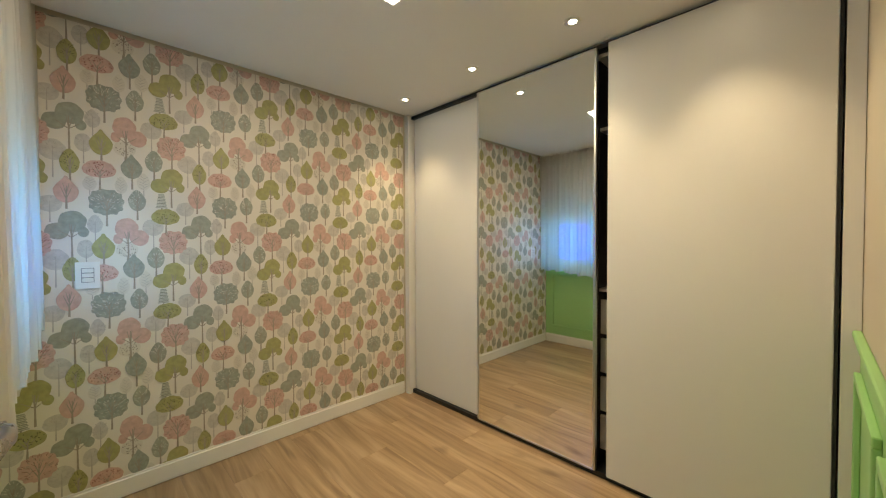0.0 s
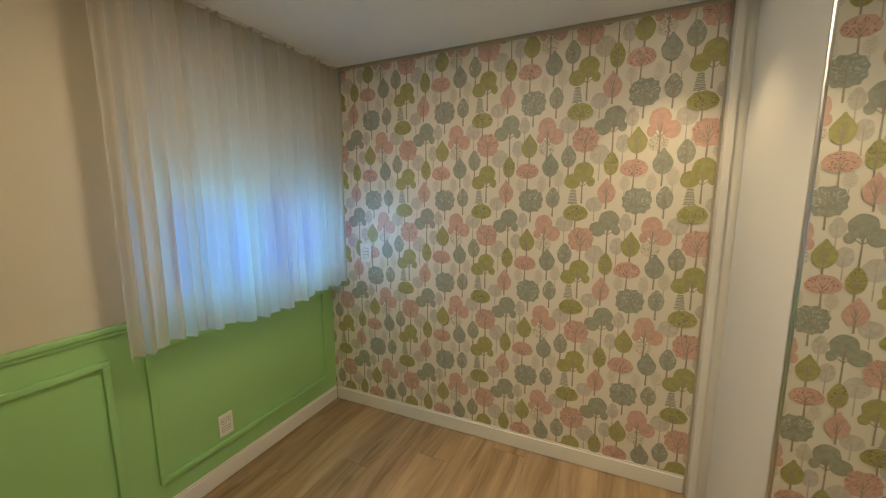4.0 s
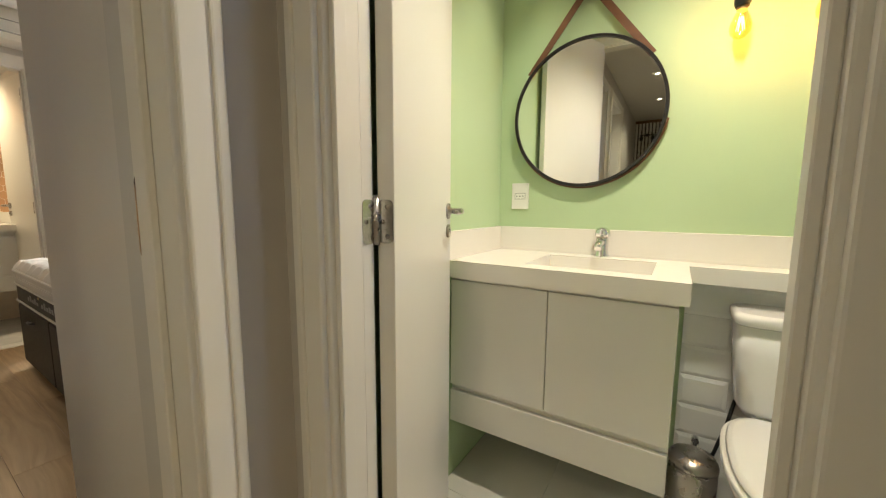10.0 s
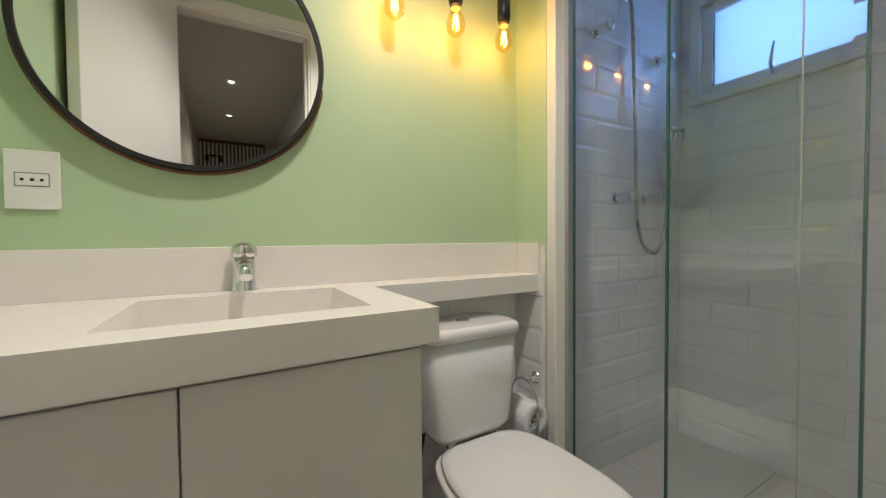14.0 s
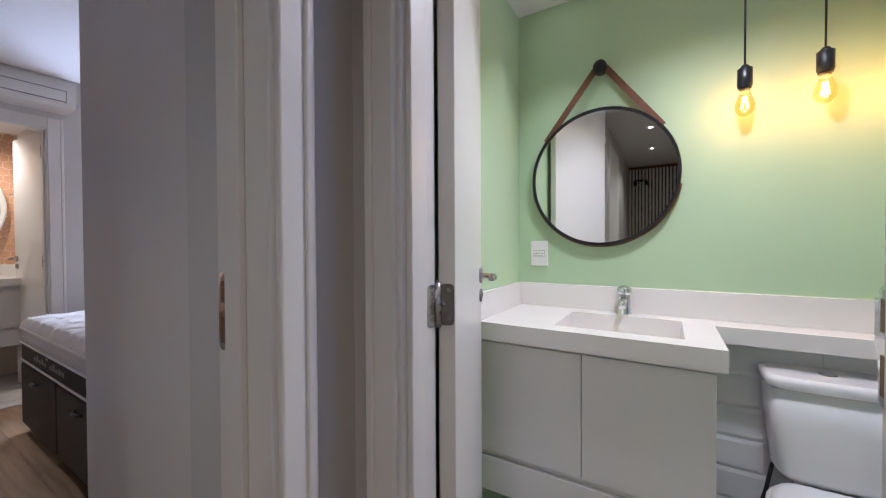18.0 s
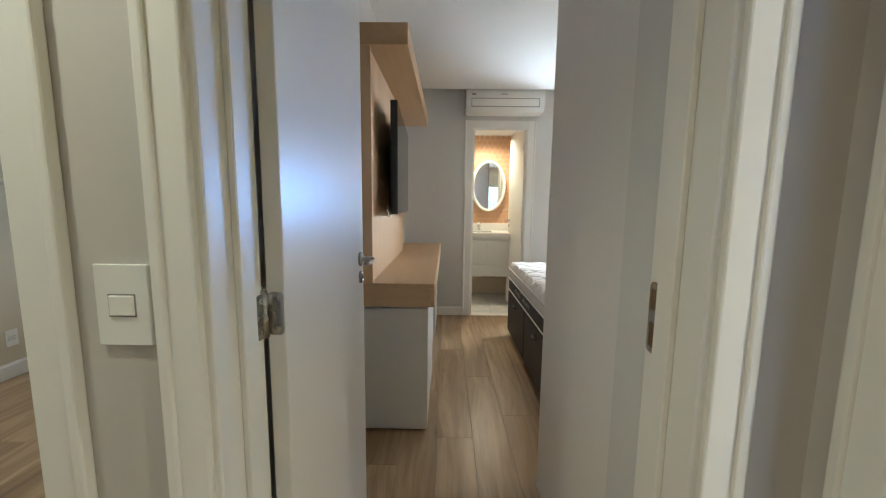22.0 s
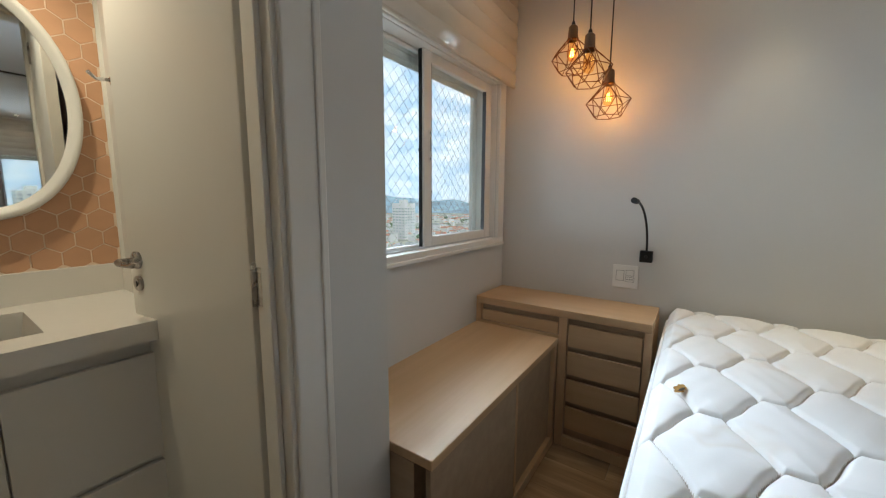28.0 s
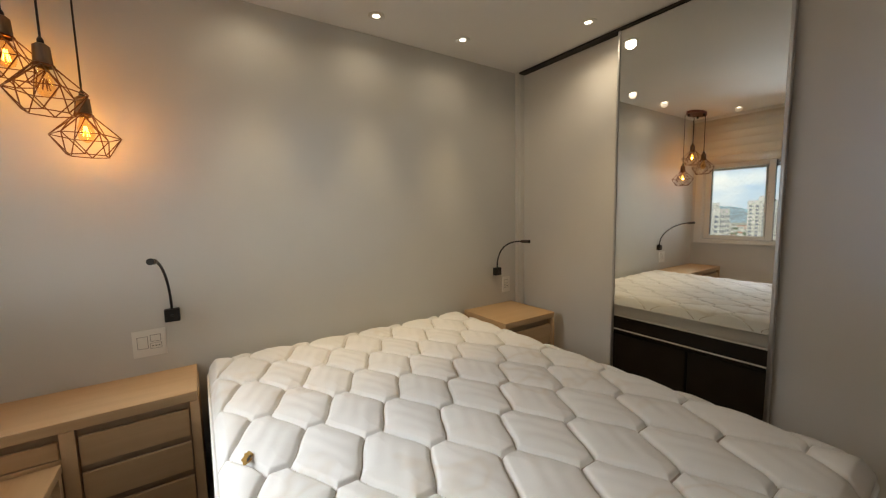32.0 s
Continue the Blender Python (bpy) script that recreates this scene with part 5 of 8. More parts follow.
def bath_pendant(y, z):
    root = thing("pendant_lamp", (-1.22, y, HB), "black pendant socket with a bare filament bulb, lit", "pendant lamp", "bathroom pendants")
    x = -1.22
    part("cord", tube_bm([(x, y, HB), (x + 0.002, y, (HB + z) / 2), (x, y, z + 0.12)], 0.003, 8), BLACK, root)
    part("cap", lathe_bm([(0.006, z + 0.122), (0.011, z + 0.118), (0.013, z + 0.112)], "z", (x, y, 0), 18), BLACK, root)
    part("socket", lathe_bm([(0.013, z + 0.112), (0.021, z + 0.108), (0.021, z + 0.050), (0.018, z + 0.046), (0.018, z + 0.042)], "z", (x, y, 0), 24), BLACK, root)
    part("screw_base", lathe_bm([(0.0135, z + 0.042), (0.0135, z + 0.030)], "z", (x, y, 0), 20), GOLD_PRINT, root)
    b = part("bulb", lathe_bm([(0.013, z + 0.032), (0.018, z + 0.020), (0.027, z - 0.004), (0.029, z - 0.018), (0.026, z - 0.034), (0.015, z - 0.047), (0.003, z - 0.052)], "z", (x, y, 0), 24), BULB_GLASS, root, "clear amber bulb")
    b.visible_shadow = False
    f = bmesh.new()
    for k in range(6):
        a = k * math.tau / 6
        tube_bm([(x + 0.005 * math.cos(a), y + 0.005 * math.sin(a), z + 0.014), (x + 0.011 * math.cos(a + .4), y + 0.011 * math.sin(a + .4), z - 0.026)], 0.0012, 5, bm=f)
    ff = part("filament", f, FILAMENT, root)
    ff.visible_shadow = False
    return root


bath_pendant(-0.271, 1.645)
bath_pendant(-0.076, 1.650)
bath_pendant(0.106, 1.650)


def toilet():
    cy = -0.066
    root = thing("toilet", (-1.05, cy, 0), "white close-coupled ceramic toilet with a closed lid", "toilet")
    def loft(sections, sides=36, back=False):
        """Rings of a rounded plan: (x centre, half length, half width, z, squareness)."""
        bm = bmesh.new()
        rings = []
        for xc, a, b, z, e in sections:
            ring = []
            for k in range(sides):
                t = k * math.tau / sides
                c, s = math.cos(t), math.sin(t)
                e2 = 0.42 if back and c < 0 else e
                ring.append(bm.verts.new((xc + a * abs(c) ** e * (1 if c >= 0 else -1), cy + b * abs(s) ** e2 * (1 if s >= 0 else -1), z)))
            rings.append(ring)
        for r0, r1 in zip(rings, rings[1:]):
            for k in range(sides):
                bm.faces.new((r0[k], r0[(k + 1) % sides], r1[(k + 1) % sides], r1[k])).smooth = True
        bm.faces.new(list(reversed(rings[0])))
        bm.faces.new(rings[-1])
        bmesh.ops.recalc_face_normals(bm, faces=bm.faces)
        return bm
    part("cistern", loft([(-1.215, 0.065, 0.112, 0.42, 0.45), (-1.213, 0.084, 0.134, 0.455, 0.4), (-1.213, 0.088, 0.146, 0.60, 0.33), (-1.213, 0.090, 0.151, 0.715, 0.33)]), CERAMIC, root)
    part("cistern_lid", loft([(-1.213, 0.092, 0.153, 0.716, 0.33), (-1.213, 0.099, 0.160, 0.722, 0.33), (-1.213, 0.100, 0.161, 0.740, 0.33), (-1.213, 0.096, 0.157, 0.749, 0.36), (-1.213, 0.085, 0.146, 0.754, 0.4)]), CERAMIC, root)
    part("flush_button", lathe_bm([(0.022, 0.752), (0.022, 0.757), (0.018, 0.759)], "z", (-1.213, cy, 0), 20), CHROME, root)
    part("bowl", loft([(-0.99, 0.21, 0.11, 0.002, 0.8), (-0.99, 0.20, 0.10, 0.12, 0.8), (-0.96, 0.22, 0.12, 0.24, 0.85), (-0.93, 0.26, 0.165, 0.34, 0.9), (-0.92, 0.28, 0.185, 0.395, 0.9)]), CERAMIC, root)
    part("seat", loft([(-0.905, 0.245, 0.176, 0.396, 0.80), (-0.905, 0.252, 0.184, 0.400, 0.80), (-0.905, 0.253, 0.185, 0.408, 0.80), (-0.905, 0.250, 0.182, 0.412, 0.80)], back=True), PLASTIC_WHITE, root)
    part("lid", loft([(-0.900, 0.228, 0.158, 0.4125, 0.80), (-0.900, 0.240, 0.170, 0.416, 0.80), (-0.900, 0.243, 0.173, 0.422, 0.80), (-0.900, 0.240, 0.170, 0.428, 0.80), (-0.900, 0.228, 0.158, 0.432, 0.80)], back=True), PLASTIC_WHITE, root)
    for s in (-0.07, 0.07):
        part("seat_hinge", tube_bm([(-1.155, cy + s - 0.02, 0.425), (-1.155, cy + s + 0.02, 0.425)], 0.010, 12), CHROME, root)
    hose = thing("supply_hose", (-1.31, -0.28, 0.22), "dark braided water hose from the wall to the cistern", "hose")
    part("tap_body", tube_bm([(-1.3155, -0.285, 0.22), (-1.28, -0.285, 0.22)], 0.012, 12), CHROME, hose)
    part("hose", tube_bm([(-1.275, -0.285, 0.22), (-1.25, -0.29, 0.17), (-1.235, -0.27, 0.16), (-1.23, -0.235, 0.22), (-1.235, -0.205, 0.34), (-1.235, -0.19, 0.43)], 0.006, 8), BLACK, hose)


toilet()


def pedal_bin():
    x, y = -1.10, -0.300
    root = thing("pedal_bin", (x, y, 0), "small brushed steel pedal bin beside the toilet", "bin")
    part("body", lathe_bm([(0.066, 0.008), (0.069, 0.012), (0.071, 0.235), (0.069, 0.240)], "z", (x, y, 0), 32), STEEL, root)
    part("foot_ring", lathe_bm([(0.069, 0.0), (0.072, 0.004), (0.069, 0.010)], "z", (x, y, 0), 32), BLACK, root)
    part("lid", lathe_bm([(0.072, 0.241), (0.072, 0.252), (0.064, 0.268), (0.034, 0.279), (0.004, 0.282)], "z", (x, y, 0), 32), STEEL, root)


pedal_bin()


def paper_holder():
    x, y, z = -1.205, 0.172, 0.465
    root = thing("paper_holder", (x, 0.24, z), "chrome ring holder with a toilet roll on the tiled return wall", "paper holder")
    part("rose", lathe_bm([(0.02, 0.0), (0.02, -0.006), (0.012, -0.010), (0.008, -0.03)], "y", (x, 0.231, z + 0.06), 20), CHROME, root)
    arch = [(x - 0.062, y, z - 0.11), (x - 0.062, y, z + 0.0)] + [(x + 0.062 * math.cos(radians(180 - 20 * k)), y, z + 0.005 + 0.062 * math.sin(radians(180 - 20 * k))) for k in range(10)] + [(x + 0.062, y, z - 0.20)]
    part("ring", tube_bm(arch, 0.0045, 10), CHROME, root)
    part("arm", tube_bm([(x + 0.062, y, z - 0.05), (x + 0.066, y - 0.02, z - 0.055), (x + 0.06, y - 0.03, z - 0.06)], 0.0045, 8), CHROME, root)
    part("stem", tube_bm([(x, 0.229, z + 0.065), (x, y, z + 0.067)], 0.005, 8), CHROME, root)
    part("bar", tube_bm([(x - 0.062, y, z - 0.052), (x + 0.066, y, z - 0.052)], 0.004, 8), CHROME, root)
    roll = thing("toilet_roll", (x, y, z - 0.052), "white toilet paper roll on the chrome holder", "toilet paper")
    bm = bmesh.new()
    prof = [(0.021, -0.056), (0.051, -0.056), (0.054, -0.053), (0.054, 0.053), (0.051, 0.056), (0.021, 0.056)]
    rings = [[bm.verts.new((x + h, y + r * math.cos(k * math.tau / 36), z - 0.052 + r * math.sin(k * math.tau / 36))) for k in range(36)] for r, h in prof]
    for a, b in zip(rings, rings[1:] + rings[:1]):
        for k in range(36):
            bm.faces.new((a[k], a[(k + 1) % 36], b[(k + 1) % 36], b[k])).smooth = True
    bmesh.ops.recalc_face_normals(bm, faces=bm.faces)
    part("paper", bm, PAPER, roll)
    part("core", lathe_bm([(0.0205, -0.047), (0.0205, 0.047)], "x", (x, y, z - 0.052), 24), OAK_SHADE, roll, "cardboard core")
    part("loose_sheet", box_bm(x - 0.053, x + 0.053, y - 0.0556, y - 0.0542, z - 0.14, z - 0.05), PAPER, roll)


paper_holder()


# ---- shower ----
def shower():
    root = thing("shower_enclosure", (-0.7, 0.30, 0), "sliding glass shower screen in a white aluminium frame", "shower screen")
    part("left_post", box_bm(-1.168, -1.128, 0.2385, 0.318, 0.01, 1.86, 0.003, 1), TRIM, root)
    part("right_post", box_bm(-0.243, -0.207, 0.262, 0.318, 0.01, 1.86, 0.003, 1), TRIM, root)
    part("top_rail", box_bm(-1.168, -0.207, 0.258, 0.322, 1.82, 1.872, 0.004, 1), TRIM, root)
    part("bottom_rail", box_bm(-1.128, -0.243, 0.270, 0.312, 0.006, 0.035, 0.004, 1), TRIM, root)
    part("left_seal", box_bm(-1.128, -1.112, 0.280, 0.302, 0.035, 1.82), ALUMINIUM, root)
    for name, x0, x1, y in (("fixed_pane", -1.112, -0.475, 0.306), ("sliding_pane", -0.800, -0.244, 0.278)):
        p = part(name, box_bm(x0, x1, y - 0.004, y + 0.004, 0.036, 1.82), GLASS_SHOWER, root)
        p.visible_shadow = False
        for x in (x0, x1):
            part("glass_edge", box_bm(x - 0.0022, x + 0.0022, y - 0.0046, y + 0.0046, 0.036, 1.82), GLASS_EDGE, p)
    part("glass_edge", box_bm(-0.553, -0.550, 0.2725, 0.2740, 0.036, 1.82), ALUMINIUM, root)
    def knob(y, z, ln=0.075):
        k = thing("shower_valve", (-1.302, y, z), "round chrome shower valve on the white tiles", "shower valve", "shower valves")
        part("rose", lathe_bm([(0.026, 0.0), (0.026, 0.006), (0.018, 0.010)], "x", (-1.302, y, z), 24), CHROME, k)
        part("stem", lathe_bm([(0.013, 0.010), (0.013, 0.03)], "x", (-1.302, y, z), 16), CHROME, k)
        part("handle", lathe_bm([(0.017, 0.03), (0.022, 0.034), (0.022, ln), (0.019, ln + 0.006), (0.004, ln + 0.007)], "x", (-1.302, y, z), 24), CHROME, k)
    knob(0.655, 1.845)
    knob(1.095, 1.830)
    knob(0.78, 1.170, 0.09)
    knob(0.99, 1.175, 0.09)
    h = thing("hand_shower", (-1.302, 1.165, 1.44), "chrome hand shower in its wall clip with a long steel hose", "hand shower")
    part("clip", box_bm(-1.302, -1.272, 1.145, 1.190, 1.42, 1.46, 0.006, 2), CHROME, h)
    part("sprayer", tube_bm([(-1.268, 1.150, 1.39), (-1.264, 1.158, 1.43), (-1.258, 1.168, 1.475), (-1.254, 1.174, 1.505)], [0.010, 0.012, 0.012, 0.010], 14), CHROME, h)
    part("spray_head", tube_bm([(-1.270, 1.128, 1.510), (-1.262, 1.150, 1.512), (-1.252, 1.178, 1.514), (-1.238, 1.218, 1.512)], [0.015, 0.015, 0.013, 0.010], 14), CHROME, h)
    part("trigger", tube_bm([(-1.240, 1.212, 1.508), (-1.238, 1.216, 1.485), (-1.240, 1.212, 1.462)], [0.006, 0.005, 0.004], 8), CHROME, h)
    part("hose", tube_bm([(-1.265, 1.147, 1.40), (-1.265, 1.145, 1.30), (-1.265, 1.137, 1.196), (-1.265, 1.118, 1.080), (-1.265, 1.095, 0.993), (-1.265, 1.062, 0.942), (-1.265, 1.023, 0.922), (-1.267, 0.980, 0.935), (-1.270, 0.939, 0.970), (-1.270, 0.912, 1.025), (-1.270, 0.898, 1.087), (-1.270, 0.890, 1.25), (-1.270, 0.885, 1.42), (-1.270, 0.870, 1.75), (-1.270, 0.852, 2.0), (-1.28, 0.850, 2.06)], 0.008, 10), STEEL, h)
    hd = thing("rain_shower", (-1.302, 0.85, 2.06), "round chrome shower head on a short wall arm", "shower head")
    part("arm", tube_bm([(-1.304, 0.85, 2.06), (-1.22, 0.85, 2.075), (-1.13, 0.85, 2.05)], 0.010, 12), CHROME, hd)
    part("rose", lathe_bm([(0.03, 0.0), (0.03, 0.006), (0.012, 0.010)], "x", (-1.303, 0.85, 2.06), 24), CHROME, hd)
    part("head", lathe_bm([(0.012, 2.05), (0.045, 2.025), (0.055, 2.005), (0.053, 1.998), (0.01, 1.996)], "z", (-1.12, 0.85, 0), 28), CHROME, hd)


shower()

win_b = setting_root("window_2", (-0.93, 1.31, 1.63), "small white awning window with frosted glass and a lever")
for nm, x0, x1, z0, z1 in (("casing", -1.25, -0.575, 1.632, 1.668), ("casing", -1.25, -0.575, 2.10, 2.15), ("casing", -1.25, -1.205, 1.668, 2.10), ("casing", -0.62, -0.575, 1.668, 2.10)):
    part(nm, box_bm(x0, x1, 1.282, 1.325, z0, z1, 0.004, 1), TRIM, win_b)
window_sash(win_b, "x", -1.215, -0.62, 1.662, 2.10, 1.315, 1.345, FROSTED, 0.05)
lv = part("lever", box_bm(-0.955, -0.915, 1.298, 1.316, 1.672, 1.69, 0.003, 1), PLASTIC_WHITE, win_b, "white window lever")
part("lever_arm", tube_bm([(-0.935, 1.300, 1.68), (-0.940, 1.285, 1.72), (-0.925, 1.275, 1.80)], [0.006, 0.007, 0.004], 8), PLASTIC_WHITE, lv)


# ---- tiles of the bathroom: white bevelled wall tiles and large floor tiles ----
def bevel_tile_mesh(w, h, t=0.008, bev=0.014):
    """A field tile with sloping edges, lying in x (width) and z (height), proud towards -y."""
    me = bpy.data.meshes.new("tile")
    a, b = w / 2, h / 2
    v = [(-a, 0, -b), (a, 0, -b), (a, 0, b), (-a, 0, b), (-a, -t * .65, -b), (a, -t * .65, -b), (a, -t * .65, b), (-a, -t * .65, b),
         (-a + bev, -t, -b + bev), (a - bev, -t, -b + bev), (a - bev, -t, b - bev), (-a + bev, -t, b - bev)]
    f = [(8, 9, 10, 11), (4, 5, 9, 8), (5, 6, 10, 9), (6, 7, 11, 10), (7, 4, 8, 11), (0, 1, 5, 4), (1, 2, 6, 5), (2, 3, 7, 6), (3, 0, 4, 7)]
    me.from_pydata(v, [], f)
    me.materials.append(TILE_WHITE)
    return me


def tile_wall(parent, place, length, z0, z1, holes=(), tw=0.298, th=0.1147, gap=0.0012):
    """Rows of tiles in running bond; place: pose whose x runs along the wall, y into it."""
    cache = {}
    row = 0
    z = z0
    while z < z1 - 0.02:
        h = min(th, z1 - z)
        u = -(row % 2) * tw / 2
        while u < length - 0.015:
            u0, u1 = max(0, u), min(length, u + tw)
            if u1 - u0 > 0.03 and not any(a0 < (u0 + u1) / 2 < a1 and b0 < z + h / 2 < b1 for a0, a1, b0, b1 in holes):
                key = (round(u1 - u0, 3), round(h, 3))
                if key not in cache:
                    cache[key] = bevel_tile_mesh(key[0] - gap, key[1] - gap)
                o = new("tile", cache[key])
                o.parent = parent
                o.matrix_basis = place_of(parent).inverted() @ place @ pose((u0 + u1) / 2, 0, z + h / 2)
            u += tw
        z += th
        row += 1


tile_bed_w = setting("tile_bed_west", box_bm(-1.3162, -1.3060, 0.36, 1.316, 0.0, HB), GROUT)
tile_wall(tile_bed_w, pose(-1.3062, 0.36, 0, 0, 0, 90), 0.95, 0.0, HB)
tile_bed_n = setting("tile_bed_north", wall_bm(-1.306, -0.205, 1.308, 1.3162, 0.0, HB, [(-1.215, -0.62, 1.662, 2.10)]), GROUT)
tile_wall(tile_bed_n, pose(-1.306, 1.3078, 0), 1.09, 0.0, HB, [(0.075, 0.715, 1.645, 2.135)])
tile_bed_e = setting("tile_bed_east", box_bm(-0.211, -0.2048, 0.33, 1.308, 0.0, HB), GROUT)
tile_wall(tile_bed_e, pose(-0.2112, 1.306, 0, 0, 0, -90), 0.97, 0.0, HB)
tile_bed_r = setting("tile_bed_return", box_bm(-1.3155, -1.1705, 0.2335, 0.2398, 0.0, 0.975), GROUT)
tile_wall(tile_bed_r, pose(-1.3155, 0.2337, 0), 0.145, 0.0, 0.88)
tile_bed_v = setting("tile_bed_wall", box_bm(-1.3158, -1.3095, -0.351, 0.2335, 0.0, 0.822), GROUT)
tile_wall(tile_bed_v, pose(-1.3097, -0.351, 0, 0, 0, 90), 0.58, 0.0, 0.82)


def floor_tiles(name, x0, x1, y0, y1, size, material, ox=0.0, oy=0.0):
    root = setting(name, box_bm(x0, x1, y0, y1, -0.012, -0.0005), GROUT)
    y = y0 - oy
    while y < y1:
        x = x0 - ox
        while x < x1:
            a0, a1, b0, b1 = max(x, x0), min(x + size, x1), max(y, y0), min(y + size, y1)
            if a1 - a0 > 0.02 and b1 - b0 > 0.02:
                part("floor_tile", box_bm(a0 + 0.001, a1 - 0.001, b0 + 0.001, b1 - 0.001, -0.0004, 0.004, 0.0008, 1), material, root)
            x += size
        y += size
    return root


floor_tiles("floor_bath", -1.314, -0.205, -1.098, 0.262, 0.60, PORCELAIN, 0.1, 0.25)
floor_tiles("floor_shower", -1.306, -0.205, 0.318, 1.308, 0.60, PORCELAIN, 0.2, 0.1)
MARBLE = mat("veined_porcelain", (0.66, 0.64, 0.60), 0.15, var=0.30, scale=2.2, bump=0.0)
floor_tiles("floor_small_bath", -0.52, 0.865, -5.62, -4.65, 0.60, MARBLE, 0.2, 0.1)


# ---- small bathroom of the main bedroom ----
def small_bath():
    root = thing("vanity_cabinet", (-0.05, -5.35, 0.32), "white vanity cabinet in the small bathroom", "cabinet")
    part("body", box_bm(-0.464, 0.40, -5.615, -5.145, 0.34, 0.80), LACQUER_SATIN, root)
    for x0, x1 in ((-0.463, -0.097), (-0.093, 0.398)):
        part("door", box_bm(x0, x1, -5.143, -5.125, 0.49, 0.80, 0.0015, 1), LACQUER_SATIN, root)
    part("drawer_front", box_bm(-0.463, 0.398, -5.143, -5.125, 0.34, 0.472, 0.0015, 1), LACQUER_SATIN, root)
    part("channel", box_bm(-0.463, 0.398, -5.160, -5.145, 0.80, 0.845), LACQUER_SATIN, root)
    top = thing("washbasin_top", (-0.05, -5.35, 0.90), "pale stone top with a carved basin in the small bathroom", "washbasin")
    bm = bmesh.new()
    x0, x1, y0, y1, zt, zb = -0.464, 0.43, -5.618, -5.09, 0.900, 0.845
    bx0, bx1, by0, by1 = -0.19, 0.27, -5.50, -5.20
    def quad(*p):
        bm.faces.new([bm.verts.new(q) for q in p])
    quad((x0, y0, zt), (x1, y0, zt), (x1, by0, zt), (x0, by0, zt))
    quad((x0, by1, zt), (x1, by1, zt), (x1, y1, zt), (x0, y1, zt))
    quad((x0, by0, zt), (bx0, by0, zt), (bx0, by1, zt), (x0, by1, zt))
    quad((bx1, by0, zt), (x1, by0, zt), (x1, by1, zt), (bx1, by1, zt))
    c0, c1, d0, d1, zl = bx0 + 0.012, bx1 - 0.012, by0 + 0.01, by1 - 0.012, 0.80
    quad((bx0, by0, zt), (bx1, by0, zt), (c1, d0, zl), (c0, d0, zl))
    quad((bx1, by1, zt), (bx0, by1, zt), (c0, d1, zl), (c1, d1, zl))
    quad((bx0, by1, zt), (bx0, by0, zt), (c0, d0, zl), (c0, d1, zl))
    quad((bx1, by0, zt), (bx1, by1, zt), (c1, d1, zl), (c1, d0, zl))
    quad((c0, d0, zl), (c1, d0, zl), (c1, d1, zl), (c0, d1, zl))
    quad((x0, y1, zb), (x0, y1, zt), (x1, y1, zt), (x1, y1, zb))
    quad((x1, y0, zb), (x1, y0, zt), (x1, y1, zt), (x1, y1, zb))
    bmesh.ops.remove_doubles(bm, verts=bm.verts, dist=1e-5)
    bmesh.ops.recalc_face_normals(bm, faces=bm.faces)
    part("top", bm, QUARTZ, top)
    part("backsplash", box_bm(-0.464, 0.43, -5.6185, -5.603, 0.90, 1.00, 0.001, 1), QUARTZ, top)
    part("side_splash", box_bm(-0.4655, -0.451, -5.603, -5.10, 0.90, 1.00, 0.001, 1), QUARTZ, top)
    faucet(-0.03, -5.555, 0.90, 0, 1, "chrome push tap in the small bathroom")
    c = Vector((-0.155, -5.600, 1.508))
    m = thing("oval_mirror", c, "oval mirror in a wide white moulded frame on the pink tiles", "mirror")
    bm = bmesh.new()
    a, b = 0.235, 0.345
    ring = [bm.verts.new((c.x + (a - 0.03) * math.cos(k * math.tau / 64), c.y + 0.012, c.z + (b - 0.03) * math.sin(k * math.tau / 64))) for k in range(64)]
    bm.faces.new(ring)
    bmesh.ops.recalc_face_normals(bm, faces=bm.faces)
    part("glass", bm, MIRROR, m)
    bm = bmesh.new()
    prof = [(-0.036, 0.010), (-0.034, 0.018), (-0.024, 0.020), (-0.020, 0.026), (-0.008, 0.028), (0.0, 0.020), (0.002, -0.012)]
    rings = [[bm.verts.new((c.x + (a + o) * math.cos(k * math.tau / 64), c.y + h, c.z + (b + o) * math.sin(k * math.tau / 64))) for k in range(64)] for o, h in prof]
    for r0, r1 in zip(rings, rings[1:]):
        for k in range(64):
            bm.faces.new((r0[k], r0[(k + 1) % 64], r1[(k + 1) % 64], r1[k])).smooth = True
    bmesh.ops.recalc_face_normals(bm, faces=bm.faces)
    part("frame", bm, TRIM, m, "white moulded frame")
    hk = thing("towel_hook", (-0.464, -5.53, 1.62), "small chrome hook on the side wall", "hook")
    part("rose", lathe_bm([(0.02, 0.0), (0.02, 0.006), (0.008, 0.010)], "x", (-0.4658, -5.53, 1.62), 20), CHROME, hk)
    part("hook", tube_bm([(-0.458, -5.53, 1.62), (-0.421, -5.53, 1.615), (-0.401, -5.53, 1.635)], 0.006, 8), CHROME, hk)


small_bath()


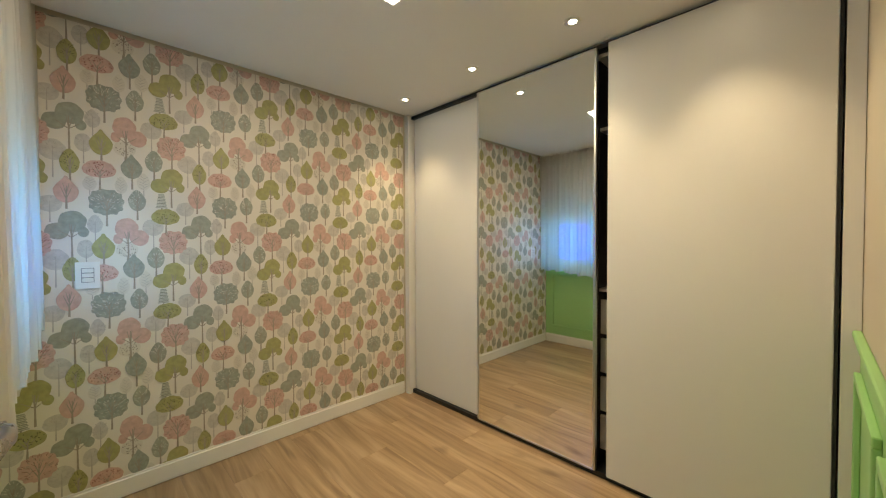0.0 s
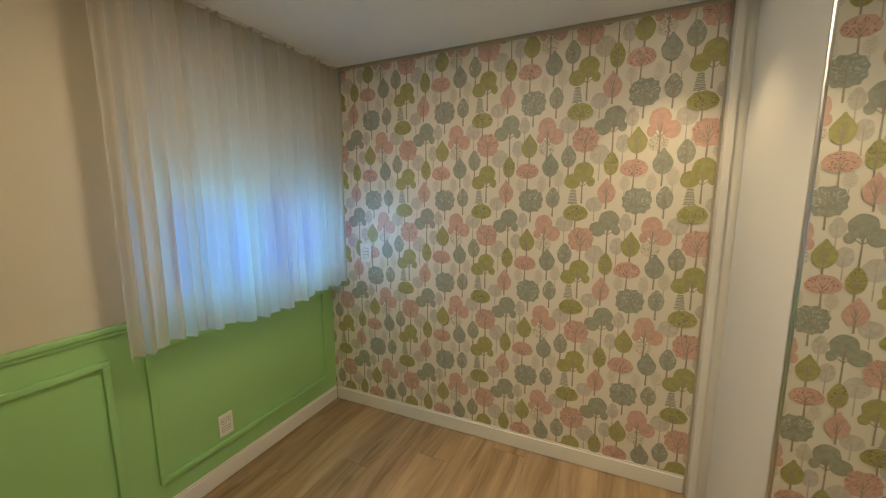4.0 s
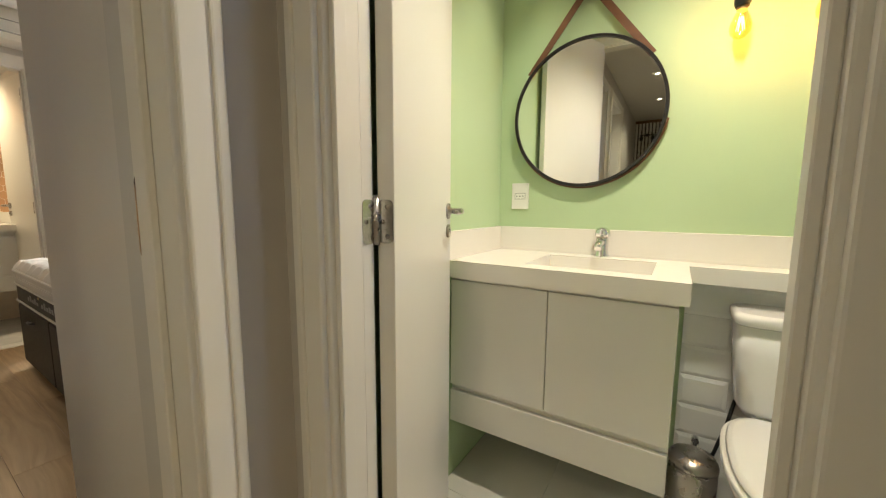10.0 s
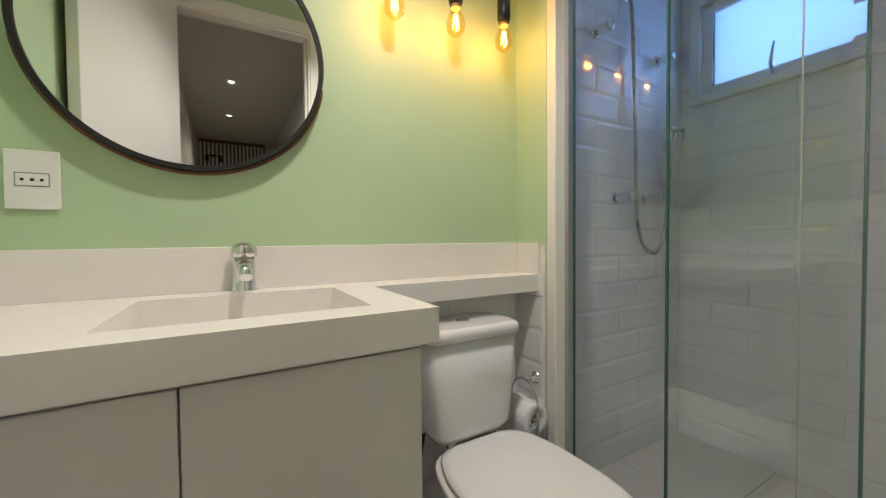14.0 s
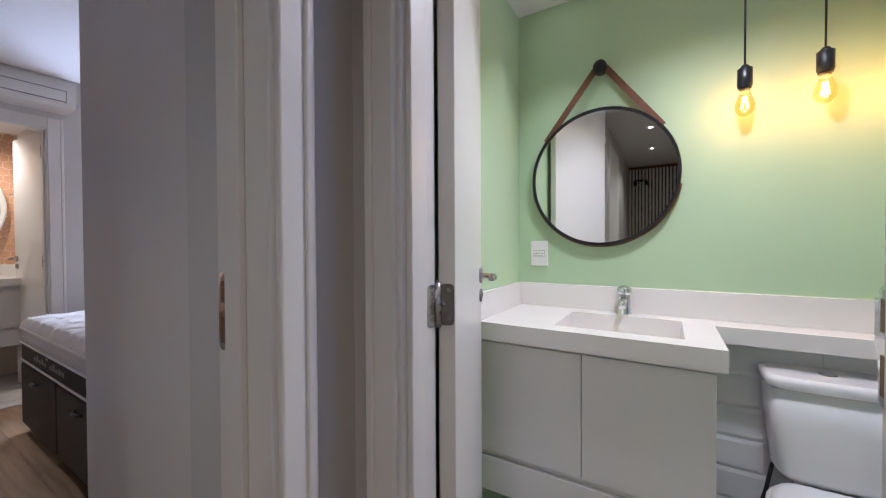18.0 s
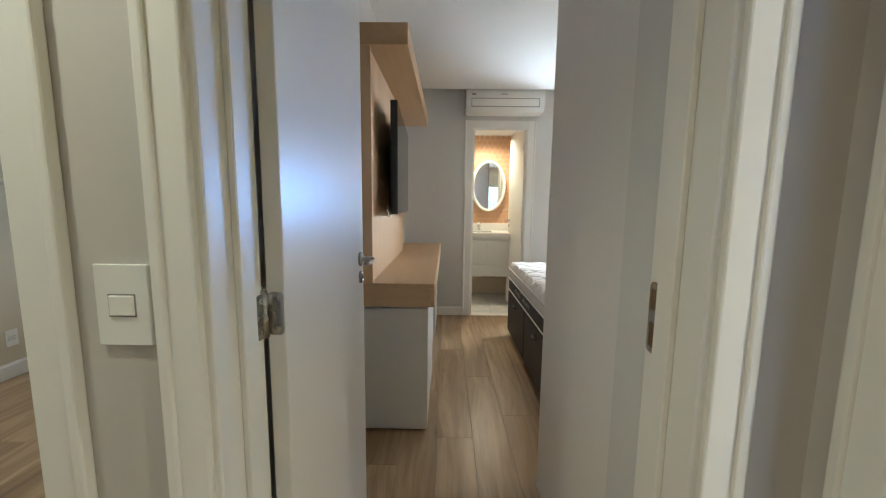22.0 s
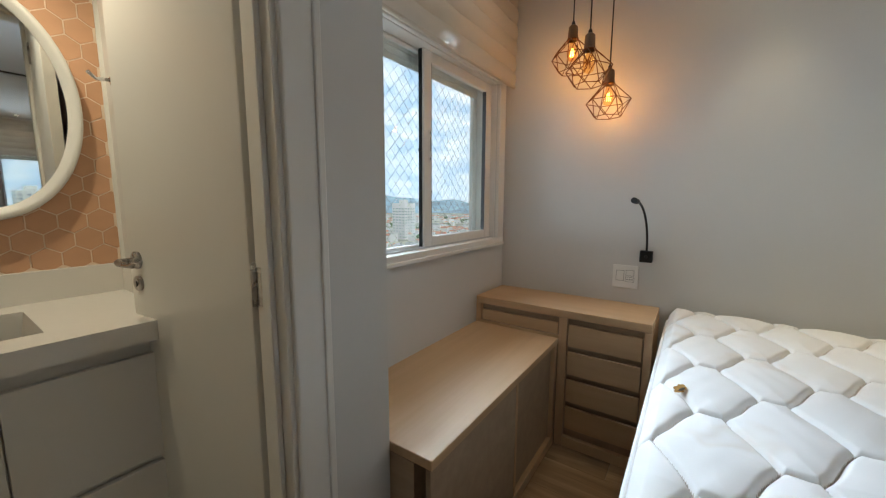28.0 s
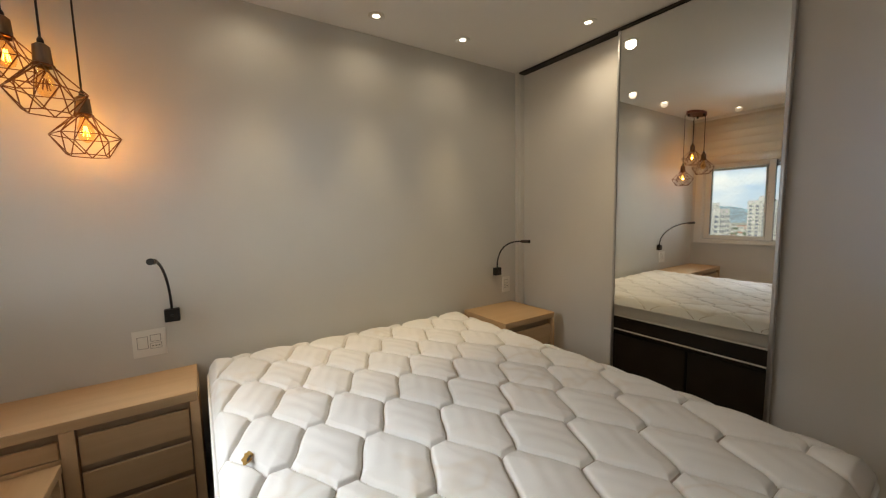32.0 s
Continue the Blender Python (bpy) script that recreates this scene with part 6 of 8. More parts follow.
def hex_tiles():
    """Pink hexagons with pale joints over the basin."""
    me = bpy.data.meshes.new("hex_tile")
    R, t = 0.0395, 0.0016
    v, f = [], []
    for lvl, r in ((0.0, R), (t * 0.7, R), (t, R - 0.002)):
        v += [(r * math.sin(k * math.tau / 6), lvl, r * math.cos(k * math.tau / 6)) for k in range(6)]
    f.append((17, 16, 15, 14, 13, 12))
    for lvl in (0, 6):
        for k in range(6):
            f.append((lvl + k, lvl + (k + 1) % 6, lvl + 6 + (k + 1) % 6, lvl + 6 + k))
    me.from_pydata(v, [], f)
    me.materials.append(TILE_PINK)
    me.validate()
    w, h = 2 * 0.0415 * math.cos(math.pi / 6), 0.0415 * 1.5
    rows = int((HE - 1.0) / h) + 1
    n, edge = 0, -0.455
    cut = {}
    def trimmed(keep):
        """The part of a tile right of the corner strip; keep: how far left of its centre it reaches."""
        key = round(keep, 3)
        if key not in cut:
            bm = bmesh.new()
            bm.from_mesh(me)
            bmesh.ops.bisect_plane(bm, geom=bm.verts[:] + bm.edges[:] + bm.faces[:], plane_co=(-key, 0, 0), plane_no=(-1, 0, 0), clear_outer=True)
            cut[key] = mesh_of("hex_tile", bm, TILE_PINK)
        return cut[key]
    for j in range(rows):
        z = 1.03 + j * h
        x = -0.485 + (j % 2) * w / 2
        while x < 0.36:
            if n < 300 and z < HE - 0.03 and x + w / 2 > edge + 0.006:
                o = new("hex_tile", me if x - w / 2 > edge else trimmed(x - edge))
                o.parent = wall_e_south
                o.matrix_basis = pose(x, -5.6199, z)
                n += 1
            x += w


hex_tiles()
setting("tile_edge_strip", box_bm(-0.4662, -0.455, -5.619, -5.612, 1.0, HE), TRIM)


# ---- main bedroom: television wall ----
def tv_wall():
    panel = thing("wood_cladding", (0.84, -3.1, 0.84), "light oak wall panel with a boxed top beam behind the television", "wall panel")
    part("board", box_bm(0.808, 0.8745, -3.78, -2.3825, 0.8405, 2.0145, 0.002, 1), OAK_Z, panel)
    part("top_beam", box_bm(0.615, 0.8745, -4.22, -2.345, 2.015, 2.115, 0.002, 1), OAK_Y, panel)
    part("end_strip", box_bm(0.800, 0.8745, -2.382, -2.360, 0.8405, 2.0145, 0.002, 1), OAK_Z, panel)
    sh = thing("tv_shelf", (0.67, -3.4, 0.72), "thick light oak shelf running along the television wall", "shelf")
    part("top_board", box_bm(0.4785, 0.8745, -4.42, -2.3635, 0.816, 0.840, 0.002, 1), OAK_Y, sh)
    part("front_board", box_bm(0.478, 0.500, -4.42, -2.362, 0.715, 0.8155, 0.0015, 1), OAK_Y, sh)
    part("end_board", box_bm(0.5005, 0.8745, -2.386, -2.362, 0.715, 0.8155, 0.0015, 1), OAK_X, sh)
    part("bottom_board", box_bm(0.5005, 0.8745, -4.42, -2.3865, 0.715, 0.735, 0.001, 1), OAK_Y, sh)
    cab = thing("low_cabinet", (0.70, -3.4, 0), "white low cabinet with sliding doors under the oak shelf", "cabinet")
    part("body", box_bm(0.545, 0.8745, -4.40, -2.404, 0.035, 0.712), LACQUER_SATIN, cab)
    part("side_panel", box_bm(0.512, 0.8745, -2.404, -2.385, 0.012, 0.700, 0.0015, 1), LACQUER_SATIN, cab)
    part("plinth", box_bm(0.56, 0.86, -4.38, -2.41, 0.0, 0.035), LACQUER_SATIN, cab)
    for k, (y0, y1) in enumerate(((-4.39, -3.74), (-3.76, -3.06), (-3.08, -2.410))):
        part("sliding_door", box_bm(0.512 + 0.016 * (k % 2), 0.527 + 0.016 * (k % 2), y0, y1, 0.04, 0.690, 0.0015, 1), LACQUER_SATIN, cab)
    tv = thing("television", (0.75, -3.08, 1.5), "flat black television on an articulated wall bracket, switched off", "television")
    yaw = 2.8
    rot = Matrix.Translation((0.735, -3.08, 1.505)) @ Matrix.Rotation(radians(yaw), 4, "Z") @ Matrix.Translation((-0.735, 3.08, -1.505))
    def tvpart(name, bm, m, par, label=""):
        bm.transform(rot)
        return part(name, bm, m, par, label)
    body = tvpart("body", box_bm(0.722, 0.758, -3.615, -2.545, 1.197, 1.815, 0.003, 2), BLACK, tv)
    tvpart("screen", box_bm(0.7195, 0.7225, -3.611, -2.549, 1.2035, 1.811), SCREEN, tv, "glossy dark screen")
    tvpart("bezel", box_bm(0.717, 0.7225, -3.612, -2.548, 1.197, 1.203, 0.001, 1), BLACK, tv)
    tvpart("back_cover", box_bm(0.758, 0.790, -3.40, -2.76, 1.23, 1.60, 0.010, 2), BLACK, tv)
    part("maker_mark", box_bm(0.7185, 0.7205, -3.10, -3.05, 1.1985, 1.2025), CHROME, body)
    br = part("wall_bracket", box_bm(0.796, 0.8085, -3.20, -2.95, 1.36, 1.62, 0.002, 1), BLACK_METAL, tv)
    part("bracket_arm", box_bm(0.785, 0.800, -3.13, -3.03, 1.44, 1.54, 0.003, 1), BLACK_METAL, br)
    cb = thing("cable", (0.80, -3.0, 1.16), "white cable looped below the television", "cable")
    part("cord", tube_bm([(0.800, -2.88, 1.24), (0.797, -2.89, 1.195), (0.795, -2.915, 1.175), (0.795, -2.96, 1.170), (0.797, -2.985, 1.185), (0.799, -3.00, 1.205), (0.797, -3.015, 1.185), (0.797, -3.035, 1.180), (0.80, -3.05, 1.205), (0.80, -3.055, 1.24)], 0.006, 8), PLASTIC_WHITE, cb)
    for y, z in ((-2.135, 1.478), (-2.20, 1.735)):
        pg = thing("coat_peg", (0.875, y, z), "round pine coat peg on the wall", "coat peg", "coat pegs")
        part("stem", lathe_bm([(0.014, 0.0), (0.013, -0.024)], "x", (0.875, y, z), 20), PEG_WOOD, pg)
        part("knob", lathe_bm([(0.020, -0.022), (0.036, -0.026), (0.038, -0.032), (0.036, -0.042), (0.030, -0.045), (0.004, -0.046)], "x", (0.875, y, z), 32), PEG_WOOD, pg)
    ds = thing("door_stop", (0.655, -1.80, 0.0), "small black rubber door stop on the floor", "door stop")
    part("body", lathe_bm([(0.018, 0.0), (0.018, 0.012), (0.013, 0.026), (0.004, 0.028)], "z", (0.665, -1.80, 0.004), 18), BLACK, ds)


tv_wall()


def air_conditioner():
    x0, x1, yb, z0 = -0.565, 0.235, -4.55, 2.195
    root = thing("air_conditioner", (-0.165, yb, z0), "white split air conditioner in the ceiling recess over the door", "air conditioner")
    prof = [(yb, z0), (yb + 0.10, z0), (yb + 0.165, z0 + 0.012), (yb + 0.200, z0 + 0.05), (yb + 0.205, z0 + 0.20), (yb + 0.185, z0 + 0.265), (yb + 0.14, z0 + 0.285), (yb, z0 + 0.285)]
    bm = bmesh.new()
    L = [bm.verts.new((x0, y, z)) for y, z in prof]
    R = [bm.verts.new((x1, y, z)) for y, z in prof]
    bm.faces.new(L)
    bm.faces.new(list(reversed(R)))
    for i in range(len(prof)):
        j = (i + 1) % len(prof)
        bm.faces.new((L[j], L[i], R[i], R[j]))
    bmesh.ops.recalc_face_normals(bm, faces=bm.faces)
    bmesh.ops.bevel(bm, geom=[e for e in bm.edges if abs(e.verts[0].co.x - e.verts[1].co.x) < 1e-4], offset=0.008, segments=2, affect="EDGES")
    part("body", bm, PLASTIC_WHITE, root)
    part("louvre", box_bm(x0 + 0.06, x1 - 0.06, yb + 0.196, yb + 0.2085, z0 + 0.052, z0 + 0.125, 0.003, 1), PLASTIC_WHITE, root)
    part("louvre_gap", box_bm(x0 + 0.055, x1 - 0.055, yb + 0.198, yb + 0.2065, z0 + 0.046, z0 + 0.131), BARS, root)
    part("maker_mark", box_bm(-0.19, -0.12, yb + 0.2045, yb + 0.2062, z0 + 0.165, z0 + 0.172), BARS, root)
    part("energy_label", box_bm(x1 - 0.10, x1 - 0.06, yb + 0.2045, yb + 0.2062, z0 + 0.158, z0 + 0.178), BARS, root)


air_conditioner()


# ---- main bedroom: window, blind, net ----
def main_window():
    root = setting_root("window_3", (-1.45, -4.96, 1.0), "white aluminium sliding window with a safety net outside")
    X0, X1, Z0, Z1 = -1.995, -0.805, 1.000, 1.890
    for nm, x0, x1, z0, z1 in (("casing", -2.067, X1 + 0.07, 0.967, 1.012), ("casing", -2.067, X1 + 0.07, Z1 - 0.01, Z1 + 0.06), ("casing", -2.067, -1.993, 1.012, Z1 - 0.01), ("casing", X1 - 0.01, X1 + 0.07, 1.012, Z1 - 0.01)):
        part(nm, box_bm(x0, x1, -4.872, -4.852, z0, z1, 0.004, 2), TRIM, root)
    part("sill", box_bm(-2.067, X1 + 0.07, -4.872, -4.845, 0.967, 0.985, 0.003, 1), TRIM, root)
    for nm, x0, x1, z0, z1 in (("frame", X0, X1, Z0, Z0 + 0.012), ("frame", X0, X1, Z1 - 0.012, Z1), ("frame", X0, X0 + 0.006, Z0 + 0.012, Z1 - 0.012), ("frame", X1 - 0.03, X1, Z0 + 0.012, Z1 - 0.012)):
        part(nm, box_bm(x0, x1, -5.002, -4.874, z0, z1, 0.002, 1), TRIM, root)
    for y in (-4.897, -4.937, -4.968):
        part("track", box_bm(X0 + 0.007, X1 - 0.03, y - 0.002, y + 0.002, Z0 + 0.012, Z0 + 0.020), ALUMINIUM, root)
    s1 = window_sash(root, "x", X0 + 0.008, -1.350, 1.013, Z1 - 0.013, -4.933, -4.905, GLASS, 0.060, 0.048)
    window_sash(root, "x", -1.440, X1 - 0.031, 1.013, Z1 - 0.013, -4.964, -4.940, GLASS, 0.045, 0.014)
    part("sash_edge", box_bm(-1.3495, -1.347, -4.932, -4.914, 1.018, Z1 - 0.016), BLACK, s1)
    lk = part("lock", box_bm(-1.403, -1.385, -4.906, -4.902, 1.40, 1.54, 0.0015, 1), PLASTIC_WHITE, s1, "white sliding lock")
    part("lock_slot", box_bm(-1.396, -1.392, -4.9025, -4.9012, 1.45, 1.51), BARS, lk)
    for z in (1.415, 1.53):
        part("screw", lathe_bm([(0.004, 0.0), (0.004, 0.002), (0.001, 0.0024)], "y", (-1.394, -4.9025, z), 10), BLACK, lk)
    part("lock_pull", lathe_bm([(0.009, 0.0), (0.009, 0.010), (0.005, 0.012)], "x", (-1.347, -4.920, 1.45), 14), BLACK, lk)
    # guides and lowest slats of the roller shutter outside
    for x0, x1 in ((X0, -1.948), (X1 - 0.045, X1)):
        part("shutter_guide", box_bm(x0, x1, -5.026, -5.003, Z0 + 0.002, Z1 - 0.002, 0.003, 1), TRIM, root)
    for k in range(3):
        part("shutter_slat", box_bm(-1.947, X1 - 0.046, -4.996 + 0.003 * (k % 2), -4.984, 1.806 + 0.028 * k, 1.833 + 0.028 * k, 0.004, 2), TRIM, root)
    net = bmesh.new()
    p, r = 0.062, 0.0011
    w, h = X1 - X0, Z1 - Z0
    def cord(a, b):
        tube_bm([a, b], r, 4, bm=net, cap=False)
    n = int((w + h) / p) + 1
    for k in range(n):
        d = k * p
        x0, z0 = X0 + min(d, w), Z0 + max(0, d - w)
        x1, z1 = X0 + max(0, d - h), Z0 + min(d, h)
        cord((x0, -5.034, z0), (x1, -5.034, z1))
        x0, z0 = X1 - min(d, w), Z0 + max(0, d - w)
        x1, z1 = X1 - max(0, d - h), Z0 + min(d, h)
        cord((x0, -5.0365, z0), (x1, -5.0365, z1))
    nt = part("safety_net", net, mat("grey_net_cord", (0.52, 0.50, 0.48), 0.7, bump=0.0), root, "pale grey diamond safety net")
    bl = thing("roman_blind", (-1.45, -4.82, 2.38), "cream roman blind in wide bands, raised above the window", "blind")
    z = 2.372
    for k, (hh, sheer) in enumerate(((0.075, False), (0.085, True), (0.085, False), (0.085, True), (0.085, False), (0.075, True))):
        bm = bmesh.new()
        nx, nz = 24, 4
        rows = [[bm.verts.new((-2.09 + (1.36) * i / nx, -4.812 + 0.010 * math.sin(math.pi * j / nz) + 0.003 * math.sin(i * 1.3 + k), z - hh * j / nz)) for i in range(nx + 1)] for j in range(nz + 1)]
        for r0, r1 in zip(rows, rows[1:]):
            for i in range(nx):
                bm.faces.new((r0[i], r0[i + 1], r1[i + 1], r1[i])).smooth = True
        part("band", bm, BLIND_SHEER if sheer else BLIND, bl)
        z -= hh
    part("bottom_bar", box_bm(-2.09, -0.73, -4.824, -4.806, z - 0.016, z, 0.004, 1), BLIND, bl)
    part("head_box", box_bm(-2.09, -0.73, -4.845, -4.800, 2.372, 2.398, 0.003, 1), TRIM, bl)


main_window()


# ---- pendants by the bed ----
def cage_pendant(x, y, z, rod_top, with_light=True):
    root = thing("cage_pendant", (x, y, rod_top), "geometric wire cage pendant with a turned wood socket, " + ("lit" if with_light else "switched off"), "pendant lamp", "cage pendants")
    part("cord", tube_bm([(x, y, rod_top), (x, y, z + 0.155)], 0.0032, 8), BLACK, root)
    part("cord_grip", lathe_bm([(0.004, z + 0.168), (0.008, z + 0.160), (0.009, z + 0.146)], "z", (x, y, 0), 14), BLACK, root)
    part("socket", lathe_bm([(0.011, z + 0.148), (0.021, z + 0.140), (0.023, z + 0.100), (0.024, z + 0.082), (0.020, z + 0.076)], "z", (x, y, 0), 24), WOOD_DARK, root, "turned dark wood socket")
    n = 6
    top = [(x + 0.026 * math.cos(k * math.tau / n), y + 0.026 * math.sin(k * math.tau / n), z + 0.080) for k in range(n)]
    mid = [(x + 0.100 * math.cos((k + .5) * math.tau / n), y + 0.100 * math.sin((k + .5) * math.tau / n), z + 0.002) for k in range(n)]
    low = [(x + 0.062 * math.cos(k * math.tau / n), y + 0.062 * math.sin(k * math.tau / n), z - 0.068) for k in range(n)]
    wires = []
    for k in range(n):
        wires += [(top[k], mid[k]), (top[k], mid[k - 1]), (mid[k], mid[(k + 1) % n]), (mid[k], low[k]), (mid[k], low[(k + 1) % n]), (low[k], low[(k + 1) % n])]
    for a, b in wires:
        part("wire", tube_bm([a, b], 0.0019, 6), COPPER, root)
    part("collar", lathe_bm([(0.024, z + 0.076), (0.028, z + 0.079), (0.028, z + 0.083), (0.024, z + 0.086)], "z", (x, y, 0), 24), COPPER, root)
    b = part("bulb", lathe_bm([(0.013, z + 0.076), (0.014, z + 0.060), (0.024, z + 0.030), (0.026, z + 0.010), (0.020, z - 0.010), (0.004, z - 0.020)], "z", (x, y, 0), 22), BULB_GLASS, root, "amber filament bulb")
    b.visible_shadow = False
    f = bmesh.new()
    for k in range(5):
        a = k * math.tau / 5
        tube_bm([(x + 0.004 * math.cos(a), y + 0.004 * math.sin(a), z + 0.040), (x + 0.010 * math.cos(a + .5), y + 0.010 * math.sin(a + .5), z + 0.004)], 0.0013, 5, bm=f)
    fl = part("filament", f, FILAMENT if with_light else COPPER, root)
    fl.visible_shadow = False
    return root


cage_pendant(-1.956, -4.455, 1.925, 2.372)
cage_pendant(-1.80, -4.335, 1.805, 2.372, False)
cage_pendant(-1.97, -4.28, 1.695, 2.372)
canopy = thing("pendant_canopy", (-1.93, -4.40, HM), "oval terracotta ceiling canopy holding the three pendant cords", "ceiling canopy")
_o = [(-1.905 + 0.075 * math.cos(k * math.tau / 40), -4.39 + 0.165 * math.sin(k * math.tau / 40)) for k in range(40)]
part("plate", flat_bm(_o, "z", HM - 0.026, 0.026), CANOPY, canopy)
for _x, _y in ((-1.935, -4.49), (-1.84, -4.40), (-1.935, -4.28)):
    part("cord_grip", lathe_bm([(0.010, 0.0), (0.009, -0.018), (0.004, -0.026)], "z", (_x, _y, HM - 0.026), 12), BLACK, canopy)


# ---- bed ----
BX0, BX1, BY0, BY1 = -2.085, -0.185, -3.965, -2.50


def bed():
    base = thing("bed_base", (-1.13, -3.23, 0), "dark brown upholstered box bed base with pull-out compartments", "bed")
    mid = (BX0 + BX1) / 2
    part("box", box_bm(BX0 + 0.02, BX1 - 0.035, BY0 + 0.03, BY1 - 0.03, 0.055, 0.435, 0.012, 2), BED_FABRIC, base)
    for y0, y1 in ((BY0 + 0.004, (BY0 + BY1) / 2 - 0.005), ((BY0 + BY1) / 2 + 0.005, BY1 - 0.004)):
        d = part("end_panel", box_bm(BX1 - 0.036, BX1 - 0.004, y0, y1, 0.055, 0.437, 0.010, 3), BED_FABRIC, base)
        part("pull", tube_bm([(BX1 - 0.004, (y0 + y1) / 2 - 0.05, 0.372), (BX1 + 0.012, (y0 + y1) / 2 - 0.03, 0.370), (BX1 + 0.012, (y0 + y1) / 2 + 0.03, 0.370), (BX1 - 0.004, (y0 + y1) / 2 + 0.05, 0.372)], 0.008, 8), BLACK, d, "black loop pull")
    for x0, x1 in ((BX0 + 0.01, mid - 0.005), (mid + 0.005, BX1 - 0.05)):
        for yy, s in ((BY0 + 0.002, 1), (BY1 - 0.030, 1)):
            part("side_panel", box_bm(x0, x1, yy, yy + 0.028, 0.055, 0.437, 0.010, 3), BED_FABRIC, base)
    part("top_board", box_bm(BX0, BX1 - 0.006, BY0 + 0.004, BY1 - 0.004, 0.437, 0.462, 0.008, 2), BED_FABRIC, base)
    for x in (BX0 + 0.08, mid, BX1 - 0.10):
        for y in (BY0 + 0.09, BY1 - 0.09):
            part("foot", lathe_bm([(0.026, 0.001), (0.028, 0.010), (0.024, 0.056)], "z", (x, y, 0), 16), BLACK, base)
    m = thing("mattress", (-1.13, -3.23, 0.462), "white quilted mattress with dark border and small torn stain", "mattress")
    nx, ny = 640, 490
    zt = 0.702
    xs, ys = np.linspace(BX0, BX1, nx + 1), np.linspace(BY0, BY1, ny + 1)
    gx, gy = np.meshgrid(xs, ys)
    # quilting: long hexagons in a honeycomb, their slanting seams bent like an S
    PX, PY, half = 0.310, 0.273, 0.029
    def seams(sx, sy):
        """Distance from the nearest seam."""
        px, py = sx + 1.081, sy + 3.828
        py = py + 0.003 * np.sin(4 * np.pi * px / PX)
        best = np.full(px.shape, 9.0)
        for ox, oy in ((0.0, 0.0), (PX / 2, PY / 2)):
            qx, qy = (px - ox + PX / 2) % PX - PX / 2, (py - oy + PY / 2) % PY - PY / 2
            best = np.minimum(best, np.hypot(qx, np.maximum(np.abs(qy) - half, 0)))
            # the four slanting seams that leave the ends of the short one
            ax, ay = np.abs(qx), np.abs(qy) - half
            wx, wy = PX / 2, PY / 2 - 2 * half
            k = np.clip((ax * wx + ay * wy) / (wx * wx + wy * wy), 0, 1)
            best = np.minimum(best, np.hypot(ax - k * wx, ay - k * wy))
        return best
    near = seams(gx, gy)
    puff = 0.60 * (1 - (1 - np.clip(near / 0.014, 0, 1)) ** 2.2) + 0.40 * (1 - (1 - np.clip(near / 0.075, 0, 1)) ** 2)
    rim = np.minimum.reduce([gx - BX0, BX1 - gx, gy - BY0, BY1 - gy])
    edge = np.clip(rim / 0.075, 0, 1)
    z = zt - 0.045 * (1 - np.sqrt(1 - (1 - edge) ** 2)) + 0.028 * puff * np.clip(rim / 0.03, 0, 1)
    z += 0.006 * np.sin(gx * 2.1) * np.sin(gy * 2.7) + 0.0012 * np.sin(gx * 61 + 3 * np.sin(gy * 23)) * np.sin(gy * 57)
    verts = np.stack([gx, gy, z], -1).reshape(-1, 3)
    idx = np.arange((nx + 1) * (ny + 1)).reshape(ny + 1, nx + 1)
    faces = np.stack([idx[:-1, :-1], idx[:-1, 1:], idx[1:, 1:], idx[1:, :-1]], -1).reshape(-1, 4)
    me = bpy.data.meshes.new("quilted_top")
    me.from_pydata((verts - np.array(m.matrix_basis.translation)).tolist(), [], faces.tolist())
    me.materials.append(MATTRESS)
    me.materials.append(SEAM_SHADE)
    # Faces along the seams take the darker tone in place of crease shade.
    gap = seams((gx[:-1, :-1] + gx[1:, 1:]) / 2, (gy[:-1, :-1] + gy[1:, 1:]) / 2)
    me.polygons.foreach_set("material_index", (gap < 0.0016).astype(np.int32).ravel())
    me.polygons.foreach_set("use_smooth", np.ones(nx * ny, dtype=bool))
    new("quilted_top", me).parent = m
    def band(z0, z1, out, r=0.06):
        """A belt round the mattress between two heights."""
        bm = bmesh.new()
        pts = []
        for cx, cy, a0 in ((BX1 - r, BY1 - r, 0), (BX0 + r, BY1 - r, 90), (BX0 + r, BY0 + r, 180), (BX1 - r, BY0 + r, 270)):
            for k in range(7):
                a = radians(a0 + 15 * k)
                pts.append((cx + (r + out) * math.cos(a), cy + (r + out) * math.sin(a)))
        n = 5
        rings = [[bm.verts.new((px, py, z0 + (z1 - z0) * q / n)) for px, py in pts] for q in range(n + 1)]
        for r0, r1 in zip(rings, rings[1:]):
            for k in range(len(pts)):
                bm.faces.new((r0[k], r0[(k + 1) % len(pts)], r1[(k + 1) % len(pts)], r1[k])).smooth = True
        bm.faces.new(rings[-1])
        bm.faces.new(list(reversed(rings[0])))
        return bm, pts
    b1, pts = band(0.463, 0.575, 0.000)
    part("dark_border", b1, BED_FABRIC, m, "dark brown lower border")
    b2, _ = band(0.576, 0.664, 0.002)
    part("light_border", b2, MATTRESS_SIDE, m, "pale patterned upper border")
    for z, o in ((0.660, 0.004), (0.575, 0.004), (0.468, 0.003)):
        _b, q = band(z, z + 0.001, o)
        _b.free()
        loop = [(px, py, z) for px, py in q] + [(q[0][0], q[0][1], z)]
        part("piping", tube_bm(loop, 0.0055, 8, cap=False), MATTRESS, m, "white piping")
    # two words of script stitched on the border are kept as plain bars
    rnd = random.Random(8)
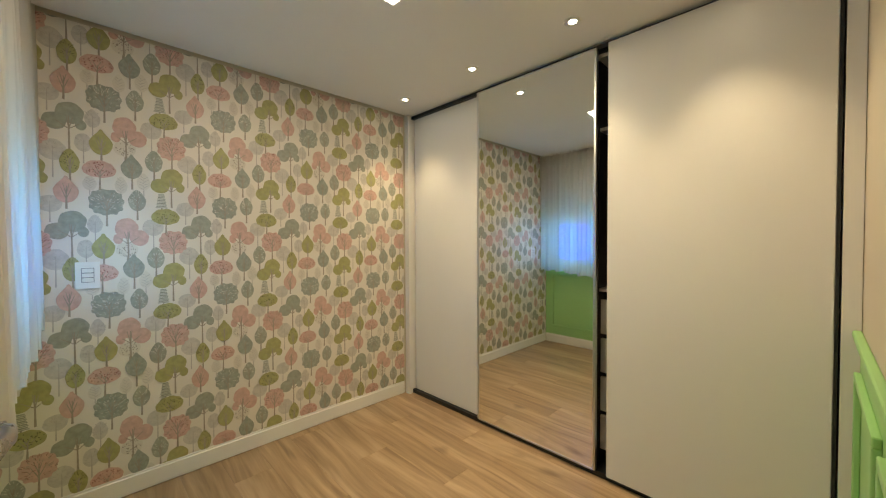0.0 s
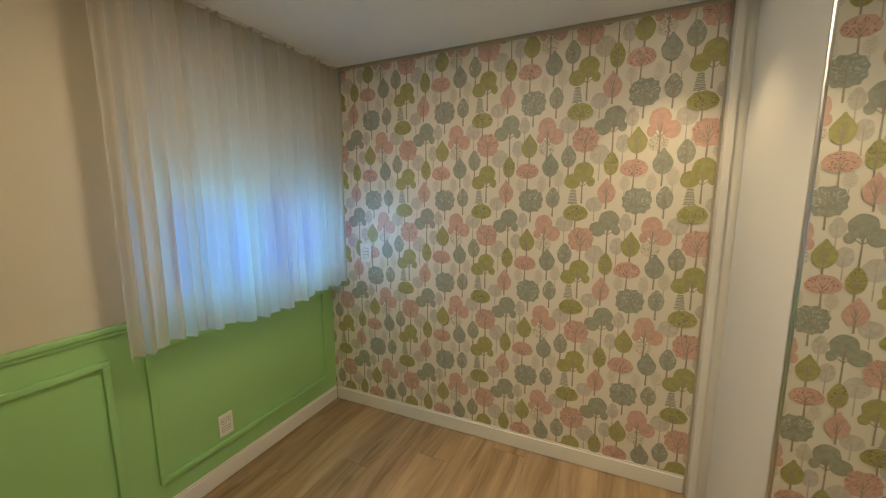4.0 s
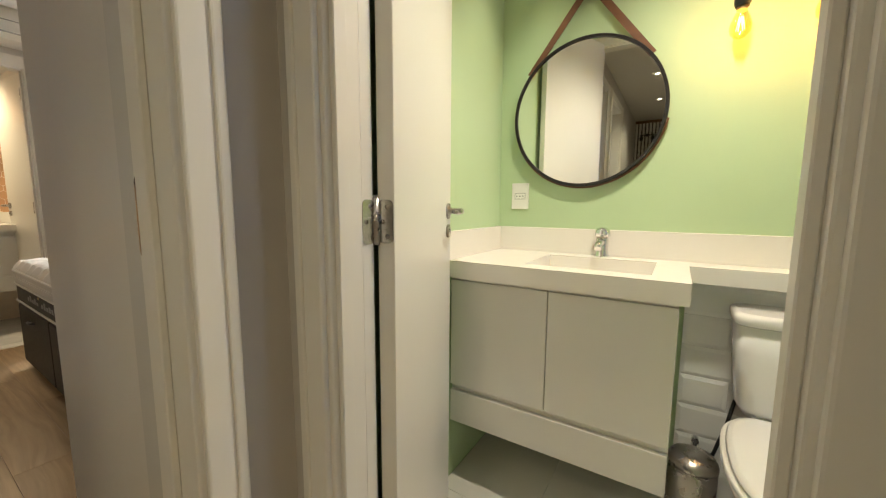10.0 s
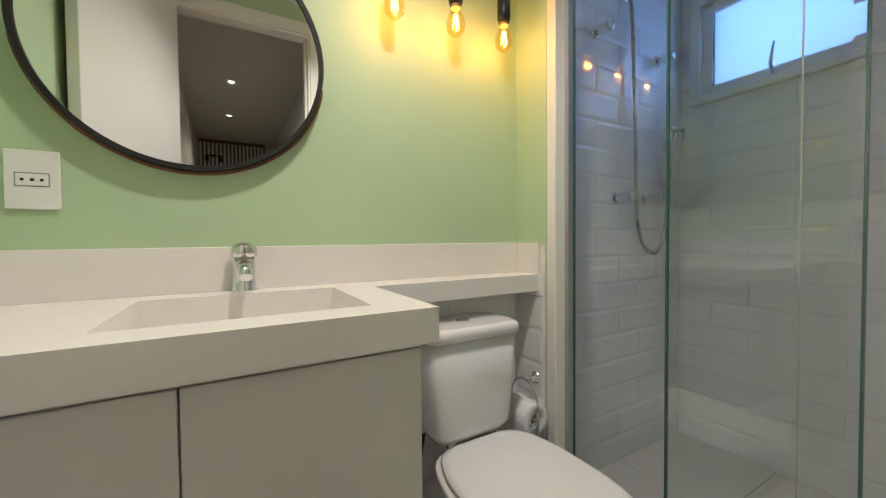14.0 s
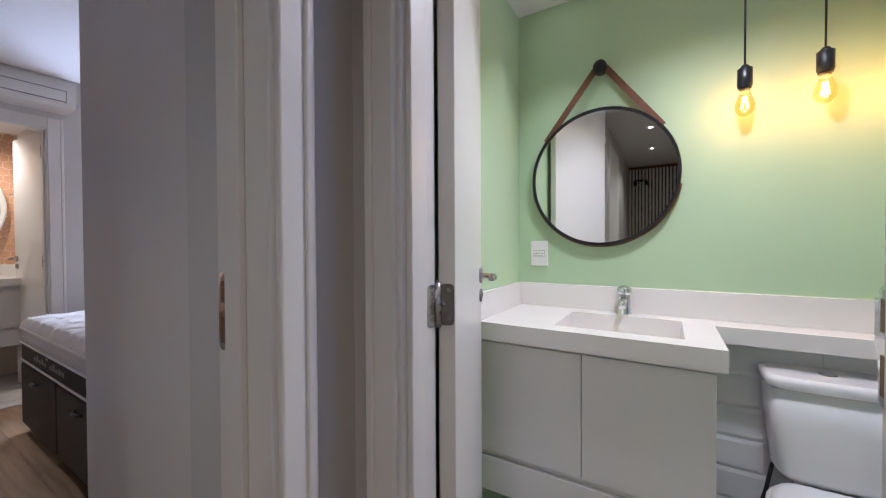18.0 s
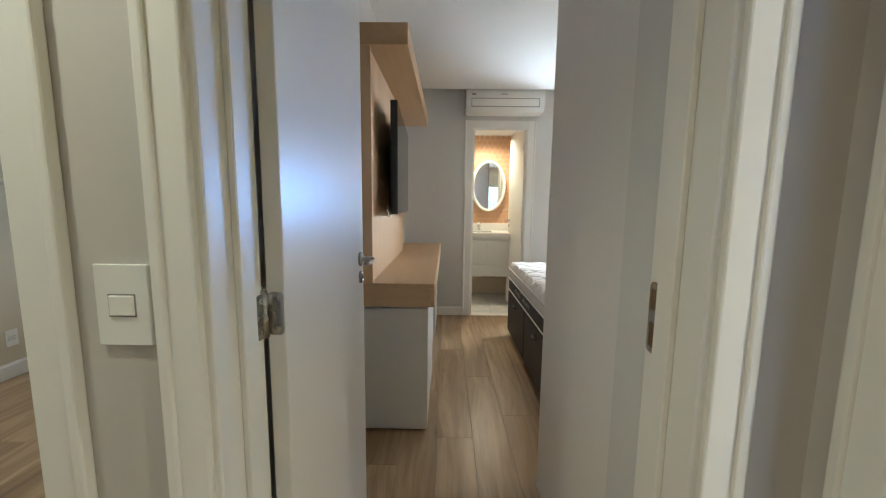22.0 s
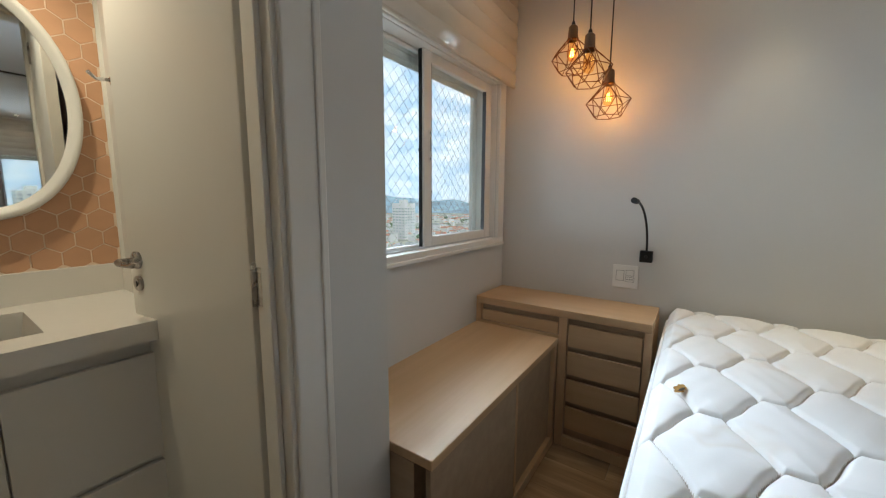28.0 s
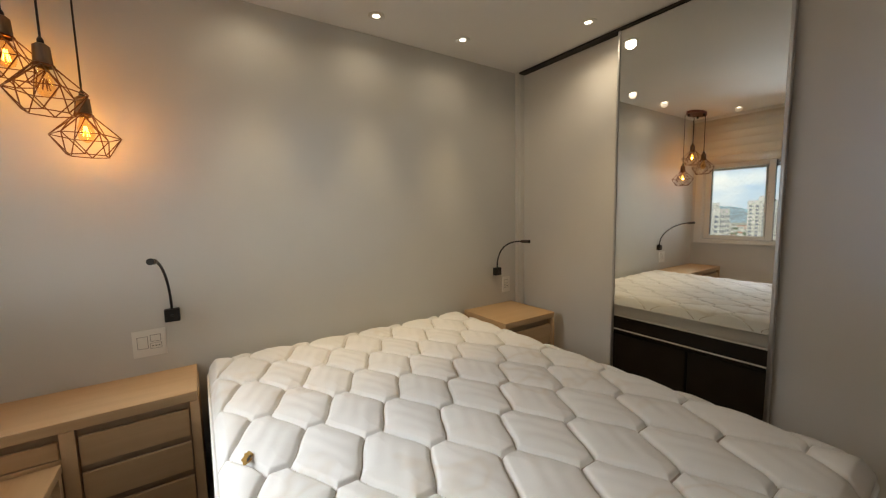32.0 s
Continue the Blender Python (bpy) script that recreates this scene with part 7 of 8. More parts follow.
    for k in range(11):
        if k == 5:
            continue
        yy = -3.62 + k * 0.052
        part("stitched_mark", box_bm(BX1 - 0.002, BX1 + 0.0012, yy, yy + 0.034, 0.505, 0.522 + rnd.uniform(0, 0.02)), BARS, m)
    part("woven_badge", box_bm(BX1 - 0.002, BX1 + 0.0014, -3.38, -3.345, 0.545, 0.558), GOLD_PRINT, m)
    for k in range(60):
        yy = BY0 + 0.08 + k * 0.0225
        if yy < BY1 - 0.08:
            part("border_stitch", box_bm(BX1 + 0.001, BX1 + 0.0032, yy, yy + 0.010, 0.610 + 0.012 * (k % 2), 0.616 + 0.012 * (k % 2)), MATTRESS, m)
    bm = bmesh.new()
    spots = [(0.030 * math.cos(a) * (1 + 0.2 * math.sin(3.1 * k)), 0.013 * math.sin(a) * (1 + 0.3 * math.cos(2.3 * k))) for k, a in enumerate(q * math.tau / 18 for q in range(18))]
    ring = [bm.verts.new((-1.165 + u, -3.893 + v - 0.2 * u, 0.7262)) for u, v in spots]
    c = bm.verts.new((-1.165, -3.893, 0.7250))
    for k in range(18):
        bm.faces.new((c, ring[k], ring[(k + 1) % 18]))
    tear = bmesh.new()
    ring = [tear.verts.new((-1.160 + 0.5 * u, -3.889 + 0.35 * v - 0.2 * u, 0.7271)) for u, v in spots]
    tear.faces.new(ring)
    part("tear", tear, BED_FABRIC, m, "dark tear in the cover")
    part("torn_stain", bm, STAIN, m, "small torn yellow stain")


bed()


# ---- night tables, low bench ----
def drawer(root, x, y0, y1, z0, z1, m):
    """A recessed front with a finger channel over it, facing +x."""
    part("drawer_front", box_bm(x - 0.020, x - 0.006, y0, y1, z0, z1, 0.0015, 1), m, root)


def night_table():
    root = thing("night_table", (-1.95, -4.44, 0), "long light oak night table with five drawers beside the bed", "night table")
    X = -1.780
    part("top", box_bm(-2.104, X, -4.868, -4.008, 0.665, 0.704, 0.002, 1), OAK_Y, root)
    part("side", box_bm(-2.104, X, -4.036, -4.005, 0.0, 0.6648), OAK_Z, root)
    part("side", box_bm(-2.104, X, -4.868, -4.840, 0.0, 0.6648), OAK_Z, root)
    part("divider", box_bm(-2.10, X, -4.405, -4.366, 0.0, 0.6648), OAK_Z, root)
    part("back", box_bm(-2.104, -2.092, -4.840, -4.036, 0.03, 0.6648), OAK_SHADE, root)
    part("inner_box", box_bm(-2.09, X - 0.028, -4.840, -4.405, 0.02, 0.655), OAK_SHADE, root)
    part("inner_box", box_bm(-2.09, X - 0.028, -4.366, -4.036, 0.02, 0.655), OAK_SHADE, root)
    part("plinth", box_bm(-2.09, X - 0.004, -4.366, -4.036, 0.0, 0.05), OAK_Y, root)
    drawer(root, X, -4.832, -4.412, 0.575, 0.634, OAK_Y)
    part("rail", box_bm(X - 0.022, X, -4.840, -4.405, 0.540, 0.572), OAK_Y, root)
    for z0, z1 in ((0.525, 0.634), (0.382, 0.497), (0.240, 0.354), (0.098, 0.212)):
        drawer(root, X, -4.360, -4.042, z0, z1, OAK_Y)


night_table()


def low_bench():
    root = thing("low_bench", (-1.27, -4.65, 0), "low light oak bench cabinet with sliding doors under the window", "bench")
    x0, x1, y0, y1 = -1.778, -0.727, -4.868, -4.405
    part("top", box_bm(x0, x1, y0, y1, 0.530, 0.560, 0.002, 1), OAK_X, root)
    part("end_post", box_bm(x0, x0 + 0.03, y0, y1 - 0.004, 0.0, 0.529), OAK_Z, root)
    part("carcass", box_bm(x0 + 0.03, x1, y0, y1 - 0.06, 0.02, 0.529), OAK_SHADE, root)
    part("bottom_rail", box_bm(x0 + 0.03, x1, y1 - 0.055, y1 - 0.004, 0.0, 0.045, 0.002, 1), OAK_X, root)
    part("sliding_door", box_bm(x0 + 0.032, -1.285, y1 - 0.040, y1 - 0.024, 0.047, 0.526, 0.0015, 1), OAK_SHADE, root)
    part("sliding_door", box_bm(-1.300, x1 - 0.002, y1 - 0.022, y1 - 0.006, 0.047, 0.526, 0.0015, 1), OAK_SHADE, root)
    part("door_edge", box_bm(-1.302, -1.285, y1 - 0.0235, y1 - 0.004, 0.047, 0.526), OAK_Z, root)


low_bench()


def night_table_right():
    root = thing("night_table", (-1.9, -2.15, 0), "small light oak night table beside the wardrobe", "night table")
    X, y0, y1 = -1.685, -2.43, -1.975
    part("top", box_bm(-2.104, X, y0, y1, 0.660, 0.698, 0.002, 1), OAK_Y, root)
    part("side", box_bm(-2.104, X, y0, y0 + 0.028, 0.0, 0.6598), OAK_Z, root)
    part("side", box_bm(-2.104, X, y1 - 0.028, y1, 0.0, 0.6598), OAK_Z, root)
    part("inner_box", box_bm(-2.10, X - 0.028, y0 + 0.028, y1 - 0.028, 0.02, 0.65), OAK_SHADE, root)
    for z0, z1 in ((0.49, 0.622), (0.30, 0.46), (0.10, 0.27)):
        drawer(root, X, y0 + 0.034, y1 - 0.034, z0, z1, OAK_Y)


night_table_right()


LAMP_HEAD = mat("bronze_lamp_head", (0.085, 0.075, 0.068), 0.42, 0.6, var=0.08, bump=0.05)


def reading_lamp(y, z, tip, label):
    """A black wall lamp on a square base with a bent flexible arm."""
    x = -2.105
    root = thing("reading_lamp", (x, y, z), label, "reading lamp", "bedside reading lamps")
    part("base", box_bm(x, x + 0.034, y - 0.028, y + 0.028, z - 0.028, z + 0.028, 0.003, 2), BLACK_METAL, root)
    part("button", lathe_bm([(0.007, 0.0), (0.006, 0.004), (0.002, 0.005)], "x", (x + 0.034, y, z), 12), BLACK, root)
    p0, p3 = Vector((x + 0.017, y, z + 0.028)), Vector(tip)
    p1 = p0 + Vector((0.0, 0.0, 0.15))
    p2 = p3 + (p1 - p3).normalized() * 0.10 + Vector((0, 0, 0.03))
    pts = []
    for k in range(15):
        t = k / 14
        pts.append(((1 - t) ** 3) * p0 + 3 * t * (1 - t) ** 2 * p1 + 3 * t * t * (1 - t) * p2 + t ** 3 * p3)
    part("arm", tube_bm(pts, 0.0052, 10), BLACK_METAL, root)
    d = (pts[-1] - pts[-2]).normalized()
    h = part("head", tube_bm([p3 - d * 0.004, p3 + d * 0.004, p3 + d * 0.050], [0.006, 0.0115, 0.0115], 14), LAMP_HEAD, root, "dark bronze lamp head")
    part("end_cap", tube_bm([p3 + d * 0.050, p3 + d * 0.051, p3 + d * 0.064], [0.0115, 0.0125, 0.0125], 14), BLACK, h)


reading_lamp(-4.082, 0.956, (-1.828, -4.107, 1.226), "black bedside reading lamp with its arm bent upward")
reading_lamp(-2.130, 0.945, (-1.985, -1.985, 1.165), "black bedside reading lamp bent sideways towards the wardrobe")
plate((-2.105, -4.172, 0.842), "x", 1, 0.118, 0.118, "white plate with two keys and a socket by the bed", [(-0.024, 0.004, 0.034, 0.05, "key"), (0.022, 0.020, 0.034, 0.026, "key"), (0.022, -0.014, 0.038, 0.022, "socket")])
plate((-2.105, -2.030, 0.835), "x", 1, 0.075, 0.118, "white plate with key and socket over the night table", [(0, 0.022, 0.038, 0.024, "key"), (0, -0.014, 0.038, 0.022, "socket")])
plate((0.875, -2.030, 1.105), "x", -1, 0.076, 0.122, "white switch plate with two keys by the television panel", [(0, 0.014, 0.038, 0.024, "key"), (0, -0.014, 0.038, 0.024, "key")])
plate((0.888, -1.0, 1.105), "y", 1, 0.078, 0.120, "white switch plate with one key between two doors", [(0, 0, 0.036, 0.030, "key")])


# ---- main wardrobe ----
def wardrobe_m():
    root = thing("wardrobe", (-1.05, -1.6, 0), "pale grey built-in wardrobe with sliding doors, the middle one mirrored", "wardrobe")
    F = -1.90
    top = HM - 0.015
    part("side_panel", box_bm(-0.025, 0.000, -2.00, -1.345, 0.0, HM - 0.002), LACQUER_SATIN, root)
    part("side_panel", box_bm(-2.104, -2.072, F - 0.005, -1.285, 0.0, HM - 0.002), LACQUER_SATIN, root)
    part("filler", box_bm(-2.104, -2.076, F - 0.030, F - 0.006, 0.0, HM - 0.002, 0.002, 1), LACQUER_SATIN, root)
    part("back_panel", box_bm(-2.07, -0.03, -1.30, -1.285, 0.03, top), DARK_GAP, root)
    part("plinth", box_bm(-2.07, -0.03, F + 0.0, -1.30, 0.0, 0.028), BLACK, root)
    part("top_track", box_bm(-2.07, -0.03, F - 0.02, -1.70, top, HM - 0.003), DARK_GAP, root, "dark strip set in the gap over the doors")
    def dr(name, x0, x1, y, label=""):
        d = part(name, box_bm(x0, x1, y, y + 0.018, 0.030, top - 0.002, 0.002, 1), LACQUER_SATIN, root, label)
        return d
    d1 = dr("sliding_door", -2.070, -1.300, F + 0.030)
    d2 = dr("mirror_door", -1.310, -0.560, F - 0.004, "sliding door faced with a full-height mirror")
    part("mirror_pane", box_bm(-1.296, -0.574, F - 0.0095, F - 0.0045, 0.036, top - 0.008), MIRROR, d2)
    for x in (-1.312, -0.574):
        part("edge_profile", box_bm(x, x + 0.015, F - 0.016, F + 0.016, 0.030, top - 0.002, 0.003, 1), ALUMINIUM, d2, "aluminium edge profile")
    d3 = dr("sliding_door", -0.585, -0.028, F + 0.030)
    part("edge_profile", box_bm(-0.588, -0.575, F + 0.018, F + 0.048, 0.030, top - 0.002, 0.003, 1), ALUMINIUM, d3)


wardrobe_m()


# ---- third room: shelves, desk, bracket, blind ----
def third_room():
    sh = thing("wall_shelves", (3.3, -2.2, 1.37), "white open wall shelf unit with uneven compartments", "shelf")
    x0, x1, y0, y1, z0, z1 = 3.16, 3.479, -3.12, -1.45, 1.36, 2.28
    part("back", box_bm(x1 - 0.012, x1, y0, y1, z0, z1), LACQUER_SATIN, sh)
    for a, b in ((z0, z0 + 0.02), (z1 - 0.02, z1)):
        part("board", box_bm(x0, x1 - 0.012, y0, y1, a, b, 0.001, 1), LACQUER_SATIN, sh)
    part("board", box_bm(x0, x1 - 0.012, y0 + 0.02, y1 - 0.02, 1.64, 1.658, 0.001, 1), LACQUER_SATIN, sh)
    part("board", box_bm(x0, x1 - 0.012, -2.63, y1 - 0.02, 1.965, 1.983, 0.001, 1), LACQUER_SATIN, sh)
    for y in (y0, -2.65, y1 - 0.02):
        part("upright", box_bm(x0, x1 - 0.012, y, y + 0.02, z0 + 0.02 if y == y0 or y > -2 else 1.658, z1 - 0.02, 0.001, 1), LACQUER_SATIN, sh)
    dk = thing("desk", (3.0, -4.2, 0.75), "light oak desk under the window, with a board for its wall shade", "desk")
    part("top", box_bm(2.05, 3.478, -4.568, -3.895, 0.765, 0.800, 0.002, 1), OAK_X, dk)
    # Board added where the wall under the desk is only shaded.
    part("end_panel", box_bm(3.450, 3.478, -4.548, -3.900, 0.001, 0.7645, 0.002, 1), OAK_Z, dk)
    part("back_rail", box_bm(2.05, 3.478, -4.568, -4.550, 0.66, 0.765), OAK_X, dk)
    br = thing("wall_bracket", (3.47, -3.64, 1.91), "black articulated television bracket without a television", "bracket")
    part("plate", box_bm(3.464, 3.479, -3.68, -3.60, 1.86, 1.97, 0.003, 1), BLACK_METAL, br)
    part("arm", tube_bm([(3.464, -3.64, 1.92), (3.40, -3.60, 1.92), (3.37, -3.52, 1.915), (3.38, -3.44, 1.92)], 0.013, 8), BLACK_METAL, br)
    part("head", box_bm(3.35, 3.375, -3.50, -3.40, 1.88, 1.96, 0.003, 1), BLACK_METAL, br)
    for y in (-3.12, -2.945):
        plate((3.48, y, 0.285), "x", -1, 0.075, 0.115, "white wall socket above the skirting", [(0, 0, 0.044, 0.024, "socket")], "socket")
    w = setting_root("window_4", (3.0, -4.6, 1.0), "white aluminium window of the third room")
    for nm, a0, a1, z0, z1 in (("casing", 2.49, 3.46, 0.93, 0.99), ("casing", 2.49, 3.46, 2.04, 2.10), ("casing", 2.49, 2.56, 0.99, 2.04), ("casing", 3.39, 3.46, 0.99, 2.04)):
        part(nm, box_bm(a0, a1, -4.572, -4.552, z0, z1, 0.004, 1), TRIM, w)
    window_sash(w, "x", 2.56, 2.99, 0.99, 2.04, -4.62, -4.59, GLASS)
    window_sash(w, "x", 2.96, 3.39, 0.99, 2.04, -4.655, -4.625, GLASS)
    bl = thing("roman_blind", (2.97, -4.53, 2.2), "cream roman blind gathered at the top of the window", "blind")
    for k in range(4):
        part("fold", box_bm(2.47, 3.475, -4.548 + 0.006 * (k % 2), -4.520 + 0.008 * k, 1.94 + 0.075 * k, 2.005 + 0.075 * k, 0.010, 2), BLIND, bl)


third_room()


# ---- end of the hall, seen in the round mirror ----
def hall_end():
    scr = thing("slatted_screen", (3.2, -0.62, 0), "white and dark vertical slatted screen across the end of the hall", "screen")
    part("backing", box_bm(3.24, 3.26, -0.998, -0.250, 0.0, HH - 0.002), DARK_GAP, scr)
    for k in range(17):
        part("slat", box_bm(3.20, 3.238, -0.990 + k * 0.0432, -0.966 + k * 0.0432, 0.02, HH - 0.04, 0.002, 1), TRIM, scr)
    part("bottom_rail", box_bm(3.195, 3.24, -0.998, -0.250, 0.0, 0.02), TRIM, scr)
    part("top_rail", box_bm(3.19, 3.24, -0.998, -0.250, HH - 0.04, HH - 0.002), WOOD_DARK, scr)
    setting("wall_h_return", box_bm(3.18, 3.28, -0.2495, -0.1325, 0.0, HH - 0.002), PAINT_GREIGE)
    lm = thing("wall_lamp", (3.19, -0.84, 2.08), "small black two-headed lamp on the slatted screen", "wall lamp")
    part("bar", box_bm(3.170, 3.182, -0.93, -0.75, 2.075, 2.090, 0.002, 1), BLACK, lm)
    for y in (-0.91, -0.77):
        part("head", lathe_bm([(0.022, 2.01), (0.024, 2.05), (0.012, 2.074)], "z", (3.176, y, 0), 16), BLACK, lm)
    part("bracket", box_bm(3.182, 3.1995, -0.855, -0.825, 2.065, 2.10, 0.002, 1), BLACK, lm)


hall_end()

# a small fixing left in the paint of room A
for _x, _y, _z in ((0.0, 1.02, 1.755),):
    sc = thing("wall_screw", (_x, _y, _z), "small leftover screw in the beige wall", "screw")
    part("head", lathe_bm([(0.004, 0.0), (0.004, 0.002), (0.001, 0.003)], "x", (_x, _y, _z), 10), STEEL, sc)


# ---- outside: sky, hills, town far below ----
def outside():
    rnd = random.Random(21)
    G = -42.0
    m, nt, b = _new_mat("cloudy_sky")
    nt.nodes.remove(b)
    em = nt.nodes.new("ShaderNodeEmission")
    n1, _, _ = _noise(nt, 0.0045, 6, 0.55, (1, 1, 2.4))
    c = _mix(nt, (0.50, 0.66, 0.86), (0.98, 0.99, 1.0), _ramp(nt, n1, 0.38, 0.62))
    nt.links.new(c, em.inputs[0])
    em.inputs[1].default_value = 5.4
    m.cycles.emission_sampling = "NONE"
    nt.links.new(em.outputs[0], nt.nodes["Material Output"].inputs[0])
    bm = bmesh.new()
    R = 2600.0
    n, k = 48, 8
    rows = [[bm.verts.new((R * math.cos(math.tau * i / n), R * math.sin(math.tau * i / n), G + 1700 * j / k)) for i in range(n)] for j in range(k + 1)]
    for r0, r1 in zip(rows, rows[1:]):
        for i in range(n):
            bm.faces.new((r0[i], r0[(i + 1) % n], r1[(i + 1) % n], r1[i]))
    sky = setting("backdrop", bm, m, "bright cloudy sky")
    sky.visible_shadow = False
    # Ground given a glow of its own, standing in for daylight.
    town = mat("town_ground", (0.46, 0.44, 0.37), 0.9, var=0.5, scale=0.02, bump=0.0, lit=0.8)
    bm = bmesh.new()
    box_bm(-2600, 2600, -2600, 2600, G - 1, G, bm=bm)
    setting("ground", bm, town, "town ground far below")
    # Distance haze is put into the hill colour, and the hills glow.
    hillm = mat("hill_painted_haze", (0.34, 0.44, 0.50), 0.95, var=0.35, scale=0.01, bump=0.0, lit=1)
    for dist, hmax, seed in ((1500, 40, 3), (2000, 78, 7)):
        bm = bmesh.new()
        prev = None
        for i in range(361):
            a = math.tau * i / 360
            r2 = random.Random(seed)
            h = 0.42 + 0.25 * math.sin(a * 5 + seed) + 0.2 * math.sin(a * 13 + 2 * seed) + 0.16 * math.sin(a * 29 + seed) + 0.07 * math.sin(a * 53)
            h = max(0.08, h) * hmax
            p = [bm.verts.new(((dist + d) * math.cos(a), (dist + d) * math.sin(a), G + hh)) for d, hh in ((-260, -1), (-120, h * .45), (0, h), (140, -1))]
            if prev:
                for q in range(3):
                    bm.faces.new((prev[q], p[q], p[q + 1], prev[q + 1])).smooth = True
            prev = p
        tagged(setting("backdrop_hills", bm, hillm, "blue green hills on the horizon, haze put into their colour"))
    # Walls and roofs paled for haze; all these glow in place of daylight.
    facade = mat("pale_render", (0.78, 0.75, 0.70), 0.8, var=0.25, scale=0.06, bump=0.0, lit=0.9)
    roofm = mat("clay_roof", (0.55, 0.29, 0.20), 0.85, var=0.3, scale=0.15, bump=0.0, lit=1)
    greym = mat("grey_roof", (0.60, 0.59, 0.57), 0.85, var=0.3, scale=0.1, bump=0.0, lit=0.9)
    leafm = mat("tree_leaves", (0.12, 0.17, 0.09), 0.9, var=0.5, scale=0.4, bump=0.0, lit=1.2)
    wv, wf, wi = [], [], []
    def add(verts, faces, mi):
        o = len(wv)
        wv.extend(verts)
        wf.extend(tuple(o + q for q in f) for f in faces)
        wi.extend([mi] * len(faces))
    for _ in range(3200):
        a = radians(rnd.uniform(190, 350))
        d = 42 + 950 * rnd.random() ** 1.5
        x, y = d * math.cos(a), d * math.sin(a)
        w, l, h = rnd.uniform(5, 10), rnd.uniform(6, 15), rnd.uniform(3.5, 8)
        t = rnd.uniform(0, math.pi)
        cs, sn = math.cos(t), math.sin(t)
        def P(u, v, z):
            return (x + u * cs - v * sn, y + u * sn + v * cs, z)
        add([P(-w / 2, -l / 2, G), P(w / 2, -l / 2, G), P(w / 2, l / 2, G), P(-w / 2, l / 2, G), P(-w / 2, -l / 2, G + h), P(w / 2, -l / 2, G + h), P(w / 2, l / 2, G + h), P(-w / 2, l / 2, G + h)],
            [(0, 1, 5, 4), (1, 2, 6, 5), (2, 3, 7, 6), (3, 0, 4, 7)], 0)
        e, rz = 0.5, h + w * 0.22
        tone = 1 if rnd.random() < 0.55 else 2
        add([P(-w / 2 - e, -l / 2 - e, G + h), P(w / 2 + e, -l / 2 - e, G + h), P(w / 2 + e, l / 2 + e, G + h), P(-w / 2 - e, l / 2 + e, G + h), P(0, -l / 2 - e, G + rz), P(0, l / 2 + e, G + rz)],
            [(0, 4, 5, 3), (1, 2, 5, 4), (0, 1, 4), (2, 3, 5), (0, 3, 2, 1)], tone)
    me = bpy.data.meshes.new("town_houses")
    me.from_pydata(wv, [], wf)
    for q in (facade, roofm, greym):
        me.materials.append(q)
    me.polygons.foreach_set("material_index", wi)
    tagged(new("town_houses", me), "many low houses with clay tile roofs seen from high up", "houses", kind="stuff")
    # tree clumps between the houses
    wv, wf = [], []
    for _ in range(620):
        a = radians(rnd.uniform(190, 350))
        d = 40 + 800 * rnd.random() ** 1.3
        cx, cy = d * math.cos(a), d * math.sin(a)
        for _ in range(12):
            r = rnd.uniform(1.2, 2.8)
            x, y, z = cx + rnd.uniform(-4, 4), cy + rnd.uniform(-4, 4), G + rnd.uniform(2, 7)
            o = len(wv)
            wv += [(x + r * rnd.uniform(.7, 1.2), y, z), (x - r * rnd.uniform(.7, 1.2), y, z), (x, y + r * rnd.uniform(.7, 1.2), z), (x, y - r * rnd.uniform(.7, 1.2), z), (x, y, z + r), (x, y, z - r * .8)]
            wf += [tuple(o + q for q in f) for f in ((0, 2, 4), (2, 1, 4), (1, 3, 4), (3, 0, 4), (2, 0, 5), (1, 2, 5), (3, 1, 5), (0, 3, 5))]
    me = bpy.data.meshes.new("town_trees")
    me.from_pydata(wv, [], wf)
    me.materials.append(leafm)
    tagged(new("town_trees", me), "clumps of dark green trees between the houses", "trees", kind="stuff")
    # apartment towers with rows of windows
    # Tower windows carry the same added glow.
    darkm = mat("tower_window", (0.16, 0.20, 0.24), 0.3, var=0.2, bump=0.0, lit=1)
    for bearing, d, w, l, h in ((243, 290, 16, 18, 46), (246.5, 330, 15, 18, 50), (250, 300, 14, 16, 42), (255, 420, 18, 22, 48), (259, 400, 18, 20, 52), (262.5, 440, 18, 22, 50), (228, 230, 14, 18, 38), (233, 260, 14, 14, 34), (266, 380, 22, 18, 44), (270, 430, 18, 18, 50), (221, 420, 18, 18, 40)):
        a = radians(bearing)
        x, y = d * math.cos(a), d * math.sin(a)
        t = thing("apartment_tower", (x, y, G), "pale apartment tower with rows of dark windows, far off", "building", "distant apartment towers")
        part("walls", box_bm(x - w / 2, x + w / 2, y - l / 2, y + l / 2, G, G + h), facade, t)
        part("roof_tank", box_bm(x - w / 5, x + w / 5, y - l / 5, y + l / 5, G + h, G + h + 4), facade, t)
        bm = bmesh.new()
        for f in range(int(h / 3.1) - 1):
            for k in range(4):
                u = x - w / 2 + w * (k + 0.5) / 4
                box_bm(u - 1.0, u + 1.0, y + l / 2 - 0.1, y + l / 2 + 0.08, G + 2.2 + f * 3.1, G + 3.7 + f * 3.1, bm=bm)
                v = y - l / 2 + l * (k + 0.5) / 4
                for sx in (x - w / 2, x + w / 2):
                    box_bm(sx - 0.08, sx + 0.08, v - 1.0, v + 1.0, G + 2.2 + f * 3.1, G + 3.7 + f * 3.1, bm=bm)
        tagged(part("windows", bm, darkm, t, "dark window openings"), kind="stuff")


outside()


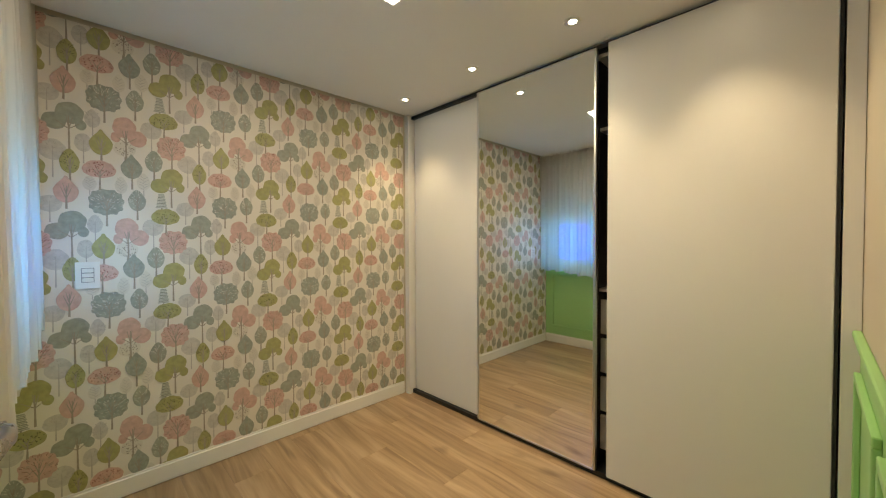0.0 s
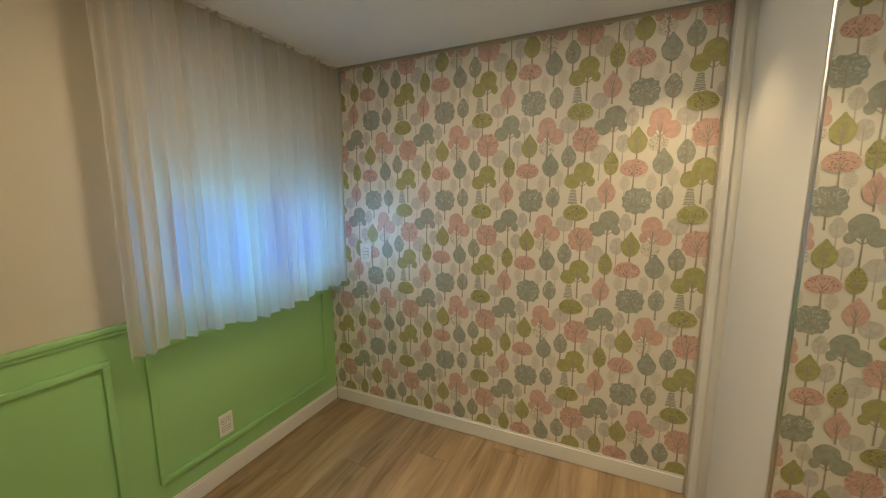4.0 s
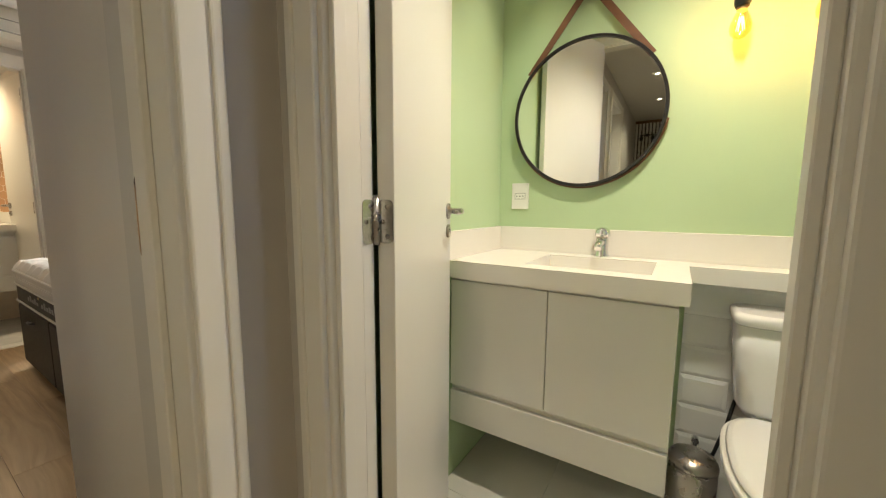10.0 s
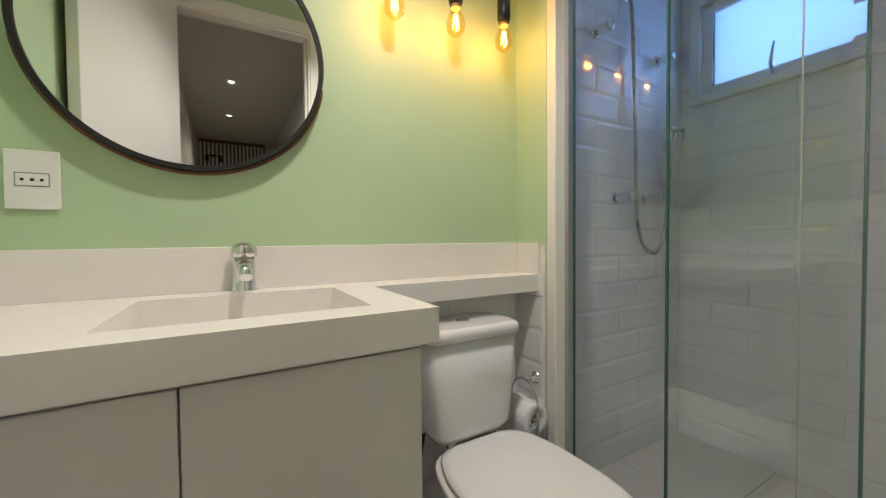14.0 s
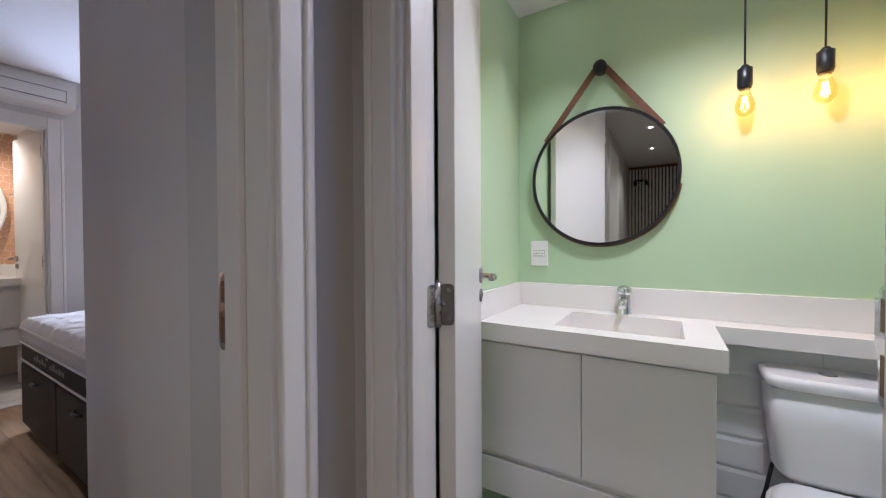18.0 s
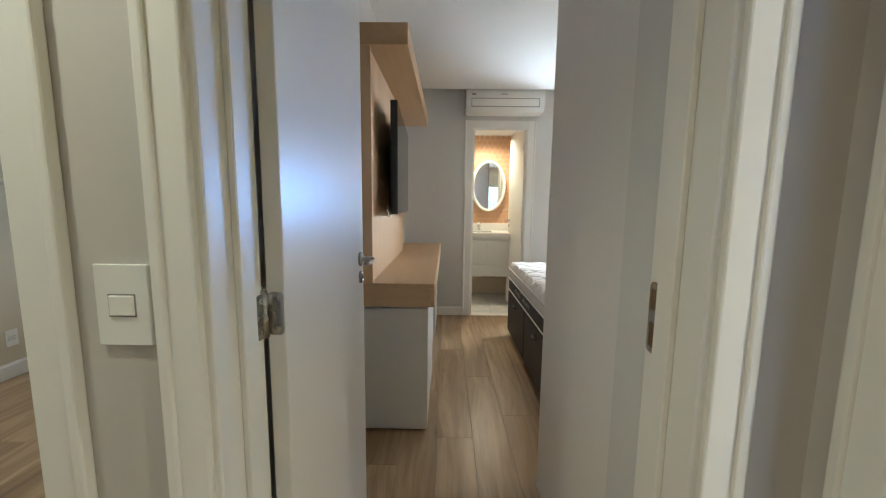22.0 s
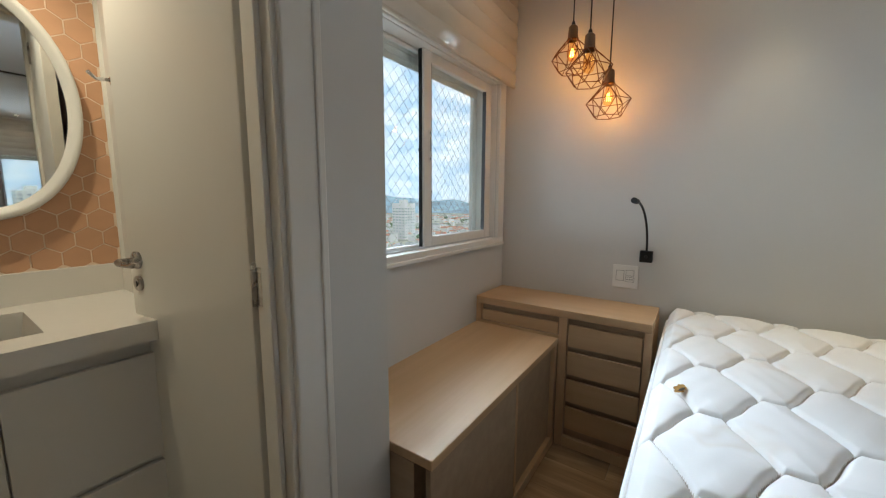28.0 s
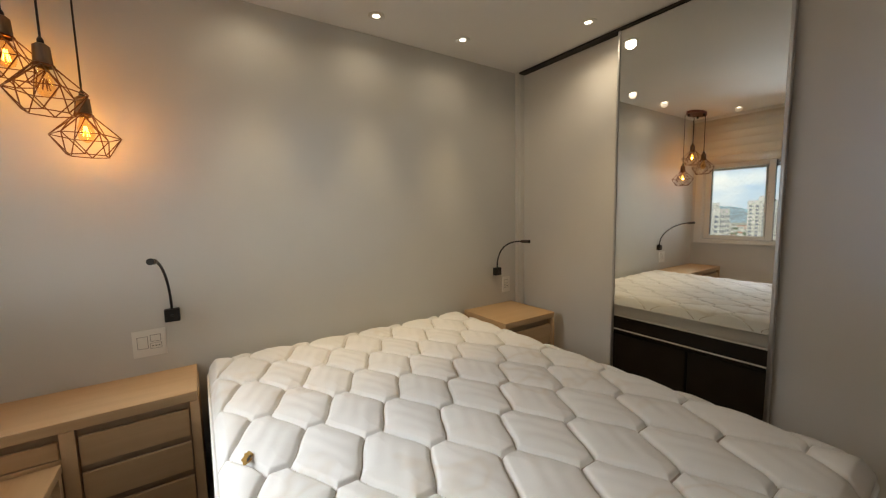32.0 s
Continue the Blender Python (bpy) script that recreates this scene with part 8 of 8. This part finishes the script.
# ---- laminate boards ----
def boards():
    rnd = random.Random(11)
    W, L, T = 0.192, 1.21, 0.011
    rooms = [(0.0, 2.245, 0.0, 2.514, "A"), (-0.13, 6.4, -1.0, -0.132, "H"), (0.04, 0.76, -0.132, 0.0, "DA"), (0.04, 0.785, -1.13, -1.0, "DM"),
             (-0.725, 0.875, -4.55, -1.13, "M1"), (-2.105, -0.725, -4.87, -1.92, "M2"), (1.02, 1.70, -1.13, -1.0, "DC"), (0.965, 3.48, -4.57, -1.13, "C")]
    cache = {}
    def board(w, l):
        key = (round(w, 3), round(l, 3))
        if key not in cache:
            cache[key] = mesh_of("floor_board", box_bm(-w / 2 + 0.0004, w / 2 - 0.0004, -l / 2 + 0.0004, l / 2 - 0.0004, -T, 0.0, 0.0009, 1), FLOOR_OAK)
        return cache[key]
    for x0, x1, y0, y1, _ in rooms:
        k = math.floor((x0 + 3) / W)
        while k * W - 3 < x1:
            a0, a1 = max(x0, k * W - 3), min(x1, (k + 1) * W - 3)
            if a1 - a0 > 0.004:
                y = -6 - ((k * 0.41) % 1.0) * L
                while y < y1:
                    b0, b1 = max(y, y0), min(y + L, y1)
                    if b1 - b0 > 0.004:
                        o = new("floor_board", board(a1 - a0, b1 - b0))
                        o.parent = slab
                        o.location = ((a0 + a1) / 2, (b0 + b1) / 2, 0.0)
                    y += L
            k += 1


boards()
